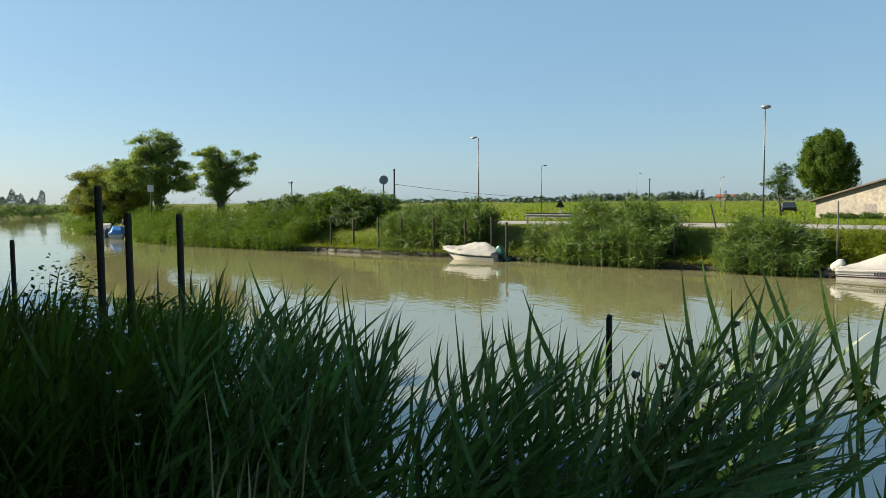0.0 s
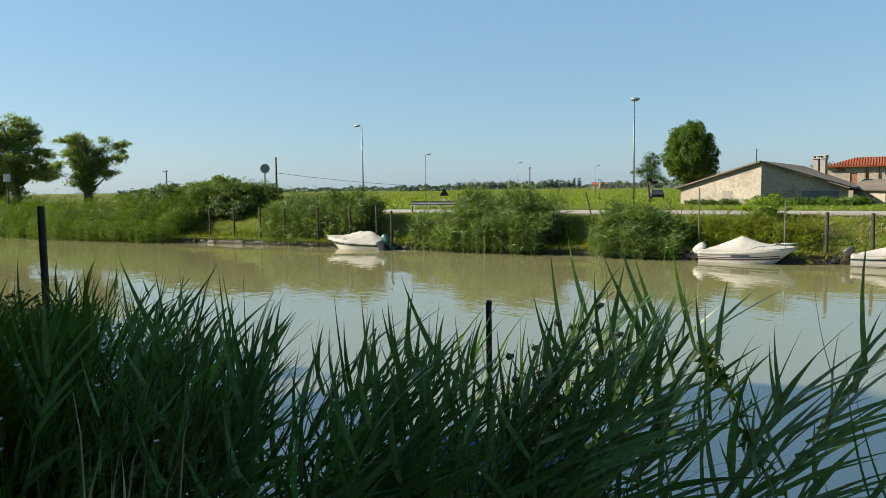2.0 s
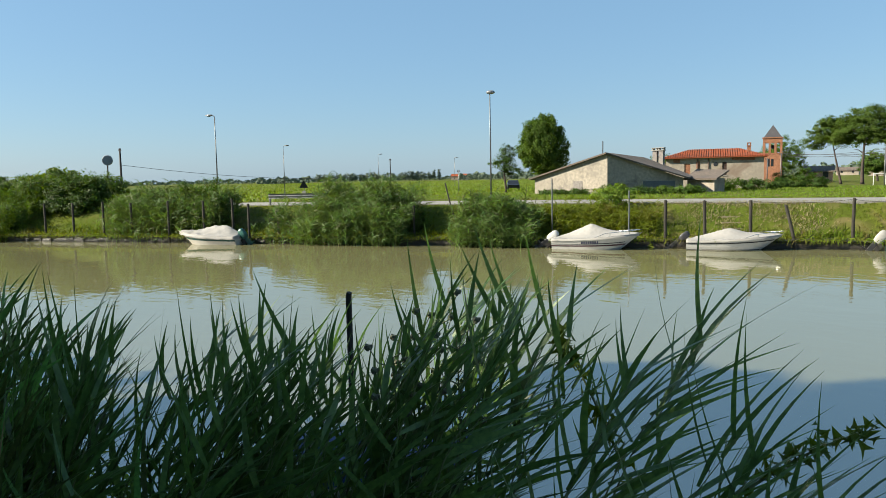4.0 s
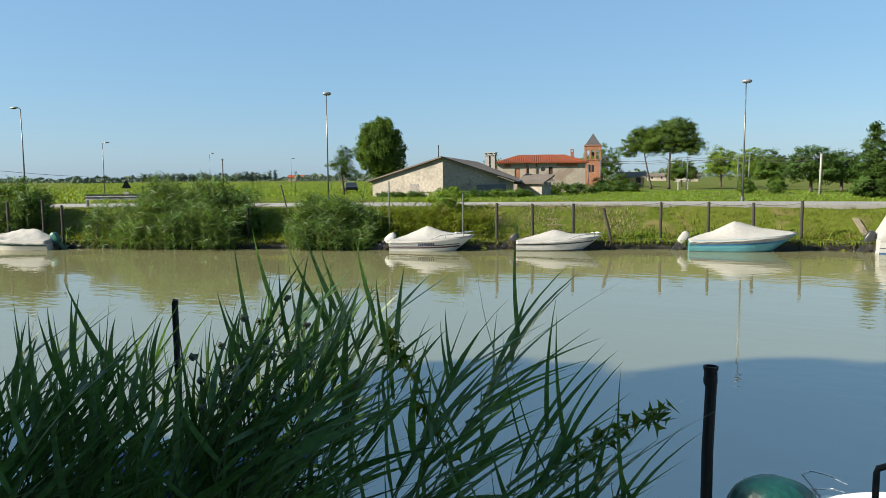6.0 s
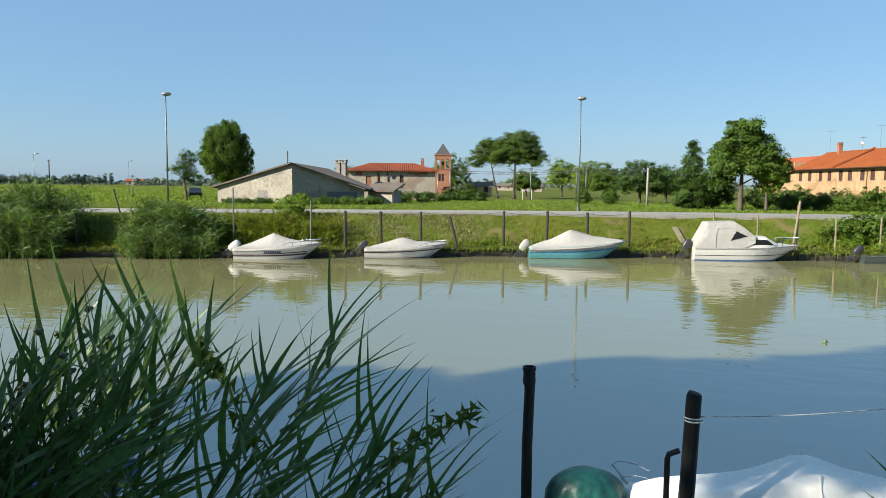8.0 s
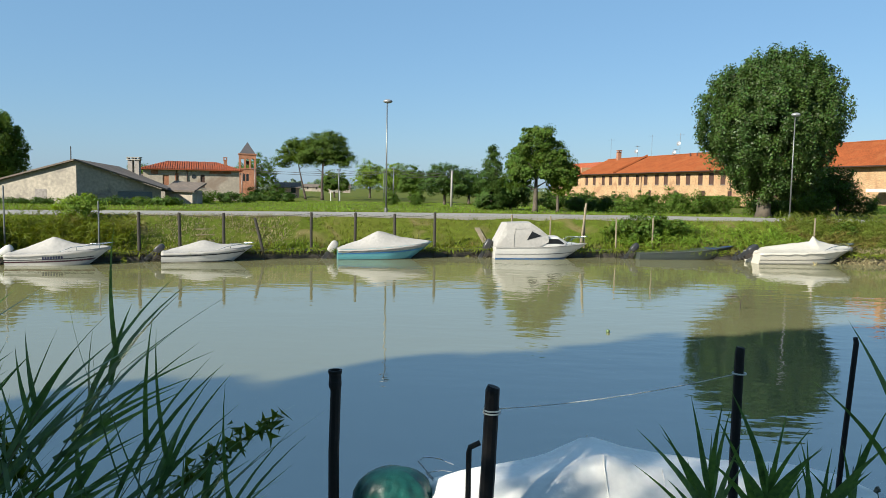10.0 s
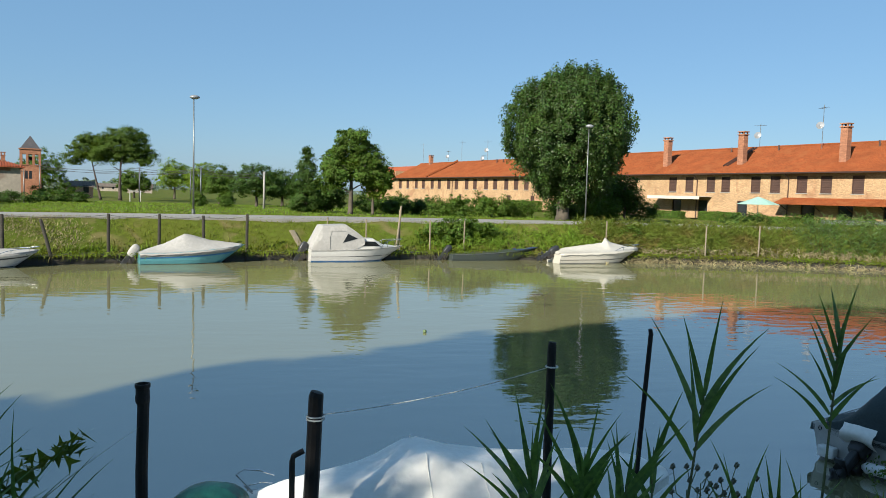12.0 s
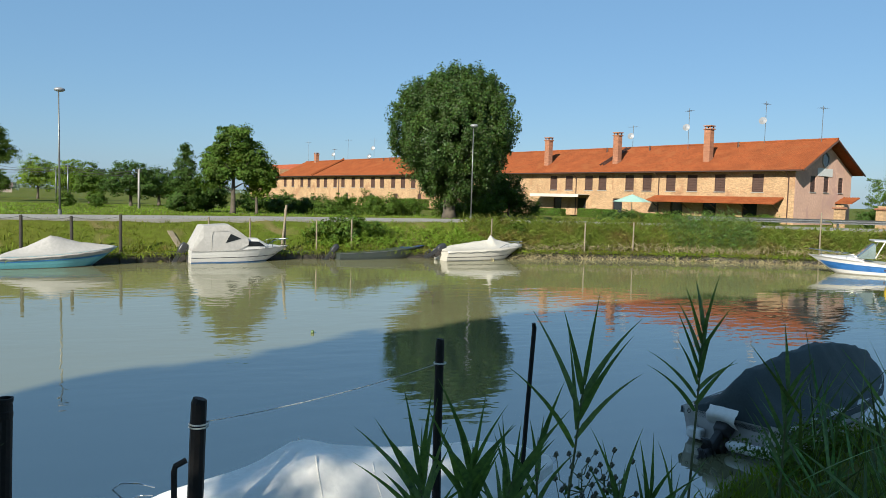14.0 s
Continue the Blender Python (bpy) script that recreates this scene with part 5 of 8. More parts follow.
part("roof", slab(bmesh.new(), [(-GL - 0.5, -0.35, GH0 - 0.10), (0.0, -0.35, GH1 + 0.10), (0.0 + back.x, back.y, GH1 + 0.10 + back.z), (-GL - 0.5, back.y + 1, GH0 - 0.4)], 0.14), M["tile_grey"], barn, "brown-grey sheet roof slope")
part("roof", slab(bmesh.new(), [(0.02, -0.35, GH1 + 0.10), (e.x + 0.30, e.y - 0.45, 1.66), (e.x - 0.6, e.y + 3.0, 1.78), (0.02 + back.x, back.y, GH1 + 0.10 + back.z)], 0.14), M["tile_grey"], barn, "brown-grey tiled roof slope")
part("wall", box(bmesh.new(), -GL, -1.5, 8.6, 8.9, 0, GH0), M["plaster"], barn)
shed = part("shed", box(bmesh.new(), e.x - 0.6, e.x + 2.0, e.y + 1.5, e.y + 4.2, 0, 1.5), M["plaster_old"], barn)
part("shed_roof", slab(bmesh.new(), [(e.x - 0.9, e.y + 1.2, 1.55), (e.x + 2.3, e.y + 1.2, 1.5), (e.x + 2.3, e.y + 4.6, 2.3), (e.x - 0.9, e.y + 4.6, 2.4)]), M["tile_grey"], shed)
patch_mat = mat("grey_cement_patch", (0.26, 0.235, 0.21), (0.22, 0.20, 0.185), rough=0.95, big=1.0, fine=5.0, bump=0.3)
strip_win = part("window", box(bmesh.new(), 3.4, 6.5, -0.03, 0.02, 0.78, 1.36, 0.01), mat("blue_grey_panel", (0.115, 0.140, 0.165), (0.090, 0.110, 0.130), rough=0.7, bump=0.2), barn, "long blue-grey shutter panel")
lintel = part("lintel", box(bmesh.new(), 3.2, 6.7, -0.05, 0.02, 1.37, 1.46, 0.01), M["concrete"], barn)
lintel.matrix_basis = w2.matrix_basis.copy()
gate = part("door", box(bmesh.new(), 0.35, 2.9, -0.03, 0.02, 0.02, 1.25, 0.01), patch_mat, barn, "weathered grey barn door")
gate.matrix_basis = w2.matrix_basis.copy()
strip_win.matrix_basis = w2.matrix_basis.copy()
part("plaster_patch", box(bmesh.new(), -3.6, -2.6, -0.012, 0.01, 0.3, 1.5, 0.004), patch_mat, barn, "grey cement patch")
for x in (-31.1, -30.45):
    ch = thing("chimney_stack", "slim plastered chimney stack rising from the barn roof", "chimney", pose(x, 69.4, 3.2))
    part("shaft", box(bmesh.new(), -0.22, 0.22, -0.22, 0.22, 0, 2.55), patch_mat, ch)
    bm = bmesh.new()
    box(bm, -0.32, 0.32, -0.32, 0.32, 2.55, 2.63)
    for dx in (-1, 1):
        box(bm, dx * 0.22 - 0.06, dx * 0.22 + 0.06, -0.22, 0.22, 2.63, 2.78)
    box(bm, -0.32, 0.32, -0.32, 0.32, 2.78, 2.85)
    part("cap", bm, M["concrete"], ch)

# the old two-storey farmhouse
h_a, h_b = Vector((-37.7, 87.2)), Vector((-27.2, 91.0))
hu = (h_b - h_a).normalized()
HL = (h_b - h_a).length
farm = thing("farmhouse", "peeling plaster farmhouse with a red hipped tile roof", "house", pose(h_a.x, h_a.y, 1.4, 0, 0, math.degrees(math.atan2(hu.y, hu.x))))
HW, HE, HR = 8.0, 4.0, 5.0
part("wall", wall_mesh(HL, 0, HE, [(6.55, 7.05, 1.75, 3.35), (2.2, 2.9, 2.0, 3.2)], 0.3), M["plaster_old"], farm)
w_ = part("wall", box(bmesh.new(), 0.0, HW - 0.31, 0, 0.3, 0, HE), M["plaster_old"], farm)
w_.matrix_basis = pose(HL, 0.304, 0, 0, 0, 90)
w_ = part("wall", box(bmesh.new(), 0.0, HW - 0.31, -0.3, 0.0, 0, HE), M["plaster_old"], farm)
w_.matrix_basis = pose(0, 0.304, 0, 0, 0, 90)
part("wall", box(bmesh.new(), 0, HL, HW, HW + 0.3, 0, HE), M["plaster_old"], farm)
shutter_window(farm, 6.55, 1.75, 0.5, 1.6)
bm = bmesh.new()
bmesh.ops.create_circle(bm, cap_ends=True, segments=16, radius=0.26, matrix=pose(5.8, -0.02, 3.1, 90, 0, 0))
part("round_window", bm, M["glass_dark"], farm)
part("blocked_window", box(bmesh.new(), 2.203, 2.897, 0.06, 0.24, 2.003, 3.197), M["brick_red"], farm, "window bricked up in red brick")
for x0, x1, z0, z1 in ((0.9, 1.7, 3.35, 3.85), (7.6, 10.2, 3.5, 3.85), (3.6, 4.0, 2.6, 3.5)):
    part("bare_brick", box(bmesh.new(), x0, x1, -0.012, 0.01, z0, z1), M["brick_red"], farm, "bare brick where plaster has fallen")
for x in (3.75, 5.0):
    part("downpipe", tube(bmesh.new(), [(x, -0.07, 0), (x, -0.07, HE)], 0.05, 6), M["gutter"], farm)
bm = bmesh.new()
o = 0.45
c4 = [(-o, -o, HE), (HL + o, -o, HE), (HL + o, HW + o, HE), (-o, HW + o, HE)]
r2 = [(2.6, HW / 2, HR + 0.05), (HL - 2.6, HW / 2, HR + 0.05)]
V_ = [bm.verts.new(p) for p in c4 + r2]
L_ = [bm.verts.new((p[0], p[1], p[2] - 0.12)) for p in c4]
bm.faces.new((V_[1], V_[2], V_[5])), bm.faces.new((V_[3], V_[0], V_[4])), bm.faces.new((V_[2], V_[3], V_[4], V_[5])), bm.faces.new((V_[0], V_[1], V_[5], V_[4]))
for i in range(4):
    bm.faces.new((V_[i], V_[(i + 1) % 4], L_[(i + 1) % 4], L_[i]))
bm.faces.new(L_[::-1])
hip = part("roof", bm, M["tile_old"], farm, "hipped roof of red clay tiles")
bm = bmesh.new()
for k in range(44):
    x = -o + (HL + 2 * o) * (k + 0.5) / 44
    top = min(1.0, max(0.02, (x + o) / (2.6 + o), ), max(0.02, (HL + o - x) / (2.6 + o)))
    yb = -o + (HW / 2 + o) * top
    tube(bm, [(x, -o - 0.03, HE + 0.02), (x, yb, HE + (HR + 0.05 - HE) * top + 0.02)], 0.055, 5)
part("tile_ribs", bm, M["tile_old"], hip)
chimney(farm, HL - 1.6, 2.0, HE + 0.3, 0.9, 0.4)
lean_to = part("lean_to", box(bmesh.new(), -3.0, -0.31, 0.8, 4.5, 0, 1.9), M["plaster_old"], farm)
part("lean_to_roof", slab(bmesh.new(), [(-3.4, 0.4, 1.95), (-0.31, 0.4, 2.1), (-0.31, 4.8, 3.4), (-3.4, 4.8, 3.2)]), M["tile_grey"], lean_to)

# bell tower
tow = thing("bell_tower", "square red brick bell tower with a pointed slate roof", "tower", pose(-36.0, 124.9, 1.3, 0, 0, 15))
s, hb = 1.42, 5.0
part("shaft", box(bmesh.new(), -s, s, -s, s, 0, hb), M["brick_red"], tow)
part("cornice", box(bmesh.new(), -s - 0.08, s + 0.08, -s - 0.08, s + 0.08, hb + 0.002, hb + 0.14), M["brick_red"], tow)
part("cornice", box(bmesh.new(), -s - 0.12, s + 0.12, -s - 0.12, s + 0.12, hb + 2.45, hb + 2.62), M["brick_red"], tow)
for dx in (-1, -0.33, 0.33, 1):
    for dy in (-1, 1):
        part("belfry_pier", box(bmesh.new(), dx * (s - 0.16) - 0.16, dx * (s - 0.16) + 0.16, dy * (s - 0.16) - 0.16, dy * (s - 0.16) + 0.16, hb + 0.14, hb + 1.75), M["brick_red"], tow)
for dx in (-1, 1):
    for dy in (-0.33, 0.33):
        part("belfry_pier", box(bmesh.new(), dx * (s - 0.16) - 0.16, dx * (s - 0.16) + 0.16, dy * (s - 0.16) - 0.16, dy * (s - 0.16) + 0.16, hb + 0.14, hb + 1.75), M["brick_red"], tow)
part("belfry_top", box(bmesh.new(), -s, s, -s, s, hb + 1.752, hb + 2.448), M["brick_red"], tow)
bm = bmesh.new()
bmesh.ops.create_cone(bm, cap_ends=True, segments=4, radius1=(s - 0.1) * 1.414, radius2=0.02, depth=2.0, matrix=pose(0, 0, hb + 3.62, 0, 0, 45))
part("spire", bm, mat("slate_roof", (0.060, 0.056, 0.060), (0.045, 0.042, 0.046), rough=0.7, big=1.0, fine=8.0, bump=0.4), tow, "dark pointed pyramid roof")
bm = bmesh.new()
bmesh.ops.create_cone(bm, cap_ends=True, segments=14, radius1=0.42, radius2=0.2, depth=0.6, matrix=pose(0, 0, hb + 1.1))
part("bell", bm, M["iron"], tow)
bm = bmesh.new()
for x0, x1 in ((-0.75, -0.35), (-0.2, 0.2)):
    box(bm, x0, x1, -s - 0.015, -s + 0.02, 3.0, 4.2)
part("slot_window", bm, M["glass_dark"], tow)

# far village houses
for k, (x, y, w, d, h, yaw) in enumerate([(-44, 270, 8, 6, 2.0, 10), (-66, 330, 8, 6, 2.0, 8), (-47.5, 82.5, 3, 3, 2.5, 25), (-30.5, 131, 4, 4, 2.0, 12), (-330, 560, 16, 10, 3.5, 30), (-240, 610, 14, 10, 3, 20), (-420, 520, 14, 10, 3.5, 30)]):
    hs = thing("village_house", "distant plain house with a tiled roof", "house", pose(x, y, 1.35, 0, 0, yaw))
    part("wall", box(bmesh.new(), -w / 2, w / 2, -d / 2, d / 2, 0, h), M["plaster_old" if k != 3 else "pink"], hs)
    bm = bmesh.new()
    roof_slab(bm, -w / 2 - 0.3, w / 2 + 0.3, -d / 2 - 0.4, h + 0.02, 0, h + d * 0.22, pitch=0.5)
    roof_slab(bm, -w / 2 - 0.3, w / 2 + 0.3, d / 2 + 0.4, h + 0.02, 0.01, h + d * 0.22, pitch=0.5)
    part("roof", bm, M["tile_grey" if k < 4 else "tile_old"], hs)
    for i in range(2):
        xx = -w / 4 + i * w / 2
        part("window", box(bmesh.new(), xx - 0.4, xx + 0.4, -d / 2 - 0.02, -d / 2 + 0.02, 1.0, 2.2), M["glass_dark"], hs)


# ---- posts, lamps, rails ----
def street_lamp(x, y, h, head_yaw, ball_head=False, z=None, arm=0.7):
    z = float(height([(x, y)])[0]) if z is None else z
    l = thing("street_lamp", "tall galvanised street lamp by the road", "street lamp", pose(x, y, z, 0, 0, head_yaw), group="street lamps")
    part("pole", tube(bmesh.new(), [(0, 0, -0.05), (0, 0, h * 0.5), (0, 0, h)], [0.060, 0.048, 0.032], 10), M["galv"], l, smooth=True)
    part("base_collar", tube(bmesh.new(), [(0, 0, 0), (0, 0, 0.35)], 0.11, 10), M["galv"], l)
    bm = bmesh.new()
    if ball_head:
        ball(bm, (0.05, 0, h + 0.10), (0.30, 0.26, 0.13), 14)
    else:
        tube(bm, [(0, 0, h - 0.05), (0.1, 0, h + 0.05), (arm, 0, h + 0.10)], 0.03, 6)
        ball(bm, (arm * 0.75, 0, h + 0.10), (0.36, 0.15, 0.08), 14)
    part("lamp_head", bm, M["silver"], l, smooth=True)
    part("diffuser", ball(bmesh.new(), (0.05 if ball_head else arm * 0.75, 0, h + (0.03 if ball_head else 0.05)), (0.2, 0.12, 0.06), 10), M["glass_dark"], l)
    return l


street_lamp(-4.45, 47.2, 7.05, 20, True)
street_lamp(-29.48, 39.7, 7.1, 40, True)
street_lamp(21.9, 48.2, 6.7, 0, True)
street_lamp(-50.65, 32.4, 6.75, 195)
street_lamp(-79.4, 61.0, 6.5, 30)
street_lamp(-99.5, 98.6, 6.6, 30)
street_lamp(-104, 127, 6.4, 30)
street_lamp(-116, 166, 7.0, 30)


def post(name, x, y, z0, z1, r, material, label, category="post", lean=(0, 0), group="mooring posts", cap=False):
    p = thing(name, label, category, pose(x, y, z0), group=group)
    h = z1 - z0
    rr = random.Random(int(x * 100) + int(y * 10))
    pts = [(lean[0] * t + rr.uniform(-0.01, 0.01), lean[1] * t, h * t) for t in (0, 0.3, 0.65, 0.985, 1.0)]
    part("shaft", tube(bmesh.new(), pts, [r * 1.08, r, r * 0.98, r * 0.95, r * 0.82], 10), M[material], p, smooth=False)
    return p


for x, y, h, lx in [(-14.28, 32.85, 2.25, 0), (-12.78, 33.9, 2.2, -0.05), (-10.95, 34.6, 2.2, -0.02), (-7.1, 36.2, 2.25, 0.03), (-5.03, 37.1, 2.25, 0.02), (-3.06, 37.8, 2.2, 0), (-0.98, 38.2, 2.3, 0)]:
    post("mooring_post", x, y, -0.5, h, 0.075, "post", "weathered dark wooden mooring post at the far bank", lean=(lx, 0))
post("mooring_post", -8.9, 34.7, -0.5, 2.0, 0.075, "post", "leaning weathered mooring post at the far bank", lean=(-0.62, 0.1))
for x, y, h in [(3.13, 39.4, 2.2), (5.24, 39.6, 2.15), (8.83, 39.8, 2.15), (10.86, 40.0, 2.15), (24.96, 38.0, 2.2), (28.0, 37.3, 2.3), (19.6, 40.0, 2.3)]:
    post("mooring_pole", x, y, -0.5, h, 0.045, "pole_wood", "thin pale wooden mooring pole", group="pale mooring poles")
post("mooring_pole", 6.75, 39.4, -0.5, 2.9, 0.06, "pole_wood", "pair of pale poles leaning together", lean=(0.35, 0), group="pale mooring poles")
post("mooring_pole", 7.05, 39.5, -0.5, 2.7, 0.05, "pole_wood", "pale pole leaning against its neighbour", lean=(0.0, 0), group="pale mooring poles")
post("mooring_pole", 37.8, 32.2, -0.3, 3.2, 0.045, "pole_wood", "thin pale wooden mooring pole", group="pale mooring poles")
for x, y, z0, z1 in [(-19.7, 31.6, 0.2, 3.35), (-16.1, 32.8, 0.2, 2.7)]:
    post("mooring_pole", x, y, z0, z1, 0.035, "galv", "thin grey metal mooring pole behind the boat", group="pale mooring poles")
for x, y, h in [(-53.7, 18.6, 2.5), (-49.6, 19.1, 2.5), (-47.6, 20.0, 2.5), (-44.8, 20.6, 2.6), (-42.9, 21.4, 2.5), (-40.2, 22.3, 2.6), (-37.9, 23.2, 2.6), (-36.2, 24.0, 2.7), (-35.1, 24.3, 2.4), (-34.0, 25.5, 1.5), (-33.6, 26.0, 1.5), (-26.4, 28.6, 2.2)]:
    post("mooring_post", x, y, -0.5, h - 0.15, 0.07, "post" if h > 2 else "pole_wood", "weathered wooden mooring post among the reeds")
post("bent_pole", -24.6, 30.2, 0.2, 3.2, 0.04, "iron", "dark rod leaning out of the reeds", lean=(-1.1, 0.2), group="poles")
# stakes of the timber revetment at the water's edge
np.random.seed(301)
stake = None
for k, (x0, x1, n) in enumerate([(-50.4, -45.4, 8), (-13.5, 9, 34)]):
    keep = FAR_BANK[(FAR_BANK[:, 0] > x0) & (FAR_BANK[:, 0] < x1)]
    for i in range(n):
        q = keep[int(i * (len(keep) - 1) / (n - 1))] + np.random.normal(0, 0.04, 2)
        z1 = np.random.uniform(0.28, 0.55)
        if stake is None:
            stake = post("bank_stake", 0, 0, 0, 1, 0.040, "post", "short dark timber stake of the bank edging", "stake", group="bank edging stakes")
        copy_thing(stake, pose(q[0], q[1] - 0.06, z1 - 1.0, np.random.uniform(-4, 4), np.random.uniform(-4, 4), 0))
if stake:
    stake.matrix_basis = pose(-50.6, 18.0, -0.6)

# guard rails
def guard_rail(points, label):
    pts = [Vector((x, y, float(height([(x, y)])[0]))) for x, y in points]
    g = thing("guard_rail", label, "guard rail", pose(*pts[0]))
    o = pts[0]
    for a, b in zip(pts, pts[1:]):
        d = (b - a).normalized()
        nrm = Vector((-d.y, d.x, 0))
        bm = bmesh.new()
        prof = [(0.48, 0.0), (0.55, 0.06), (0.63, 0.0), (0.71, 0.06), (0.79, 0.0)]
        ra = [bm.verts.new(a - o + nrm * w + Vector((0, 0, z))) for z, w in prof]
        rb = [bm.verts.new(b - o + nrm * w + Vector((0, 0, z))) for z, w in prof]
        for i in range(4):
            bm.faces.new((ra[i], ra[i + 1], rb[i + 1], rb[i]))
        bmesh.ops.solidify(bm, geom=bm.faces[:], thickness=0.012)
        part("rail", bm, M["silver"], g)
        part("post", box(bmesh.new(), a.x - o.x - 0.06, a.x - o.x + 0.06, a.y - o.y + 0.07, a.y - o.y + 0.17, -0.1, 0.75), M["galv"], g)
    return g


guard_rail([(x, y) for x, y in offset(ROAD_LINE, 4.3)[(ROAD_LINE[:, 0] > -37.6) & (ROAD_LINE[:, 0] < -27)][::3]], "galvanised guard rail along the road above the bank")
guard_rail([(x, y) for x, y in offset(ROAD_LINE, 4.3)[(ROAD_LINE[:, 0] > 33) & (ROAD_LINE[:, 0] < 75)][::3]], "galvanised guard rail along the road curve")

# brick gate pillars beside the gable
for x, y in ((55.6, 45.6), (57.5, 43.1)):
    gp = thing("gate_pillar", "square brick gate pillar with a stepped cap", "gate pillar", pose(x, y, 1.65), group="gate pillars")
    part("shaft", box(bmesh.new(), -0.32, 0.32, -0.32, 0.32, 0, 1.75), M["brick"], gp)
    part("cap", box(bmesh.new(), -0.42, 0.42, -0.42, 0.42, 1.752, 1.92, 0.03), M["brick_red"], gp)
    part("cap_top", box(bmesh.new(), -0.25, 0.25, -0.25, 0.25, 1.922, 2.10, 0.04), M["brick"], gp)

# traffic mirror, sign, utility poles
mir = thing("traffic_mirror", "round traffic mirror on a dark leaning pole", "mirror", pose(-59.9, 28.1, 1.85))
part("pole", tube(bmesh.new(), [(0, 0, 0), (0.1, 0.05, 3.4)], 0.05, 8), M["iron"], mir)
bm = bmesh.new()
bmesh.ops.create_cone(bm, cap_ends=True, segments=24, radius1=0.42, radius2=0.38, depth=0.08, matrix=pose(0.2, 0, 3.6, 90, 0, 55))
part("mirror_disc", bm, M["silver"], mir)
part("sign_plate", box(bmesh.new(), 0.0, 0.35, -0.06, -0.02, 1.5, 2.0), M["white"], mir)
sg = thing("warning_sign", "triangular road warning sign seen from the side of the road", "road sign", pose(-54.5, 44.1, 1.7))
part("pole", tube(bmesh.new(), [(0, 0, 0), (0, 0, 1.6)], 0.035, 8), M["galv"], sg)
bm = bmesh.new()
bmesh.ops.create_cone(bm, cap_ends=True, segments=3, radius1=0.5, radius2=0.5, depth=0.03, matrix=pose(0, -0.06, 1.35, 90, 0, 50))
part("triangle_plate", bm, M["iron"], sg, "dark triangular sign plate")
part("lower_plate", box(bmesh.new(), -0.30, 0.30, -0.09, -0.05, 0.5, 0.80), M["galv"], sg)
nb = thing("notice_board", "small white notice board on a thin pole among reeds", "notice board", pose(-75.4, 10.75, 1.3, 0, 0, 84))
part("pole", tube(bmesh.new(), [(0, 0, 0), (0, 0, 4.4)], 0.05, 8), M["iron"], nb)
part("board", box(bmesh.new(), -0.27, 0.27, -0.10, -0.05, 3.35, 4.0, 0.01), M["white"], nb)
fl = thing("flood_light", "small lamp on a short pole behind the bushes", "lamp", pose(-68.5, 22.5, 1.8))
part("pole", tube(bmesh.new(), [(0.15, 0, 0), (0, 0, 3.6)], 0.05, 8), M["galv"], fl)
part("lamp_head", box(bmesh.new(), -0.6, 0.05, -0.12, 0.12, 3.55, 3.72, 0.03), M["silver"], fl)


def utility_pole(x, y, h, r, material, label):
    z = float(height([(x, y)])[0]) - 0.1
    p = thing("utility_pole", label, "utility pole", pose(x, y, z))
    part("shaft", tube(bmesh.new(), [(0, 0, 0), (0, 0, h)], [r, r * 0.75], 10), M[material], p, smooth=True)
    bm = bmesh.new()
    for s_ in (-0.18, 0.18):
        tube(bm, [(s_, 0, h - 0.2), (s_, 0, h - 0.02)], 0.03, 6)
    box(bm, -0.25, 0.25, -0.03, 0.03, h - 0.25, h - 0.2)
    part("insulators", bm, M["iron"], p)
    return Vector((x, y, z + h - 0.1))


def cable(a, b, sag, r=0.012, name="overhead_cable"):
    pts = [a.lerp(b, t) - Vector((0, 0, sag * 4 * t * (1 - t))) for t in np.linspace(0, 1, 13)]
    o = Vector(pts[0])
    return tagged(obj_tube(name, [p - o for p in pts], r, M["iron"], o), "thin dark overhead cable between poles", "cable")


def obj_tube(name, pts, r, material, at):
    bm = bmesh.new()
    tube(bm, pts, r, 5)
    ob = part(name, bm, material)
    ob.matrix_basis = pose(*at)
    return ob


k1 = utility_pole(-67.5, 33.0, 5.2, 0.11, "iron", "dark wooden utility pole beside the road")
k2 = utility_pole(-86, 88, 5.4, 0.10, "post", "distant wooden utility pole in the field")
cable(k1 - Vector((0, 0, 1.45)), k2 - Vector((0, 0, 2.4)), 1.0, 0.02)
bank_tops = [(-14.28, 32.85, 2.2), (-12.78, 33.9, 2.15), (-10.95, 34.6, 2.15), (-7.1, 36.2, 2.2), (-5.03, 37.1, 2.2), (-3.06, 37.8, 2.15), (-0.98, 38.2, 2.2)]
for a, b in zip(bank_tops, bank_tops[1:]):
    cable(Vector(a), Vector(b), 0.12, 0.008, "post_wire")
u1 = utility_pole(-0.5, 75, 3.85, 0.12, "concrete", "pale concrete utility pole on the meadow")
u2 = utility_pole(-8.0, 92, 4.6, 0.09, "galv", "thin grey utility pole on the meadow")
u3 = utility_pole(-16.2, 100, 4.6, 0.09, "galv", "thin grey utility pole on the meadow")
u4 = utility_pole(-30, 108, 4.6, 0.09, "galv", "thin grey utility pole on the meadow")
u5 = utility_pole(-10.0, 100, 4.4, 0.08, "galv", "thin grey utility pole on the meadow")
for a, b in ((u1, u2), (u2, u3), (u3, u4), (u1, u5), (u5, u4)):
    for dz in (0, -0.3):
        cable(a + Vector((0, 0, dz)), b + Vector((0, 0, dz)), 0.4, 0.02)
for x, y, h in [(-23.6, 80, 3.4), (-60, 74, 3.0), (-38, 64.8, 0.1)]:
    if h > 1:
        utility_pole(x, y, h, 0.06, "galv", "thin metal pole by the field")
ms = thing("mast", "thin dark mast standing behind the barn", "mast", pose(-37.2, 70, 1.4))
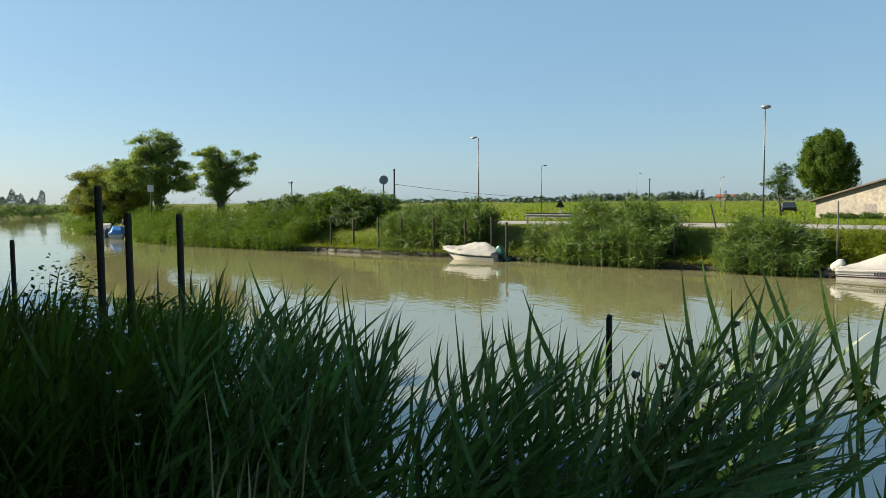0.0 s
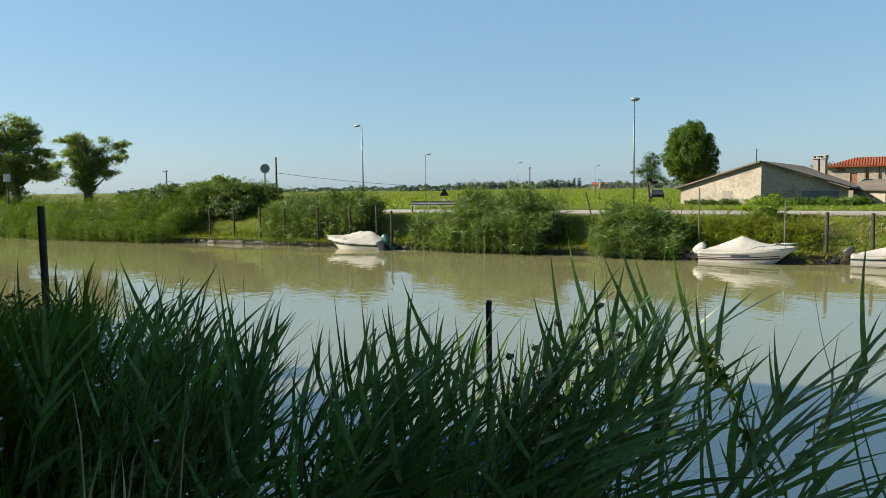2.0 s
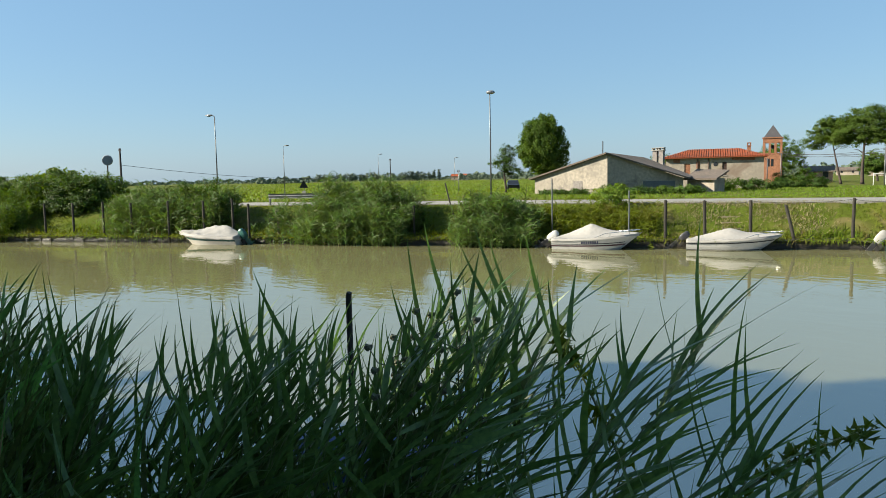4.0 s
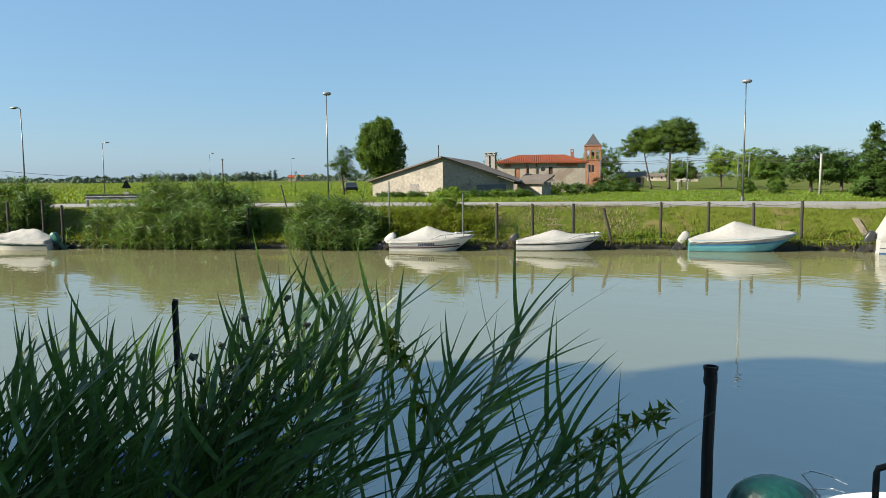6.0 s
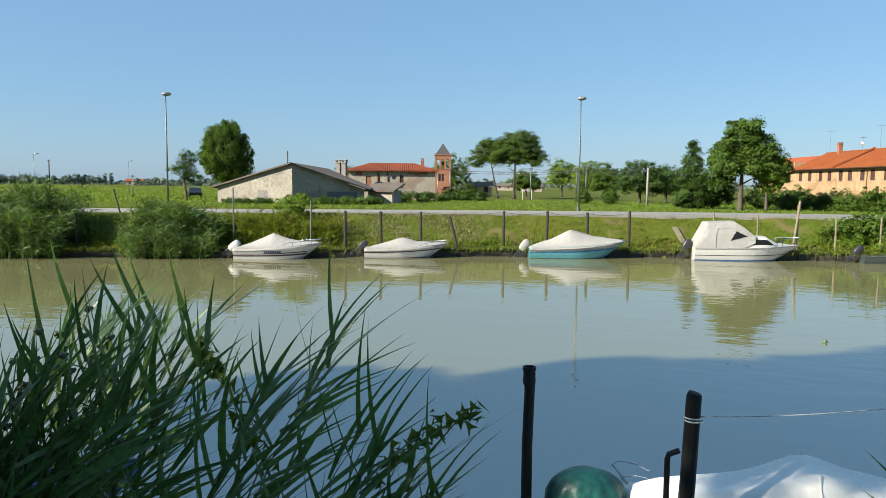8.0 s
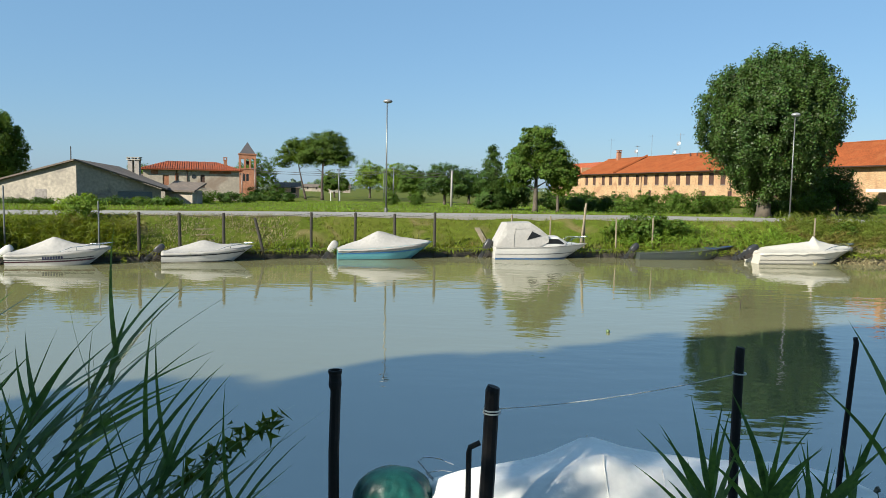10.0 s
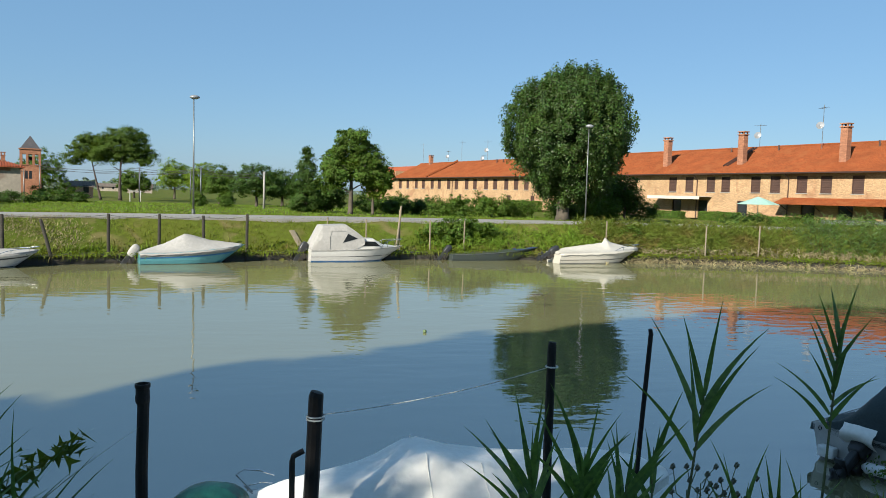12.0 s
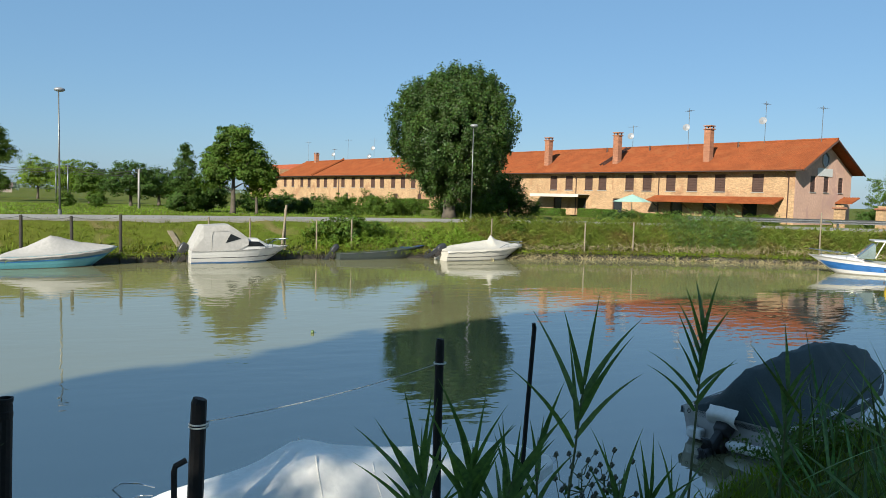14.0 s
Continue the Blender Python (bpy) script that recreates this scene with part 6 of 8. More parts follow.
part("shaft", tube(bmesh.new(), [(0, 0, 0), (0, 0, 5.6)], 0.05, 6), M["iron"], ms)
goal = thing("football_goal", "small white goal frame on the meadow", "goal", pose(-18.2, 105, 1.45, 0, 0, 10))
for x0 in (0, 1.3):
    part("goal_post", tube(bmesh.new(), [(x0, 0, 0), (x0, 0, 1.45)], 0.06, 6), M["white"], goal)
part("crossbar", tube(bmesh.new(), [(-0.06, 0, 1.5), (1.36, 0, 1.5)], 0.06, 6), M["white"], goal)
# bank steps and boards
st = thing("bank_steps", "worn stone steps cut into the grassy bank", "steps", pose(-11.9, 35.0, 0.45, 0, 0, 22))
for k in range(5):
    part("step", box(bmesh.new(), -0.45, 0.45, 0.55 * k, 0.55 * k + 0.5, 0.25 * k - 0.05, 0.25 * k + 0.12, 0.02), M["pole_wood"], st)
bd = thing("board", "pale plank lying on the grass bank", "board", pose(1.5, 40.2, 0.95, 30, 0, 20))
part("plank", box(bmesh.new(), -0.15, 0.15, -0.75, 0.75, 0.05, 0.10, 0.01), M["pole_wood"], bd)


def parked_car(x, y, yaw, material, label):
    c = thing("car", label, "car", pose(x, y, float(height([(x, y)])[0]), 0, 0, yaw))
    bm = bmesh.new()
    prof = [(-2.0, 0.35), (-2.05, 0.75), (-1.5, 0.9), (-0.9, 1.4), (0.6, 1.42), (1.2, 0.95), (2.0, 0.8), (2.1, 0.4)]
    a = [bm.verts.new((px_, -0.8 + (0.12 if pz > 1.2 else 0), pz)) for px_, pz in prof]
    b = [bm.verts.new((px_, 0.8 - (0.12 if pz > 1.2 else 0), pz)) for px_, pz in prof]
    bm.faces.new(a), bm.faces.new(b[::-1])
    for i in range(8):
        bm.faces.new((a[i], a[(i + 1) % 8], b[(i + 1) % 8], b[i]))
    part("body", bm, M[material], c)
    for s_ in (-0.735, 0.735):
        bm = bmesh.new()
        f = [bm.verts.new((px_, s_ * 1.012, pz)) for px_, pz in ((-1.2, 1.0), (-0.85, 1.32), (0.5, 1.34), (0.95, 1.0))]
        bm.faces.new(f)
        bmesh.ops.solidify(bm, geom=bm.faces[:], thickness=0.02)
        part("side_glass", bm, M["glass_dark"], c)
    for wx in (-1.25, 1.3):
        for wy in (-0.78, 0.78):
            bm = bmesh.new()
            bmesh.ops.create_cone(bm, cap_ends=True, segments=16, radius1=0.31, radius2=0.31, depth=0.2, matrix=pose(wx, wy, 0.31, 90, 0, 0))
            w = part("wheel", bm, M["black"], c)
    return c


parked_car(-60.5, 87, 128, "car", "dark car parked on the field edge")
parked_car(-60.5, 25.6, 20, "car", "dark car parked behind the bank bushes")


# ---- boats ----
def half_beam(s, B, full=0.42, stern=0.9):
    k = max(0.0, (s - full) / (1 - full))
    return B / 2 * (stern + (1 - stern) * min(1, s / full)) * max(0.0, 1 - k**2.3) + 0.015


class Hull:
    def __init__(self, L, B, H, bow, rake=0.24):
        self.L, self.B, self.H, self.bow, self.rake = L, B, H, bow, rake

    def sheer(self, s):
        return self.H + (self.bow - self.H) * max(s, 0.0) ** 1.8

    def at(self, s, f):
        """The point on the hull's side at station s, f from the waterline (0) to the sheer (1)."""
        zs = self.sheer(s)
        z = zs * f
        b = half_beam(s, self.B) * (0.80 + 0.20 * f**0.7) * (1 - 0.40 * (1 - f) * s**3)
        return Vector((s * (self.L - (1 - f) * self.rake * self.L * s**3), b, z))


def hull_shell(h, n=18):
    bm = bmesh.new()
    fs = [-0.35, 0.0, 0.35, 0.7, 1.0]
    rows = []
    for i in range(n + 1):
        s = i / n
        sec = []
        for side in (-1, 1):
            pts = []
            for f in fs:
                p = h.at(s, max(f, 0))
                if f < 0:
                    p = Vector((p.x, p.y * 0.55, -0.18 * (1 - s**3)))
                pts.append(Vector((p.x, p.y * side, p.z)))
            sec.append(pts if side == 1 else pts[::-1])
        line = sec[0] + sec[1]
        rows.append([bm.verts.new(p) for p in line])
    for a, b in zip(rows, rows[1:]):
        for k in range(len(a) - 1):
            bm.faces.new((a[k], a[k + 1], b[k + 1], b[k]))
    bm.faces.new(rows[0])
    bm.faces.new(rows[-1][::-1])
    # deck, a hand below the sheer
    for a, b in zip(rows, rows[1:]):
        bm.faces.new((a[0], b[0], b[-1], a[-1]))
    bmesh.ops.remove_doubles(bm, verts=bm.verts, dist=0.004)
    return bm


def band(h, f0, f1, s0=0.0, s1=0.98, out=0.008, n=18):
    """A painted or moulded band along both sides of a hull."""
    bm = bmesh.new()
    for side in (-1, 1):
        rows = []
        for i in range(n + 1):
            s = s0 + (s1 - s0) * i / n
            r = []
            for f in (f0, f1):
                p = h.at(s, f)
                r.append(bm.verts.new((p.x, (p.y + out) * side, p.z)))
            rows.append(r)
        for a, b in zip(rows, rows[1:]):
            bm.faces.new((a[0], b[0], b[1], a[1]) if side == 1 else (a[1], b[1], b[0], a[0]))
    bmesh.ops.solidify(bm, geom=bm.faces[:], thickness=0.006)
    return bm


def cover(h, ridge, s0=0.0, s1=0.97, drop=0.10, seed=1, n=30, m=10, rough=0.025, sag=0.28, bulge=1.03, hoop=0.0):
    """A tarpaulin from sheer to sheer over a ridge line given as (s, z)."""
    bm = bmesh.new()
    rs, rz = zip(*ridge)
    rows = []
    for i in range(n + 1):
        s = s0 + (s1 - s0) * i / n
        zr = float(np.interp(s, rs, rz))
        e = h.at(s, 1.0)
        r = []
        for k in range(-m, m + 1):
            t = max(0.0, abs(k) / m - hoop) / (1 - hoop)
            y = e.y * bulge * k / m
            ze = h.sheer(s)
            z = zr + (ze - zr) * (t if zr < ze + 0.05 else t**0.92) - sag * math.sin(math.pi * t) * max(0, zr - ze) * 0.6
            x = e.x
            z += rough * noise.noise((x * 2.6 + seed * 7, y * 3.1, seed)) + rough * 0.7 * noise.noise((x * 7 + seed, y * 4, 3))
            r.append(bm.verts.new((x, y, z)))
            if abs(k) == m:
                r[-1].co.z = ze - 0.01
        lo = h.sheer(s) - drop * (1 + 0.5 * noise.noise((s * 14, seed, 1)))
        lip = 1.012
        r = [bm.verts.new((e.x, -e.y * bulge * lip, lo))] + r + [bm.verts.new((e.x, e.y * bulge * lip, lo))]
        rows.append(r)
    for a, b in zip(rows, rows[1:]):
        for k in range(len(a) - 1):
            bm.faces.new((a[k], b[k], b[k + 1], a[k + 1]))
    bm.faces.new(rows[0])
    bm.faces.new(rows[-1][::-1])
    return bm


def outboard(boat, z, tilt, cowl="black", leg="black", s=1.0, y=0.0, x=-0.12, label=""):
    """An outboard engine hung on the transom, tilted up by so many degrees."""
    o = new("outboard")
    o.parent = boat
    o.matrix_basis = pose(x, y, z, 0, tilt, 0)
    if label:
        o["label"] = label
    bm = bmesh.new()
    prof = [(-0.04, 0.09, 0.10), (0.0, 0.14, 0.135), (0.14, 0.165, 0.145), (0.36, 0.16, 0.14), (0.46, 0.12, 0.115), (0.50, 0.05, 0.06)]
    rings = []
    for zz, rx, ry in prof:
        sq = lambda v: math.copysign(abs(v) ** 0.48, v)
        rings.append([bm.verts.new((s * (-0.16 + rx * sq(math.cos(a))), s * ry * sq(math.sin(a)), s * zz)) for a in np.linspace(0, 2 * math.pi, 17)[:-1]])
    for a, b in zip(rings, rings[1:]):
        for k in range(16):
            bm.faces.new((a[k], a[(k + 1) % 16], b[(k + 1) % 16], b[k]))
    bm.faces.new(rings[0][::-1]), bm.faces.new(rings[-1])
    part("cowling", bm, M[cowl], o, smooth=True)
    bm = bmesh.new()
    box(bm, -0.26 * s, -0.08 * s, -0.06 * s, 0.06 * s, -0.62 * s, 0.0, 0.02)
    box(bm, -0.42 * s, 0.0, -0.09 * s, 0.09 * s, -0.44 * s, -0.41 * s)
    tube(bm, [(-0.38 * s, 0, -0.66 * s), (-0.2 * s, 0, -0.66 * s), (0.02 * s, 0, -0.66 * s)], [0.05 * s, 0.06 * s, 0.02 * s], 8)
    box(bm, -0.30 * s, -0.10 * s, -0.012, 0.012, -0.86 * s, -0.66 * s)
    part("leg", bm, M[leg], o)
    bm = bmesh.new()
    for k in range(3):
        a = k * 2.094
        f = [bm.verts.new((-0.40 * s + dx, s * (0.03 * math.cos(a + da) if r == 0 else r * math.cos(a + da)), -0.66 * s + s * (0.03 * math.sin(a + da) if r == 0 else r * math.sin(a + da)))) for r, da, dx in ((0, -0.3, -0.02), (0.14, -0.35, -0.04), (0.15, 0.25, 0.03), (0, 0.3, 0.02))]
        bm.faces.new(f)
    bmesh.ops.solidify(bm, geom=bm.faces[:], thickness=0.01)
    part("propeller", bm, M["iron"], o)
    part("bracket", box(bmesh.new(), -0.08 * s, 0.10 * s, -0.12 * s, 0.12 * s, -0.30 * s, 0.02, 0.01), M["iron"], o)
    return o


def bow_rail(boat, h, s0, s1, up, r=0.014):
    bm = bmesh.new()
    ss = np.linspace(s0, s1, 9)
    left = [Vector((h.at(s, 1).x, h.at(s, 1).y * 0.9, h.sheer(s) + up * min(1, (s - s0) * 9))) for s in ss]
    right = [Vector((p.x, -p.y, p.z)) for p in left[::-1]]
    tube(bm, left + [Vector((h.L * 1.0, 0, h.bow + up))] + right, r, 6)
    part("bow_rail", bm, M["chrome"], boat, "stainless bow rail", smooth=True)
    for s in (s0 + 0.35 * (s1 - s0), s0 + 0.8 * (s1 - s0)):
        for side in (-1, 1):
            p = h.at(s, 1)
            part("stanchion", tube(bmesh.new(), [(p.x, side * p.y * 0.9, h.sheer(s) - 0.02), (p.x, side * p.y * 0.9, h.sheer(s) + up)], r, 6), M["chrome"], boat)


def boat(x, y, yaw, L, B, H, bow, hull="gel", label="", ridge=None, cover_mat="tarp", stripes=(), motor=None, rail=None, letters=None, seed=1, s1=0.97, s0=0.0, name="motorboat", z=-0.02, rub="gel", trim=0.0, drop=0.10, rough=0.025, sag=0.28, hoop=0.0):
    b = thing(name, label, "boat", pose(x, y, z, 0, -trim, yaw), group="moored boats")
    h = Hull(L, B, H, bow)
    part("hull", hull_shell(h), M[hull], b, smooth=False)
    part("rub_rail", band(h, 0.93, 1.0, 0.0, 0.99, 0.022), M[rub], b)
    for f0, f1, m, a, c in stripes:
        part("stripe", band(h, f0, f1, a, c), M[m], b)
    if ridge:
        part("boat_cover", cover(h, ridge, s0, s1, drop, seed, rough=rough, sag=sag, hoop=hoop), M[cover_mat], b, smooth=True)
    if motor:
        outboard(b, *motor)
    if rail:
        bow_rail(b, h, *rail)
    if letters:
        s_, f_, n_ = letters
        for side in (-1, 1):
            bm = bmesh.new()
            for k in range(n_):
                p, q = h.at(s_ + k * 0.026, f_), h.at(s_ + k * 0.026 + 0.017, f_)
                v = [bm.verts.new((pt.x, side * (pt.y + 0.02 - 0.0), pt.z + dz)) for pt, dz in ((p, -0.06), (q, -0.06), (q, 0.06), (p, 0.06))]
                bm.faces.new(v)
            bmesh.ops.solidify(bm, geom=bm.faces[:], thickness=0.004)
            part("lettering", bm, M["lettering"], b, "dark unreadable lettering bars")
    return b, h


boat(-35.2, 23.85, 203, 4.2, 1.6, 0.50, 0.78, "cream", "small cream boat under a loose pale cover by the reeds", [(0, 0.62), (0.22, 1.10), (0.4, 1.06), (0.7, 0.82), (1, 0.79)], "tarp", [(0.45, 0.62, "tarp_green", 0.0, 0.9)], (0.30, 38, "tarp_green", "tarp_green", 1.15, 0.0, -0.1), seed=1, rough=0.06, s1=0.95, drop=0.16)
boat(-18.83, 30.5, 15.6, 4.1, 1.7, 0.52, 0.80, "gel", "white motorboat with dark side stripes under a pale tent cover", [(0, 0.56), (0.15, 0.72), (0.43, 1.22), (0.62, 0.94), (0.85, 0.82), (1, 0.82)], "tarp", [(0.30, 0.40, "maroon", 0.0, 0.95), (0.48, 0.54, "stripe", 0.0, 0.9)], (0.30, 50, "white", "stripe", 1.12, 0.0, -0.20), (0.52, 0.97, 0.16), (0.36, 0.62, 8), 2, sag=0.5, rough=0.018)
boat(-13.27, 32.9, 20, 4.1, 1.6, 0.48, 0.74, "gel", "white motorboat with a thin black stripe under a pale cover", [(0, 0.5), (0.2, 0.70), (0.44, 1.00), (0.62, 0.82), (0.85, 0.76), (1, 0.76)], "tarp", [(0.62, 0.70, "stripe", 0.0, 0.97), (0.06, 0.11, "stripe", 0.0, 0.9)], (0.36, 50, "stripe", "black", 0.95, 0.0, -0.16), (0.6, 0.98, 0.13), None, 3, sag=0.5, rough=0.018)
boat(-5.75, 35.9, 14, 4.85, 1.8, 0.52, 0.88, "teal", "teal-hulled motorboat under a taut pale cover", [(0, 0.56), (0.10, 0.74), (0.24, 0.96), (0.42, 1.40), (0.47, 1.36), (0.66, 1.10), (0.86, 0.98), (1, 0.90)], "tarp", [(0.70, 0.93, "gel", 0.0, 0.97), (0.58, 0.66, "blue", 0.0, 0.95), (0.02, 0.06, "stripe", 0.0, 0.9)], (0.30, 36, "tarp", "black", 1.15, 0.0, -0.20), None, None, 4, drop=0.07, sag=0.55, rough=0.02)
cab, ch_ = boat(2.05, 38.0, 8, 5.1, 1.95, 0.62, 0.80, "gel", "white cabin cruiser with a cream canvas canopy", None, "tarp", [(0.0, 0.10, "blue", 0.0, 0.93), (0.42, 0.46, "stripe", 0.0, 0.96)], (0.38, 30, "black", "black", 1.15, 0.0, -0.22), (0.70, 0.985, 0.36), None, 5)
# its cabin and canopy
def loft(rings, caps=True):
    bm = bmesh.new()
    R = [[bm.verts.new(p) for p in r] for r in rings]
    n = len(R[0])
    for a, b in zip(R, R[1:]):
        for k in range(n):
            bm.faces.new((a[k], a[(k + 1) % n], b[(k + 1) % n], b[k]))
    if caps:
        bm.faces.new(R[0][::-1]), bm.faces.new(R[-1])
    return bm
def arch(x, w, z0, z1, top=0.75):
    return [(x, -w, z0), (x, -w * 0.98, z0 + (z1 - z0) * 0.55), (x, -w * top, z1 - 0.04), (x, -w * 0.35, z1), (x, w * 0.35, z1), (x, w * top, z1 - 0.04), (x, w * 0.98, z0 + (z1 - z0) * 0.55), (x, w, z0)]
part("cabin", loft([arch(2.2, 0.80, 0.60, 1.22), arch(3.35, 0.76, 0.62, 1.20), arch(3.90, 0.62, 0.66, 0.88), arch(4.5, 0.34, 0.72, 0.82)]), M["gel"], cab, "white moulded cabin", smooth=False)
for sd in (-1, 1):
    bm = bmesh.new()
    f = [bm.verts.new((x, sd * w, z)) for x, w, z in ((2.50, 0.812, 0.82), (3.66, 0.735, 0.82), (3.32, 0.765, 1.06), (2.72, 0.790, 1.08))]
    bm.faces.new(f if sd == 1 else f[::-1])
    bmesh.ops.solidify(bm, geom=bm.faces[:], thickness=0.02)
    part("cabin_window", bm, M["glass_dark"], cab)
part("canopy", loft([arch(0.02, 0.86, 0.62, 0.78, 0.88), arch(0.60, 0.87, 0.62, 1.88, 0.88), arch(1.84, 0.86, 0.62, 1.93, 0.88), arch(2.30, 0.84, 0.66, 1.64, 0.88), arch(2.78, 0.82, 0.90, 1.27, 0.88)]), M["tarp"], cab, "cream canvas canopy with side windows")
for sd in (-1, 1):
    bm = bmesh.new()
    f = [bm.verts.new((x, sd * w, z)) for x, w, z in ((1.62, 0.874, 1.00), (2.40, 0.840, 1.22), (1.88, 0.870, 1.46))]
    bm.faces.new(f if sd == 1 else f[::-1])
    bmesh.ops.solidify(bm, geom=bm.faces[:], thickness=0.015)
    part("canopy_window", bm, M["glass_dark"], cab)
bm = bmesh.new()
for sd in (-1, 1):
    tube(bm, [(0.95, sd * 0.875, 0.66), (0.95, sd * 0.872, 1.32), (1.0, sd * 0.86, 1.60), (1.75, sd * 0.85, 1.62)], 0.010, 5)
part("canopy_seam", bm, M["concrete"], cab)
skiff, sh = boat(9.7, 38.9, 8, 5.6, 1.5, 0.40, 0.76, "darkhull", "low dark green open skiff moored at the bank", None, "tarp", [], (0.34, 42, "black", "black", 1.0, 0.0, -0.1), None, None, 6, rub="silver")
part("thwart", box(bmesh.new(), 1.6, 1.9, -0.6, 0.6, 0.37, 0.42, 0.01), M["post"], skiff)
part("fore_sheet", cover(sh, [(0.72, 0.60), (0.8, 0.64), (0.97, 0.76)], 0.72, 0.96, 0.01, 6), M["sheet_blue"], skiff, "blue sheet over the bow")
boat(15.45, 37.9, 7, 5.6, 1.85, 0.60, 0.85, "cream", "cream motorboat under a fitted pale cover", [(0, 0.64), (0.1, 0.85), (0.35, 1.02), (0.55, 1.15), (0.58, 1.45), (0.64, 1.2), (0.8, 0.98), (1, 0.88)], "cream", [(0.36, 0.40, "stripe", 0.0, 0.97), (0.05, 0.10, "silver", 0.0, 0.9)], (0.46, 60, "black", "black", 1.1, 0.0, -0.10), (0.6, 0.98, 0.2), None, 7)
rb, rh = boat(38.2, 25.4, 136, 6.0, 2.1, 0.62, 0.98, "gel", "white and blue motorboat with windscreen and yellow fender", None, "tarp", [(0.30, 0.72, "blue", 0.0, 0.97), (0.0, 0.08, "cream", 0.0, 0.9)], (0.6, 10, "black", "black", 1.3), (0.55, 0.985, 0.3), (0.3, 0.5, 5), 8)
part("foredeck", loft([arch(3.4, 0.9, 0.6, 0.98), arch(4.4, 0.75, 0.7, 0.98), arch(5.4, 0.3, 0.85, 0.98)]), M["gel"], rb)
part("windscreen", loft([arch(2.9, 0.86, 0.9, 1.72), arch(2.96, 0.86, 0.9, 1.72), arch(3.7, 0.8, 0.9, 1.0)], True), mat("tinted_windscreen", (0.16, 0.20, 0.19), (0.12, 0.155, 0.15), rough=0.06, bump=0, spec=0.8), rb, "grey-green tinted windscreen")
bm = bmesh.new()
tube(bm, [(2.9, -0.86, 0.95), (2.5, -0.86, 1.82), (2.5, 0.86, 1.82), (2.9, 0.86, 0.95)], 0.03, 6)
part("windscreen_frame", bm, M["gel"], rb)
part("hardtop", box(bmesh.new(), 1.4, 3.0, -0.9, 0.9, 1.80, 1.88, 0.03), M["gel"], rb)
part("fender", ball(bmesh.new(), (2.3, 1.12, 0.85), (0.16, 0.16, 0.36), 12), M["yellow"], rb, "yellow fender hung on the side")
# far left boats
boat(-83.8, 7.5, 174, 4.4, 1.75, 0.55, 0.80, "gel", "white boat under a tented pale cover far along the reeds", [(0, 0.95), (0.15, 1.35), (0.4, 1.5), (0.7, 1.1), (1, 0.85)], "tarp", hoop=0.5, motor=(0.40, 15, "black", "black", 1.15, 0.0, -0.14), seed=9)
boat(-80.3, 8.1, 170, 4.4, 1.75, 0.55, 0.80, "gel", "white boat with a blue cover far along the reeds", [(0, 0.85), (0.2, 1.30), (0.5, 1.25), (1, 0.85)], "blue", seed=10, hoop=0.5)
boat(-101.2, 6.0, 186, 3.6, 1.3, 0.42, 0.62, "cream", "small pale open dinghy far along the reeds", None, "tarp", motor=(0.40, 40, "white", "iron", 0.9, 0.0, -0.10), seed=11)
boat(-176, -10, 190, 5, 1.8, 0.6, 0.9, "gel", "tiny distant white boat on the canal", None, seed=12)

# ---- the near bank ----
# covered boat below the camera
RIDGE_NEAR = [(0, 0.56), (0.04, 0.68), (0.13, 0.76), (0.23, 0.83), (0.34, 1.05), (0.43, 0.93), (0.56, 0.82), (0.66, 0.79), (0.78, 0.78), (0.9, 0.68), (0.97, 0.54), (1, 0.48)]
nb_, nh = boat(0.03, 6.95, 5, 4.65, 1.62, 0.42, 0.50, "gel", "boat under a stretched pale canvas cover by the near bank", RIDGE_NEAR, "tarp_near", [(0.2, 0.3, "silver", 0, 0.95)], None, None, None, 13, name="covered_boat", rough=0.014, sag=0.10, hoop=0.34)
bm = bmesh.new()
tube(bm, [(0.06, 0.62, 0.44), (-0.12, 0.60, 0.66), (-0.05, 0.52, 0.74), (0.10, 0.46, 0.74), (0.24, 0.40, 0.70)], 0.008, 8)
tube(bm, [(0.08, 0.50, 0.44), (-0.04, 0.48, 0.58), (0.12, 0.40, 0.64), (0.22, 0.36, 0.64)], 0.007, 8)
part("stern_rail", bm, M["chrome"], nb_, "bent stainless stern rail", smooth=True)
for s_, side in ((0.345, -1), (0.47, -1), (0.345, 1)):
    zr = float(np.interp(s_, *zip(*RIDGE_NEAR)))
    e = nh.at(s_, 1)
    pts = []
    for t in np.linspace(0.34, 0.98, 9):
        tt = (t - 0.34) / 0.66
        pts.append((e.x, side * e.y * 1.03 * t, zr + (nh.sheer(s_) - zr) * tt**0.92 - 0.06 * math.sin(math.pi * tt) * (zr - nh.sheer(s_)) + 0.004))
    part("cover_seam", tube(bmesh.new(), pts, 0.006, 5), M["tarp_near"], nb_)
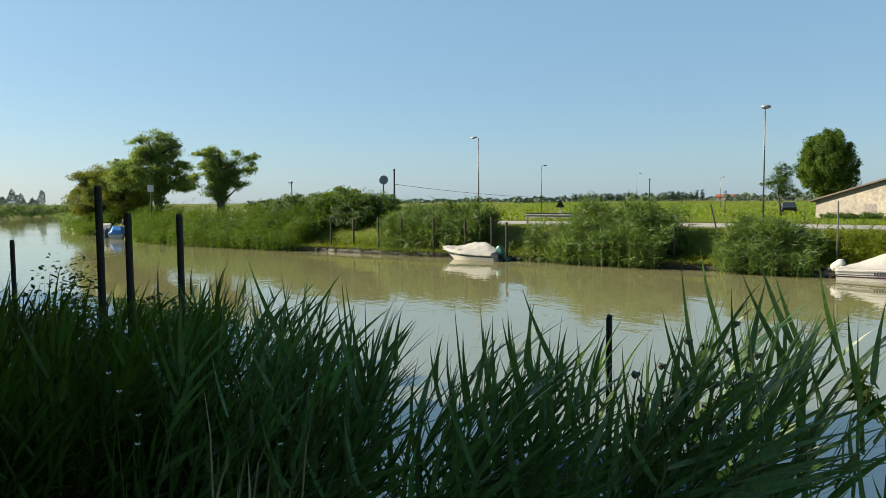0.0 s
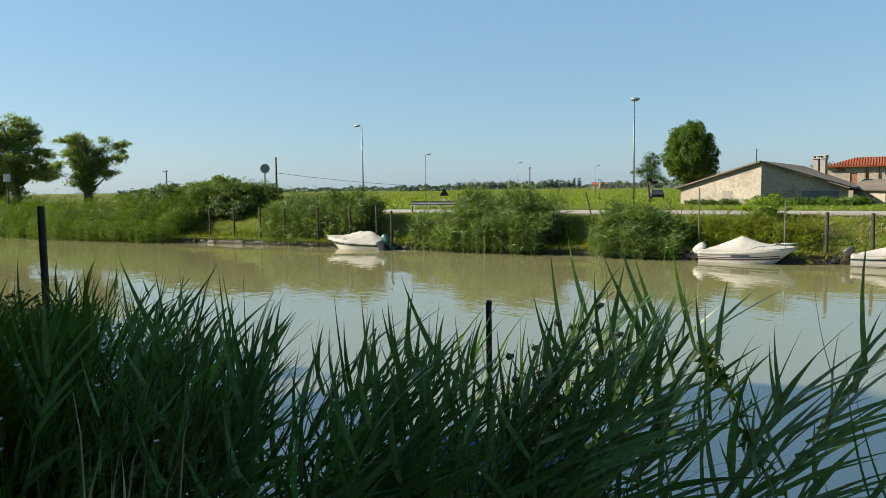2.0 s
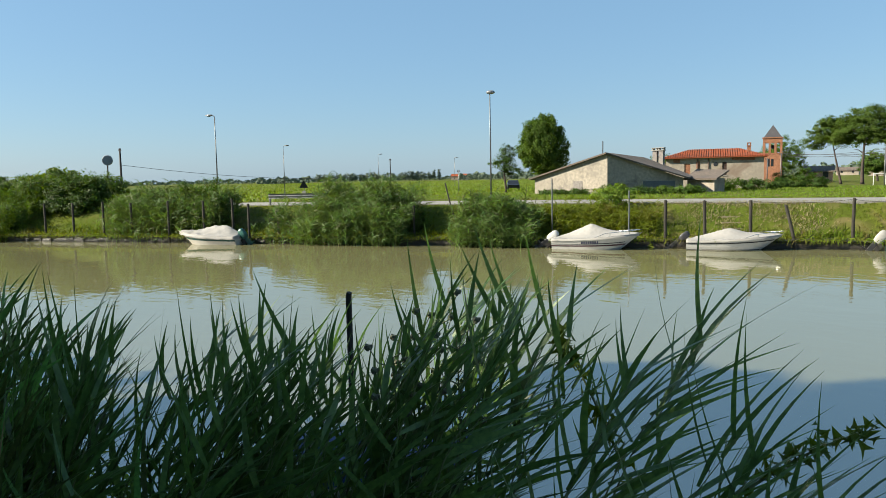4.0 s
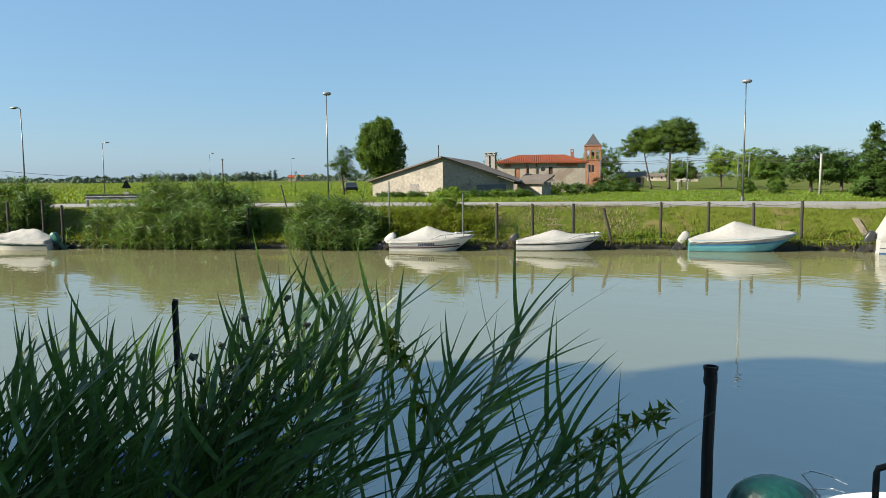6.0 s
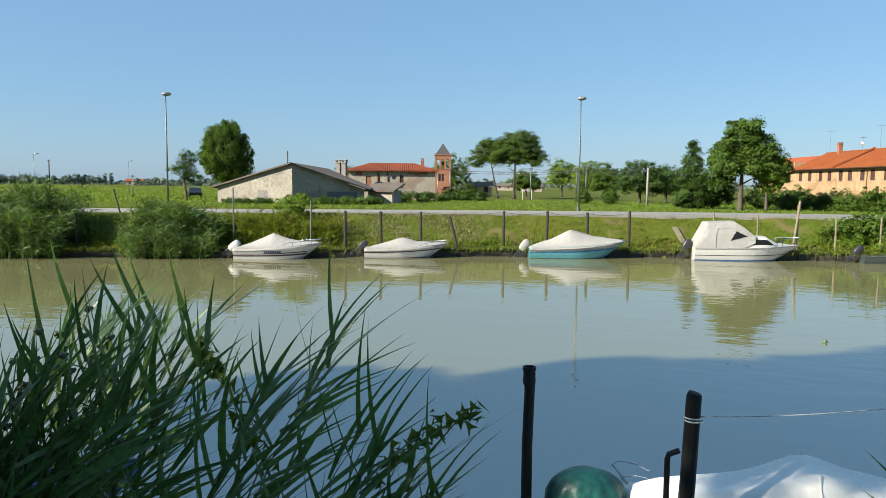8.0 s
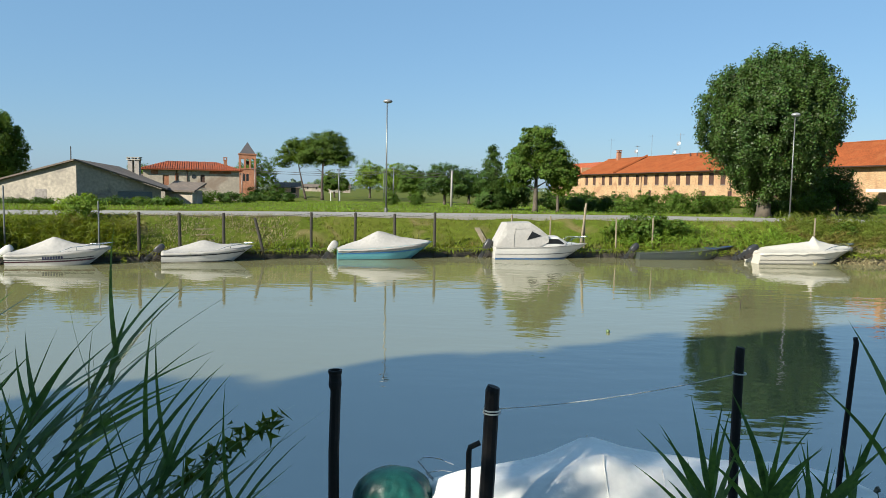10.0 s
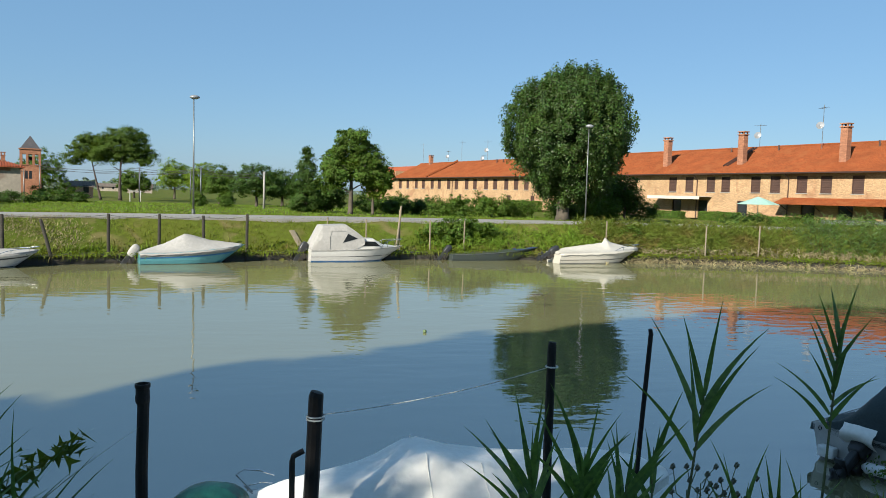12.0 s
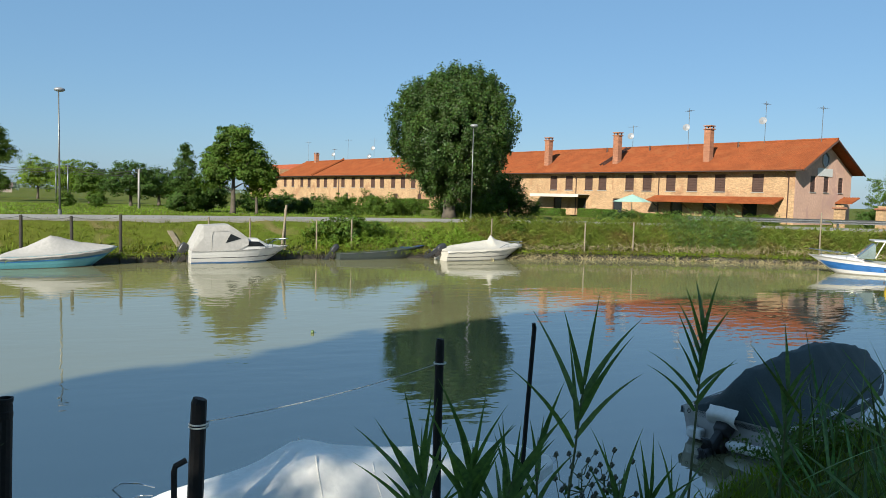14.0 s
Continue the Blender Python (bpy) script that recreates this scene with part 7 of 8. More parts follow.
# covered outboard bundle
gb = thing("covered_outboard", "outboard engine wrapped in crumpled green plastic", "outboard", pose(-0.36, 6.95, -0.02, 0, 0, 10))
bm = bmesh.new()
rings = []
for i, (z, rx, ry) in enumerate([(0.05, 0.28, 0.22), (0.15, 0.31, 0.25), (0.25, 0.34, 0.27), (0.34, 0.37, 0.28), (0.42, 0.39, 0.29), (0.49, 0.40, 0.29), (0.56, 0.39, 0.29), (0.63, 0.36, 0.27), (0.69, 0.32, 0.24), (0.75, 0.25, 0.19), (0.79, 0.17, 0.13), (0.81, 0.06, 0.05)]):
    r_ = []
    for k in range(72):
        a = 2 * math.pi * k / 72
        f_ = 1 + (0.05 * math.sin(a * 11 + z * 4) + 0.035 * math.sin(a * 17 - z * 6) + 0.06 * noise.noise((math.cos(a) * 5, math.sin(a) * 5, z * 3))) * (1.1 - z) + 0.16 * noise.noise((math.cos(a) * 1.5, math.sin(a) * 1.5, z * 3)) + 0.05 * noise.noise((math.cos(a) * 3.2, math.sin(a) * 3.2, z * 9))
        r_.append(bm.verts.new((rx * f_ * math.cos(a), ry * f_ * math.sin(a), z)))
    rings.append(r_)
for a, b in zip(rings, rings[1:]):
    for k in range(72):
        bm.faces.new((a[k], a[(k + 1) % 72], b[(k + 1) % 72], b[k]))
bm.faces.new(rings[-1])
part("plastic_wrap", bm, M["tarp_green"], gb, smooth=True)
part("leg", box(bmesh.new(), -0.06, 0.06, -0.09, 0.09, -0.6, 0.02, 0.02), M["black"], gb)
# posts in the shallows
pa = post("mooring_post", -0.907, 6.81, -0.4, 1.76, 0.054, "post_black", "black plastic-sleeved mooring post near the bank")
bm = bmesh.new()
rings = [[bm.verts.new((r * math.cos(a), r * math.sin(a), z)) for a in np.linspace(0, 2 * math.pi, 21)[:-1]] for r, z in ((0.056, 2.02), (0.062, 2.04), (0.062, 2.08), (0.058, 2.09), (0.058, 2.15), (0.066, 2.16), (0.066, 2.19), (0.050, 2.19), (0.048, 2.0))]
for a, b in zip(rings, rings[1:]):
    for k in range(20):
        bm.faces.new((a[k], a[(k + 1) % 20], b[(k + 1) % 20], b[k]))
part("socket_rim", bm, M["post_black"], pa, "open pipe socket with a raised rim", smooth=False)
pb = post("mooring_post", 0.47, 6.24, -0.4, 1.82, 0.066, "post_black", "dark wooden mooring post tied with white cord", lean=(0.10, 0.0))
bm = bmesh.new()
for dz in (0, 0.025):
    tube(bm, [(0.089 + 0.075 * math.cos(a), 0.075 * math.sin(a), 1.99 + dz) for a in np.linspace(0, 2 * math.pi, 15)], 0.007, 5, False)
part("cord_knot", bm, M["rope"], pb)
pc = post("mooring_post", 2.62, 6.1, -0.4, 2.24, 0.042, "post_black", "slim dark mooring post tied with white cord")
bm = bmesh.new()
tube(bm, [(0.055 * math.cos(a), 0.055 * math.sin(a), 2.42) for a in np.linspace(0, 2 * math.pi, 13)], 0.007, 5, False)
part("cord_knot", bm, M["rope"], pc)
post("mooring_rod", 3.30, 5.86, -0.4, 2.39, 0.022, "post_black", "thin dark rod driven into the shallows", lean=(0.14, 0))
hk = thing("iron_hook", "thin black iron rod with a bent tip", "hook", pose(0.36, 5.95, -0.3))
part("rod", tube(bmesh.new(), [(0, 0, 0), (0, 0, 1.64), (0.01, 0, 1.68), (0.09, 0, 1.72)], 0.024, 8), M["iron"], hk)
mc = cable(Vector((0.57, 6.24, 1.62)), Vector((2.62, 6.1, 2.02)), 0.05, 0.0045, "mooring_line")
tagged(mc, "pale cord tied between two mooring posts", "rope")
mc.data.materials[0] = M["rope"]
for x, y, z1, r in [(-9.67, 0.71, 3.71, 0.045), (-9.64, 1.02, 3.39, 0.045), (-10.05, 1.68, 3.36, 0.045), (-12.8, -0.22, 2.98, 0.035)]:
    post("mooring_post", x, y, -0.3, z1, r, "post", "dark weathered post rising out of the near reeds")
post("mooring_post", -6.07, 5.37, -0.3, 2.25, 0.036, "post_black", "slim dark post among the near reeds")
# blue covered dinghy under the reeds
boat(-7.2, 4.9, 38, 2.7, 1.25, 0.36, 0.5, "gel", "small white dinghy under a bright blue sheet by the reeds", [(0, 0.42), (0.5, 0.6), (1, 0.52)], "sheet_blue", seed=14, rough=0.05, name="dinghy", drop=0.2)
# dark covered motorboat at the right
db, dh = boat(7.98, 8.05, 18, 5.2, 1.72, 0.46, 0.66, "gel", "white motorboat under a dark blue-grey canvas cover by the bank", [(0, 0.80), (0.05, 1.04), (0.2, 1.14), (0.36, 1.22), (0.5, 1.25), (0.66, 1.2), (0.85, 1.0), (1, 0.78)], "tarp_blue", [(0.3, 0.4, "stripe", 0, 0.9)], (0.16, 58, "black", "black", 0.8, 0.05), None, None, 15, name="covered_boat", drop=0.10, s0=0.0, rough=0.055, sag=0.40, hoop=0.12)
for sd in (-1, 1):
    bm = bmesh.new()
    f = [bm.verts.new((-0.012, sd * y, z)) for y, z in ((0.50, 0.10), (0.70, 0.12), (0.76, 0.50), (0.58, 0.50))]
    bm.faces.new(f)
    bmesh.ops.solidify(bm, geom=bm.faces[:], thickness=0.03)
    part("transom_corner", bm, M["lifted_white"], db, "white transom corner plate")
    bm = bmesh.new()
    tube(bm, [(-0.03, sd * 0.66 + 0.022 * math.cos(a), 0.42 + 0.03 * math.sin(a)) for a in np.linspace(0, 2 * math.pi, 11)], 0.006, 4, False)
    part("eyelet", bm, M["black"], db)
part("fender", tube(bmesh.new(), [(-0.16, -0.66, 0.16), (-0.18, -0.60, 0.155), (-0.2, -0.1, 0.13), (-0.2, -0.04, 0.13)], [0.03, 0.075, 0.075, 0.03], 12), M["lifted_white"], db, "white tubular fender across the transom", smooth=True)
part("cooler", box(bmesh.new(), -0.16, -0.02, 0.38, 0.62, 0.06, 0.22, 0.03), M["lifted_white"], db)
bm = bmesh.new()
for i in range(7):
    for j in range(6):
        u, w = i / 6, j / 5
        x = -0.10 - 0.16 * math.sin(math.pi * min(1, u * 0.9 + 0.1)) + 0.03 * noise.noise((u * 4, w * 4, 2))
        bm.verts.new((x, 0.26 - 0.44 * w + 0.05 * noise.noise((u * 3, w * 3, 7)), 0.64 - 0.30 * u * (0.75 + 0.5 * abs(w - 0.45)) + 0.03 * noise.noise((u * 5, w * 5, 1))))
bm.verts.ensure_lookup_table()
for i in range(6):
    for j in range(5):
        a = i * 6 + j
        bm.faces.new([bm.verts[v] for v in (a, a + 1, a + 7, a + 6)])
part("engine_cloth", bm, M["tarp_near"], db, "cream cloth thrown over the outboard", smooth=True)
# floating twig and a green ball
tw = thing("driftwood_twig", "leafy twig sticking out of the water", "twig", pose(8.9, 22.3, -0.05))
bm = bmesh.new()
tube(bm, [(0, 0, 0), (0.02, 0, 0.3), (-0.15, 0, 0.5), (-0.4, 0, 0.42)], [0.015, 0.012, 0.01, 0.004], 5)
tube(bm, [(0.02, 0, 0.3), (0.15, 0, 0.5), (0.3, 0, 0.25)], [0.01, 0.008, 0.004], 5)
part("stem", bm, M["iron"], tw)
blade = np.linspace(0, 1, 7)[:, None] * (-0.40, 0, 0.0) + (0.05, 0, 0.44)
V, Q, T = ribbons(blade, np.array([[-0.5, 0.1 * (k - 3), 0.3] for k in range(7)]), np.array([[-0.3, 0.05 * k, -1.6] for k in range(7)]), np.full(7, 0.32), np.full(7, 0.025), 4)
raw("drooping_blade", V, Q, T, M["post"], tw)
bl = thing("floating_ball", "small yellow-green ball floating on the water", "ball", pose(4.05, 18.2, 0.03))
part("shell", ball(bmesh.new(), (0, 0, 0), 0.048, 14), mat("yellow_green_ball", (0.085, 0.135, 0.045), (0.065, 0.105, 0.036), rough=0.5, bump=0.05), bl, smooth=True)


# ---- foreground reeds ----
WIND = np.array([0.83, 0.56, 0.0])


def reed_leaf_set(n, seed, wind, length, z_from=0.30, wide=0.036, spread=0.35, long=1.0):
    """Leaf ribbons for one wind-blown reed of that length: steep at the top, flatter lower down, all arching down the wind."""
    rng = np.random.RandomState(seed)
    u = np.linspace(z_from, 1.0, n) ** 0.85
    lean = np.array([wind[0] * 0.34, wind[1] * 0.34, 1.0]) + rng.normal(0, 0.06, 3) * (1, 1, 0)
    curve = lambda t: np.stack([lean[0] * t * t * length * 0.8, lean[1] * t * t * length * 0.8, t * length], -1)
    base = curve(u)
    v = np.clip((u - 0.3) / 0.7, 0, 1)
    ang = np.arange(n) * 2.6 + rng.uniform(0, 6)
    back = rng.uniform(0, 1, n) < 0.26
    el = np.radians(np.where(back, rng.uniform(50, 85, n), 16 + 52 * v**1.1 + rng.normal(0, 13, n)))
    flat = np.stack([np.cos(ang), np.sin(ang), 0 * ang], 1) * (spread * rng.uniform(0.4, 1.5, n))[:, None] + wind * np.where(back, -0.55, rng.uniform(0.5, 1.1, n))[:, None]
    flat /= np.linalg.norm(flat, axis=1, keepdims=True) + 1e-6
    head = flat * np.cos(el)[:, None] + np.stack([0 * u, 0 * u, np.sin(el)], 1)
    bend = wind * rng.uniform(0.1, 0.6, n)[:, None] + np.stack([0 * u, 0 * u, -rng.uniform(0.0, 0.6, n) ** 1.4 * (1.2 - 0.8 * v)], 1)
    ln = long * rng.uniform(0.36, 0.80, n) * (0.75 + 0.35 * np.sin(math.pi * np.clip(v, 0.1, 0.9)))
    wd = wide * rng.uniform(0.6, 1.2, n)
    return curve, base, head, bend, ln, wd


def reed_thing(seed, length, wind, n=12, wide=0.050, spread=0.35, z_from=0.35, long=1.0):
    r = thing("reed", "tall green reed with long arching blade leaves", "reed", group="reeds on the near bank")
    curve, base, head, bend, ln, wd = reed_leaf_set(n, seed, wind, length, z_from, wide, spread, long)
    bm = bmesh.new()
    tube(bm, [tuple(curve(np.array(t))) for t in (0.0, 0.35, 0.7, 1.0)], [0.008, 0.007, 0.005, 0.002], 5)
    part("stalk", bm, M["stalk"], r)
    np.random.seed(seed)
    for k in range(n):
        V, Q, T = ribbons(base[k : k + 1], head[k : k + 1], bend[k : k + 1], ln[k : k + 1], wd[k : k + 1], 6)
        raw("leaf", V, Q, T, M["reed"], r)
    return r


def spot(az, d):
    return d * math.sin(radians(az)), d * math.cos(radians(az))


lengths = [2.3, 2.5, 2.7, 2.9, 2.4, 2.6, 2.2, 2.0]
protos = [reed_thing(400 + k, L, WIND, 17, wide=0.042, spread=0.5) for k, L in enumerate(lengths)]
rng = random.Random(77)
# clumps along the shore: bearing, width, stems, and the drop of the tips under the eye per metre
clumps = [(-78, 1.6, 6, 0.10), (-74, 1.6, 6, 0.11), (-70, 1.5, 7, 0.118), (-66.5, 1.4, 7, 0.118), (-63.5, 1.0, 6, 0.148), (-61, 1.2, 7, 0.144), (-58.5, 1.2, 8, 0.138), (-56, 1.0, 6, 0.155), (-53.5, 0.9, 6, 0.142), (-51, 1.0, 5, 0.165), (-48.5, 1.0, 6, 0.160), (-46, 1.0, 7, 0.150), (-43.2, 0.9, 6, 0.094), (-40.8, 0.9, 5, 0.104), (-38.6, 0.9, 6, 0.094), (-36.4, 0.8, 4, 0.120), (-34.4, 0.7, 3, 0.130), (-31.6, 0.6, 1, 0.21), (-29, 0.6, 1, 0.27)]
FALL = [1.0, 1.06, 1.2, 1.02, 1.45, 1.12, 1.75, 1.3, 2.1]
stems = [(a, w, d_ * FALL[j % 9]) for a, w, n, d_ in clumps for j in range(n)]
for k, (a, w, drop) in enumerate(stems):
    i = k if k < 8 else rng.randrange(8)
    az, d = rng.gauss(a, w * 0.6), rng.uniform(3.8, 4.9)
    x, y = spot(az, d)
    z = 3.5 - drop * d - lengths[i] - 0.42
    m = pose(x - WIND[0] * 0.5, y - WIND[1] * 0.5, max(z, -1.1), rng.uniform(-6, 6), rng.uniform(-6, 6), rng.uniform(-22, 22))
    if k < 8:
        protos[k].matrix_basis = m
    else:
        copy_thing(protos[i], m)

# the loose clump at the end of the stand, its long leaves blown flat
loose = [reed_thing(430 + k, L, WIND * 1.35, 15, wide=0.040, spread=0.3, z_from=0.42, long=1.25) for k, L in enumerate((2.2, 2.0, 1.8))]
for k, (az, d, drop) in enumerate([(-26.0, 4.1, 0.132), (-24.6, 4.2, 0.150), (-27.2, 4.0, 0.20), (-25.2, 3.9, 0.24), (-23.6, 4.0, 0.28), (-26.6, 4.3, 0.30), (-19.4, 3.8, 0.30), (-18.0, 3.9, 0.33), (-20.6, 3.7, 0.36), (-16.8, 3.9, 0.36)]):
    x, y = spot(az, d)
    m = pose(x - WIND[0] * 0.6, y - WIND[1] * 0.6, 3.5 - drop * d - (2.2, 2.0, 1.8)[k % 3] - 0.40, rng.uniform(-5, 5), rng.uniform(-5, 5), rng.uniform(-18, 18))
    if k < 3:
        loose[k].matrix_basis = m
    else:
        copy_thing(loose[k % 3], m)


def reed_mass(name, n, az0, az1, d0, d1, drop, label, seed, per=11, wide=0.036, leaf="reed", wind=WIND, spread=0.35, long=1.0):
    """Dense reeds between two bearings, joined; drop: the range of the tips' fall under the eye per metre."""
    rs = np.random.RandomState(seed)
    Vs, Qs, Ts, o = [], [], [], 0
    np.random.seed(seed)
    for k in range(n):
        az = rs.uniform(az0, az1)
        d = rs.uniform(d0, d1)
        L = 1.9 + rs.uniform(0, 0.6)
        x, y = spot(az, d)
        curve, base, head, bend, ln, wd = reed_leaf_set(per, seed * 1000 + k, wind, L, 0.25, wide, spread, long)
        root = np.array([x, y, 3.5 - rs.uniform(*drop) * d - L - 0.38]) - wind * 0.45
        b2 = np.concatenate([base, curve(np.array([0.0]))]) + root
        h2 = np.concatenate([head, [[wind[0] * 0.1, wind[1] * 0.1, 1.0]]])
        e2 = np.concatenate([bend, [[wind[0] * 0.15, wind[1] * 0.15, 0.0]]])
        V, Q, T = ribbons(b2, h2, e2, np.append(ln, L), np.append(wd, 0.014), 5)
        Vs.append(V), Qs.append(Q + o), Ts.append(T + o)
        o += len(V)
    return tagged(raw(name, np.concatenate(Vs), np.concatenate(Qs), np.concatenate(Ts), M[leaf]), label, "reeds", kind="stuff")


reed_mass("near_reeds", 12, -48, -36, 3.8, 5.2, (0.20, 0.40), "tangled reeds at the foot of the tall clump", 6, per=16, wide=0.034)
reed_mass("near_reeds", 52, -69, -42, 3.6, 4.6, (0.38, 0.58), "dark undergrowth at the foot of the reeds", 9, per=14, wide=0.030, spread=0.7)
reed_mass("near_reeds", 30, -67, -46, 3.9, 5.0, (0.24, 0.46), "low reeds between the clumps", 1, per=16, wide=0.034)
reed_mass("near_reeds", 6, -27, -17, 3.6, 4.4, (0.33, 0.50), "low reeds at the water's edge", 7, per=14, wide=0.034)
reed_mass("near_reeds", 120, -82, -71, 3.8, 8.0, (0.08, 0.22), "feathery reeds along the near bank", 10, per=17, wide=0.028, spread=0.6, long=0.72)
# darker leaf than the other reeds: part of the deep shade is colour
reed_mass("near_reeds", 620, -99, -79, 4.2, 8.5, (0.075, 0.22), "tangled reeds with a darker leaf colour for the deep shade", 2, per=15, wide=0.028, spread=0.6, leaf="leaf_dark", long=0.72)
reed_mass("near_reeds", 45, -76, -68, 3.8, 6.0, (0.11, 0.28), "dark reeds at the edge of the clump", 8, per=16, wide=0.030, spread=0.6, long=0.8)
reed_mass("near_reeds", 60, -98, -72, 9.0, 14.0, (0.085, 0.15), "reeds along the near shore", 4, per=12)
reed_mass("near_reeds", 52, -90, -50, 2.7, 3.6, (0.44, 0.62), "low reeds and sedge at the bank's foot", 3, per=12, wide=0.02, spread=0.9, long=0.8)
# upright reeds on the right
STILL = np.array([0.05, 0.03, 0.0])


def fan_reed(seed, height_, n, long, wide, spread=0.55):
    """A young reed shoot: broad straight leaves rising in a fan on both sides of the stem; the tips reach about height_."""
    r = thing("reed", "young reed shoot with broad leaves in a fan", "reed", group="reeds on the near bank")
    rs = np.random.RandomState(seed)
    top = height_ - long * 0.75
    part("stalk", tube(bmesh.new(), [(0, 0, 0), (0.03, 0, top * 0.5), (0.05, 0.01, top), (0.06, 0.01, top + 0.12)], [0.010, 0.009, 0.006, 0.002], 6), M["stalk"], r)
    np.random.seed(seed)
    for k in range(n):
        t = k / max(n - 1, 1)
        z = top * (0.74 + 0.26 * t)
        side = (1 if k % 2 else -1) * rs.uniform(0.15, 1.3) * spread * (1.25 - 0.7 * t)
        h = np.array([[side, rs.normal(0, 0.30), 1.0]])
        h /= np.linalg.norm(h)
        e = np.array([[side * rs.uniform(0.2, 1.1), rs.normal(0, 0.15), -abs(side) * rs.uniform(0.0, 0.9)]])
        V, Q, T = ribbons(np.array([[0.03 + 0.02 * t, 0.0, z]]), h, e, np.array([long * rs.uniform(0.75, 1.1)]), np.array([wide * rs.uniform(0.75, 1.1)]), 6, roll=np.array([[rs.normal(0, 0.35), 1.0, 0.1]]))
        raw("leaf", V, Q, T, M["reed"], r)
    return r


def shoot(az, d, drop, h, n, long, wide, seed, lean=0.0, spread=0.55):
    x, y = spot(az, d)
    r = fan_reed(seed, h, n, long, wide, spread)
    r.matrix_basis = pose(x, y, 3.5 - drop * d - h, 0, lean, -az + (seed % 7 - 3) * 6)


for k, (az, drop, lean, n, long) in enumerate([(24.0, 0.270, -7, 11, 0.60), (25.6, 0.255, 1, 13, 0.62), (26.6, 0.285, 8, 10, 0.55), (24.8, 0.33, -10, 8, 0.45)]):
    shoot(az, 4.2 + 0.1 * k, drop, 1.7, n, long, 0.046, 600 + k, lean, 0.5)
for k, (az, drop, lean, n, long) in enumerate([(32.8, 0.130, 4, 8, 0.70), (31.8, 0.255, -3, 6, 0.55), (30.7, 0.31, -5, 6, 0.5)]):
    shoot(az, 4.8 + 0.08 * k, drop, 2.1, n, long, 0.042, 620 + k, lean, 0.42)
for k, (az, drop, lean) in enumerate([(38.2, 0.31, -7), (39.0, 0.30, 2), (39.7, 0.32, 8)]):
    shoot(az, 4.9, drop, 1.2, 5, 0.5, 0.034, 640 + k, lean, 0.35)
for k, (az, drop, lean, n) in enumerate([(42.0, 0.095, 1, 13), (48.1, 0.16, 0, 11), (46.0, 0.24, 6, 7)]):
    shoot(az, 5.2 + 0.2 * k, drop, 2.4, n, 0.42, 0.032, 660 + k, lean, 0.5)
reed_mass("near_reeds", 60, 49.5, 63, 5.0, 8.0, (0.125, 0.32), "dense reeds at the end of the near bank", 5, per=13, wide=0.026, wind=STILL, spread=0.7)

# grass and weeds of the near bank
np.random.seed(500)
pts = np.c_[np.random.uniform(4.2, 12, 9000), np.random.uniform(2.0, 7.0, 9000)]
pts = pts[-beyond(NEAR_BANK, pts) > 0.1]
turf("near_grass", pts, 0.20, 0.014, "long green grass on the near bank", 501, "leaf_light")
pts = np.c_[np.random.uniform(-14, 5, 9000), np.random.uniform(0.6, 3.6, 9000)]
pts = pts[(-beyond(NEAR_BANK, pts) > -0.2)]
turf("near_grass", pts, 0.45, 0.016, "long shaded grass on the near bank", 502)
# the dark leaf colour of these weeds stands in for part of the shade
bush("weeds", -7.6, 1.2, [(0, 0, 0.8, 1.5, 0.7, 1.5), (-1.8, -0.8, 0.9, 1.6, 0.7, 1.5)], 7000, 200, 0.2, 0.05, "leaf_dark", "dense weeds, dark-leaved to deepen the shade of the bank", 505, kind="stuff", category="weeds", z=0.3)
bush("weeds", -5.4, 2.6, [(0.3, 0.1, 0.4, 1.1, 0.8, 1.0), (-1.6, -0.6, 0.6, 1.6, 0.9, 1.4), (-3.6, -1.6, 0.8, 1.8, 1.0, 1.5), (-5.6, -2.2, 0.9, 1.8, 1.0, 1.5)], 7000, 260, 0.18, 0.05, "leaf_light", "tangled green weeds among the near reeds", 503, kind="stuff", category="weeds", z=0.2)
bush("weeds", 6.8, 5.4, [(0, 0, 0.1, 1.2, 0.5, 0.25)], 2200, 80, 0.12, 0.035, "leaf", "low leafy weeds on the near bank", 504, kind="stuff", category="weeds")


def thistle(x, y, z, h, seed):
    r = random.Random(seed)
    t = thing("thistle", "branching thistle with round dark seed heads", "thistle", pose(x, y, z), group="thistles")
    bm = bmesh.new()
    tube(bm, [(0, 0, 0), (0.03, 0.01, h * 0.5), (0.02, 0, h * 0.85)], [0.008, 0.006, 0.004], 5)
    heads = []
    for k in range(9):
        a, zz = k * 2.4, h * (0.45 + 0.05 * k)
        q = (0.03 + 0.16 * math.cos(a) * r.uniform(0.6, 1.2), 0.16 * math.sin(a) * r.uniform(0.6, 1.2), zz + r.uniform(0.08, 0.22))
        part("branch", tube(bmesh.new(), [(0.03, 0, zz), ((q[0]) * 0.6, q[1] * 0.6, zz + 0.04), q], [0.005, 0.004, 0.003], 4), M["stalk"], t)
        heads.append(q)
    part("stem", bm, M["stalk"], t)
    for q in heads:
        bm = bmesh.new()
        bmesh.ops.create_icosphere(bm, subdivisions=2, radius=0.016, matrix=Matrix.Translation(q))
        for i, v in enumerate(bm.verts):
            if i % 3 == 0:
                v.co = Vector(q) + (v.co - Vector(q)) * 1.7
        part("seed_head", bm, M["thistle"], t)
    np.random.seed(seed)
    p = np.random.uniform(-1, 1, (40, 3)) * (0.04, 0.04, h * 0.38) + (0.025, 0, h * 0.42)
    V, Q = leaves(p, np.zeros((40, 3)) + (0, 0, 1), 0.028)
    raw("foliage", V, Q, np.empty((0, 3), int), M["leaf_dark"], t)
    return t


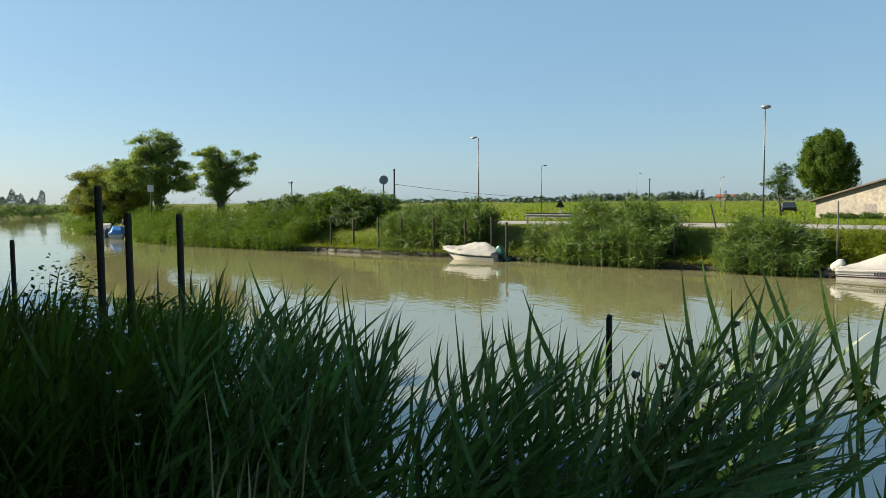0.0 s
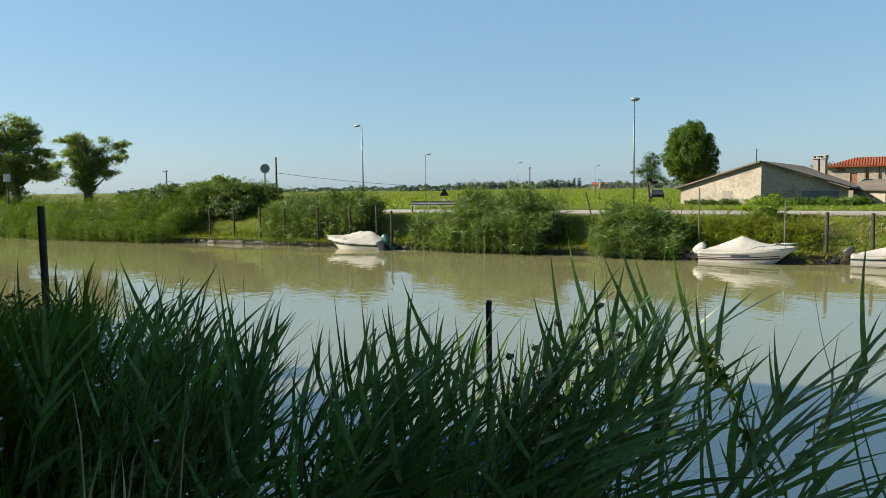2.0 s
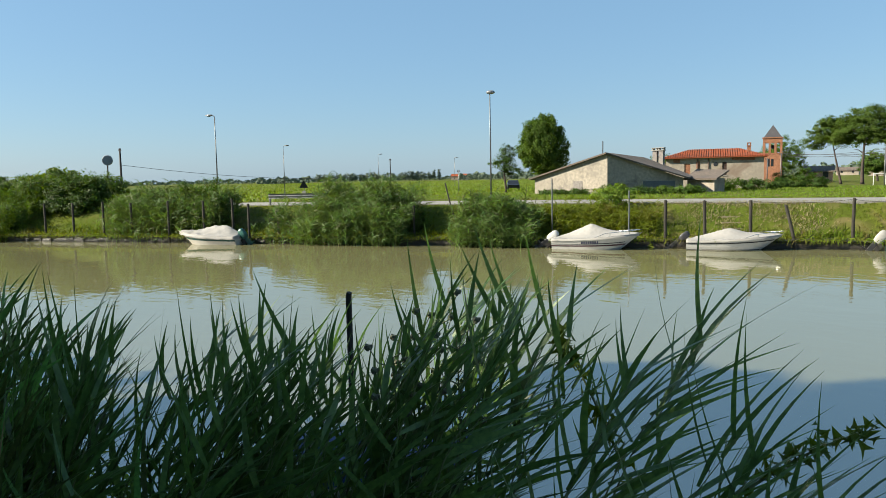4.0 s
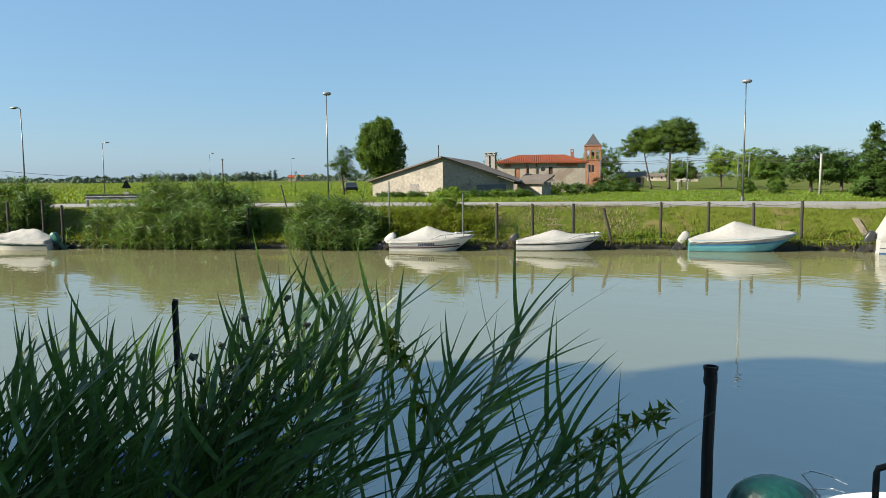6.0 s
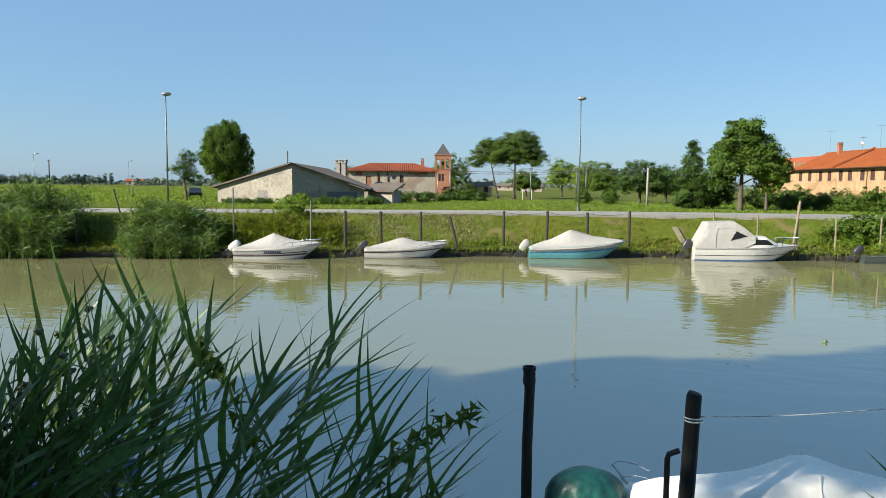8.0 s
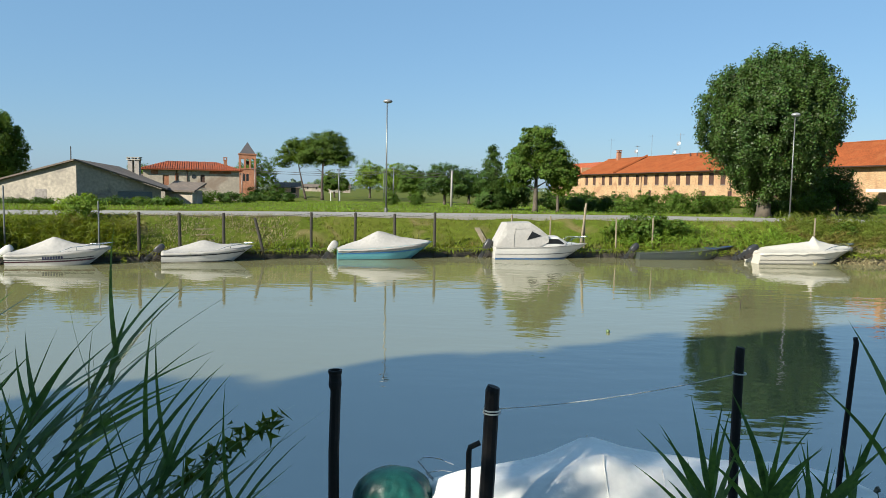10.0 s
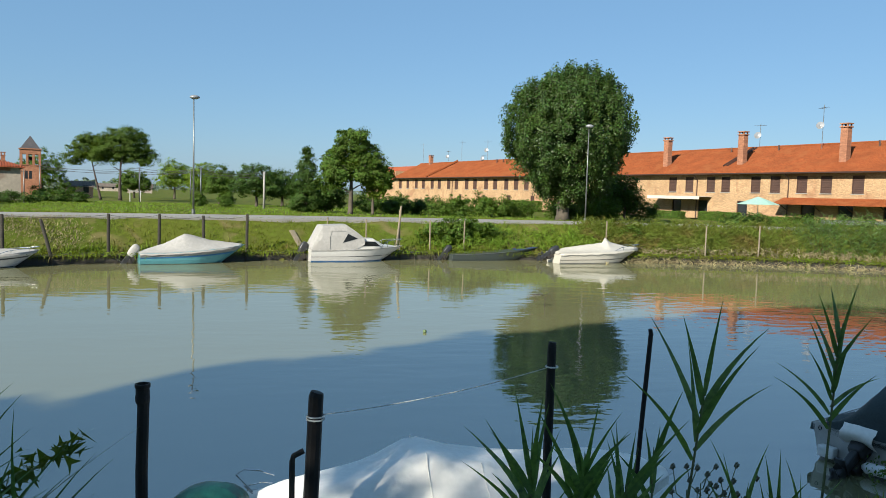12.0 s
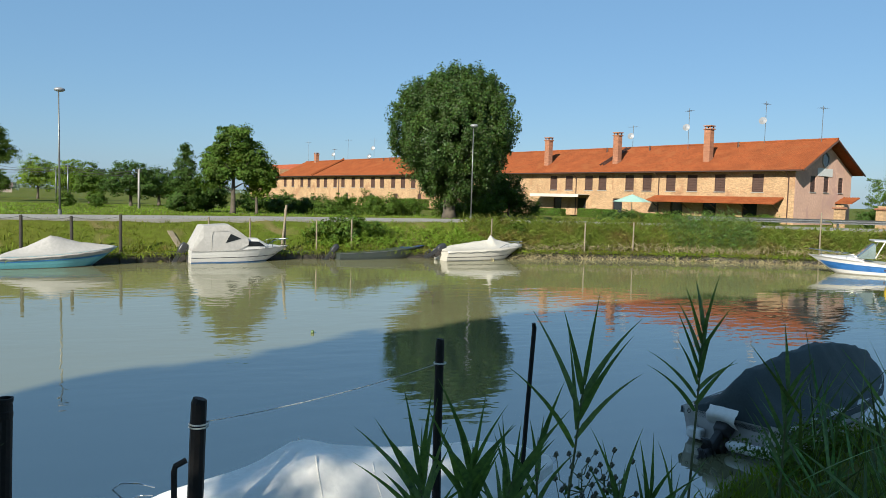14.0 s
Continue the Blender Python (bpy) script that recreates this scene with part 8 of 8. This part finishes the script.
for k, (az, d, drop, h) in enumerate([(-42.5, 4.6, 0.155, 1.5), (-44.5, 4.8, 0.175, 1.4), (-46, 4.4, 0.20, 1.3), (-41, 4.5, 0.17, 1.5), (34.5, 5.4, 0.33, 0.9), (36.2, 5.5, 0.335, 0.9), (37.0, 5.2, 0.35, 0.8), (33.6, 5.1, 0.34, 0.9)]):
    x, y = spot(az, d)
    thistle(x, y, 3.5 - drop * d - h, h, 520 + k)


def bindweed(x0, y0, z0, x1, y1, z1, seed):
    """A stalk overgrown by a climbing plant with arrow-shaped leaves."""
    b = thing("bindweed", "climbing bindweed with arrow-shaped leaves on a leaning stalk", "climber", pose(x0, y0, z0))
    e = Vector((x1 - x0, y1 - y0, z1 - z0))
    pts = [e * t + Vector((0, 0, 0.25 * t * (1 - t))) for t in np.linspace(0, 1, 7)]
    part("stem", tube(bmesh.new(), pts, [0.010, 0.010, 0.009, 0.008, 0.006, 0.004, 0.002], 5), M["stalk"], b)
    r = random.Random(seed)
    for k in range(84):
        t = r.random() ** 0.8
        p = e * t + Vector((r.gauss(0, 0.03), r.gauss(0, 0.03), 0.25 * t * (1 - t) + r.gauss(0.0, 0.035)))
        s_ = r.uniform(0.035, 0.085)
        bm = bmesh.new()
        v = [bm.verts.new(q) for q in ((0, 0, 0), (-s_ * 0.75, -s_ * 0.5, 0.01), (-s_ * 0.35, s_ * 0.2, 0.004), (0, s_ * 1.3, -0.01), (s_ * 0.35, s_ * 0.2, 0.004), (s_ * 0.75, -s_ * 0.5, 0.01))]
        bm.faces.new((v[0], v[2], v[1])), bm.faces.new((v[0], v[5], v[4])), bm.faces.new((v[0], v[4], v[3], v[2]))
        lf = part("leaf", bm, M["leaf"], b)
        lf.matrix_basis = Matrix.Translation(p) @ pose(0, 0, 0, r.uniform(10, 110), r.uniform(-40, 40), r.uniform(0, 360))
    return b


x0, y0 = spot(-20.5, 4.4)
x1, y1 = spot(-10.6, 4.6)
bindweed(x0, y0, 3.5 - 4.4 * 0.44, x1, y1, 3.5 - 4.6 * 0.312, 531)
x0, y0 = spot(-27.5, 4.6)
x1, y1 = spot(-33, 4.6)
bindweed(x0, y0, 3.5 - 4.6 * 0.42, x1, y1, 3.5 - 4.6 * 0.215, 532)


# small flowers and dry stems among the shaded weeds
def wildflower(az, d, drop, seed, petal="white"):
    x, y = spot(az, d)
    r = random.Random(seed)
    h = 0.55
    f = thing("wildflower", "small white flower on a thin green stem", "flower", pose(x, y, 3.5 - drop * d - h), group="wildflowers")
    bend = (r.uniform(-0.06, 0.06), r.uniform(-0.06, 0.06))
    part("stem", tube(bmesh.new(), [(0, 0, 0), (bend[0] * 0.4, bend[1] * 0.4, h * 0.6), (bend[0], bend[1], h)], [0.003, 0.002, 0.0015], 5), M["leaf_dark"], f)
    for k in range(5):
        a = k * 1.257
        bm = bmesh.new()
        v = [bm.verts.new((bend[0] + q * math.cos(a + da), bend[1] + q * math.sin(a + da), h + dz)) for q, da, dz in ((0.002, 0, 0), (0.010, -0.5, 0.006), (0.015, 0, 0.010), (0.010, 0.5, 0.006))]
        bm.faces.new(v)
        part("petal", bm, M[petal], f)


for k, (az, drop) in enumerate([(-85.9, 0.205), (-84.9, 0.255), (-85.6, 0.29), (-82.8, 0.20), (-78.3, 0.185), (-78.0, 0.23), (-86.8, 0.225), (-75.2, 0.32)]):
    wildflower(az, 3.3, drop, 700 + k)
for k, (az, drop, lean) in enumerate([(-79.2, 0.30, 0.20), (-78.2, 0.27, 0.32), (-77.2, 0.33, 0.12), (-76.0, 0.31, 0.30), (-80.4, 0.25, -0.18), (-74.4, 0.26, 0.16)]):
    x, y = spot(az, 3.2)
    ds = thing("dry_stem", "pale dry bent reed stem among dark weeds", "dead reed", pose(x, y, 3.5 - drop * 3.2 - 0.8), group="dry stems")
    part("stalk", tube(bmesh.new(), [(0, 0, 0), (lean * 0.15, 0.02, 0.35), (lean * 0.5, 0.03, 0.65), (lean, 0.03, 0.8)], [0.006, 0.005, 0.004, 0.0015], 5), M["straw"], ds)
    V, Q, T = ribbons(np.array([[lean * 0.12, 0.02, 0.32]]), np.array([[-lean * 0.6, 0.1, 0.8]]), np.array([[-lean * 1.2, 0.0, -0.5]]), np.array([0.34]), np.array([0.014]), 5)
    raw("leaf", V, Q, T, M["straw"], ds)
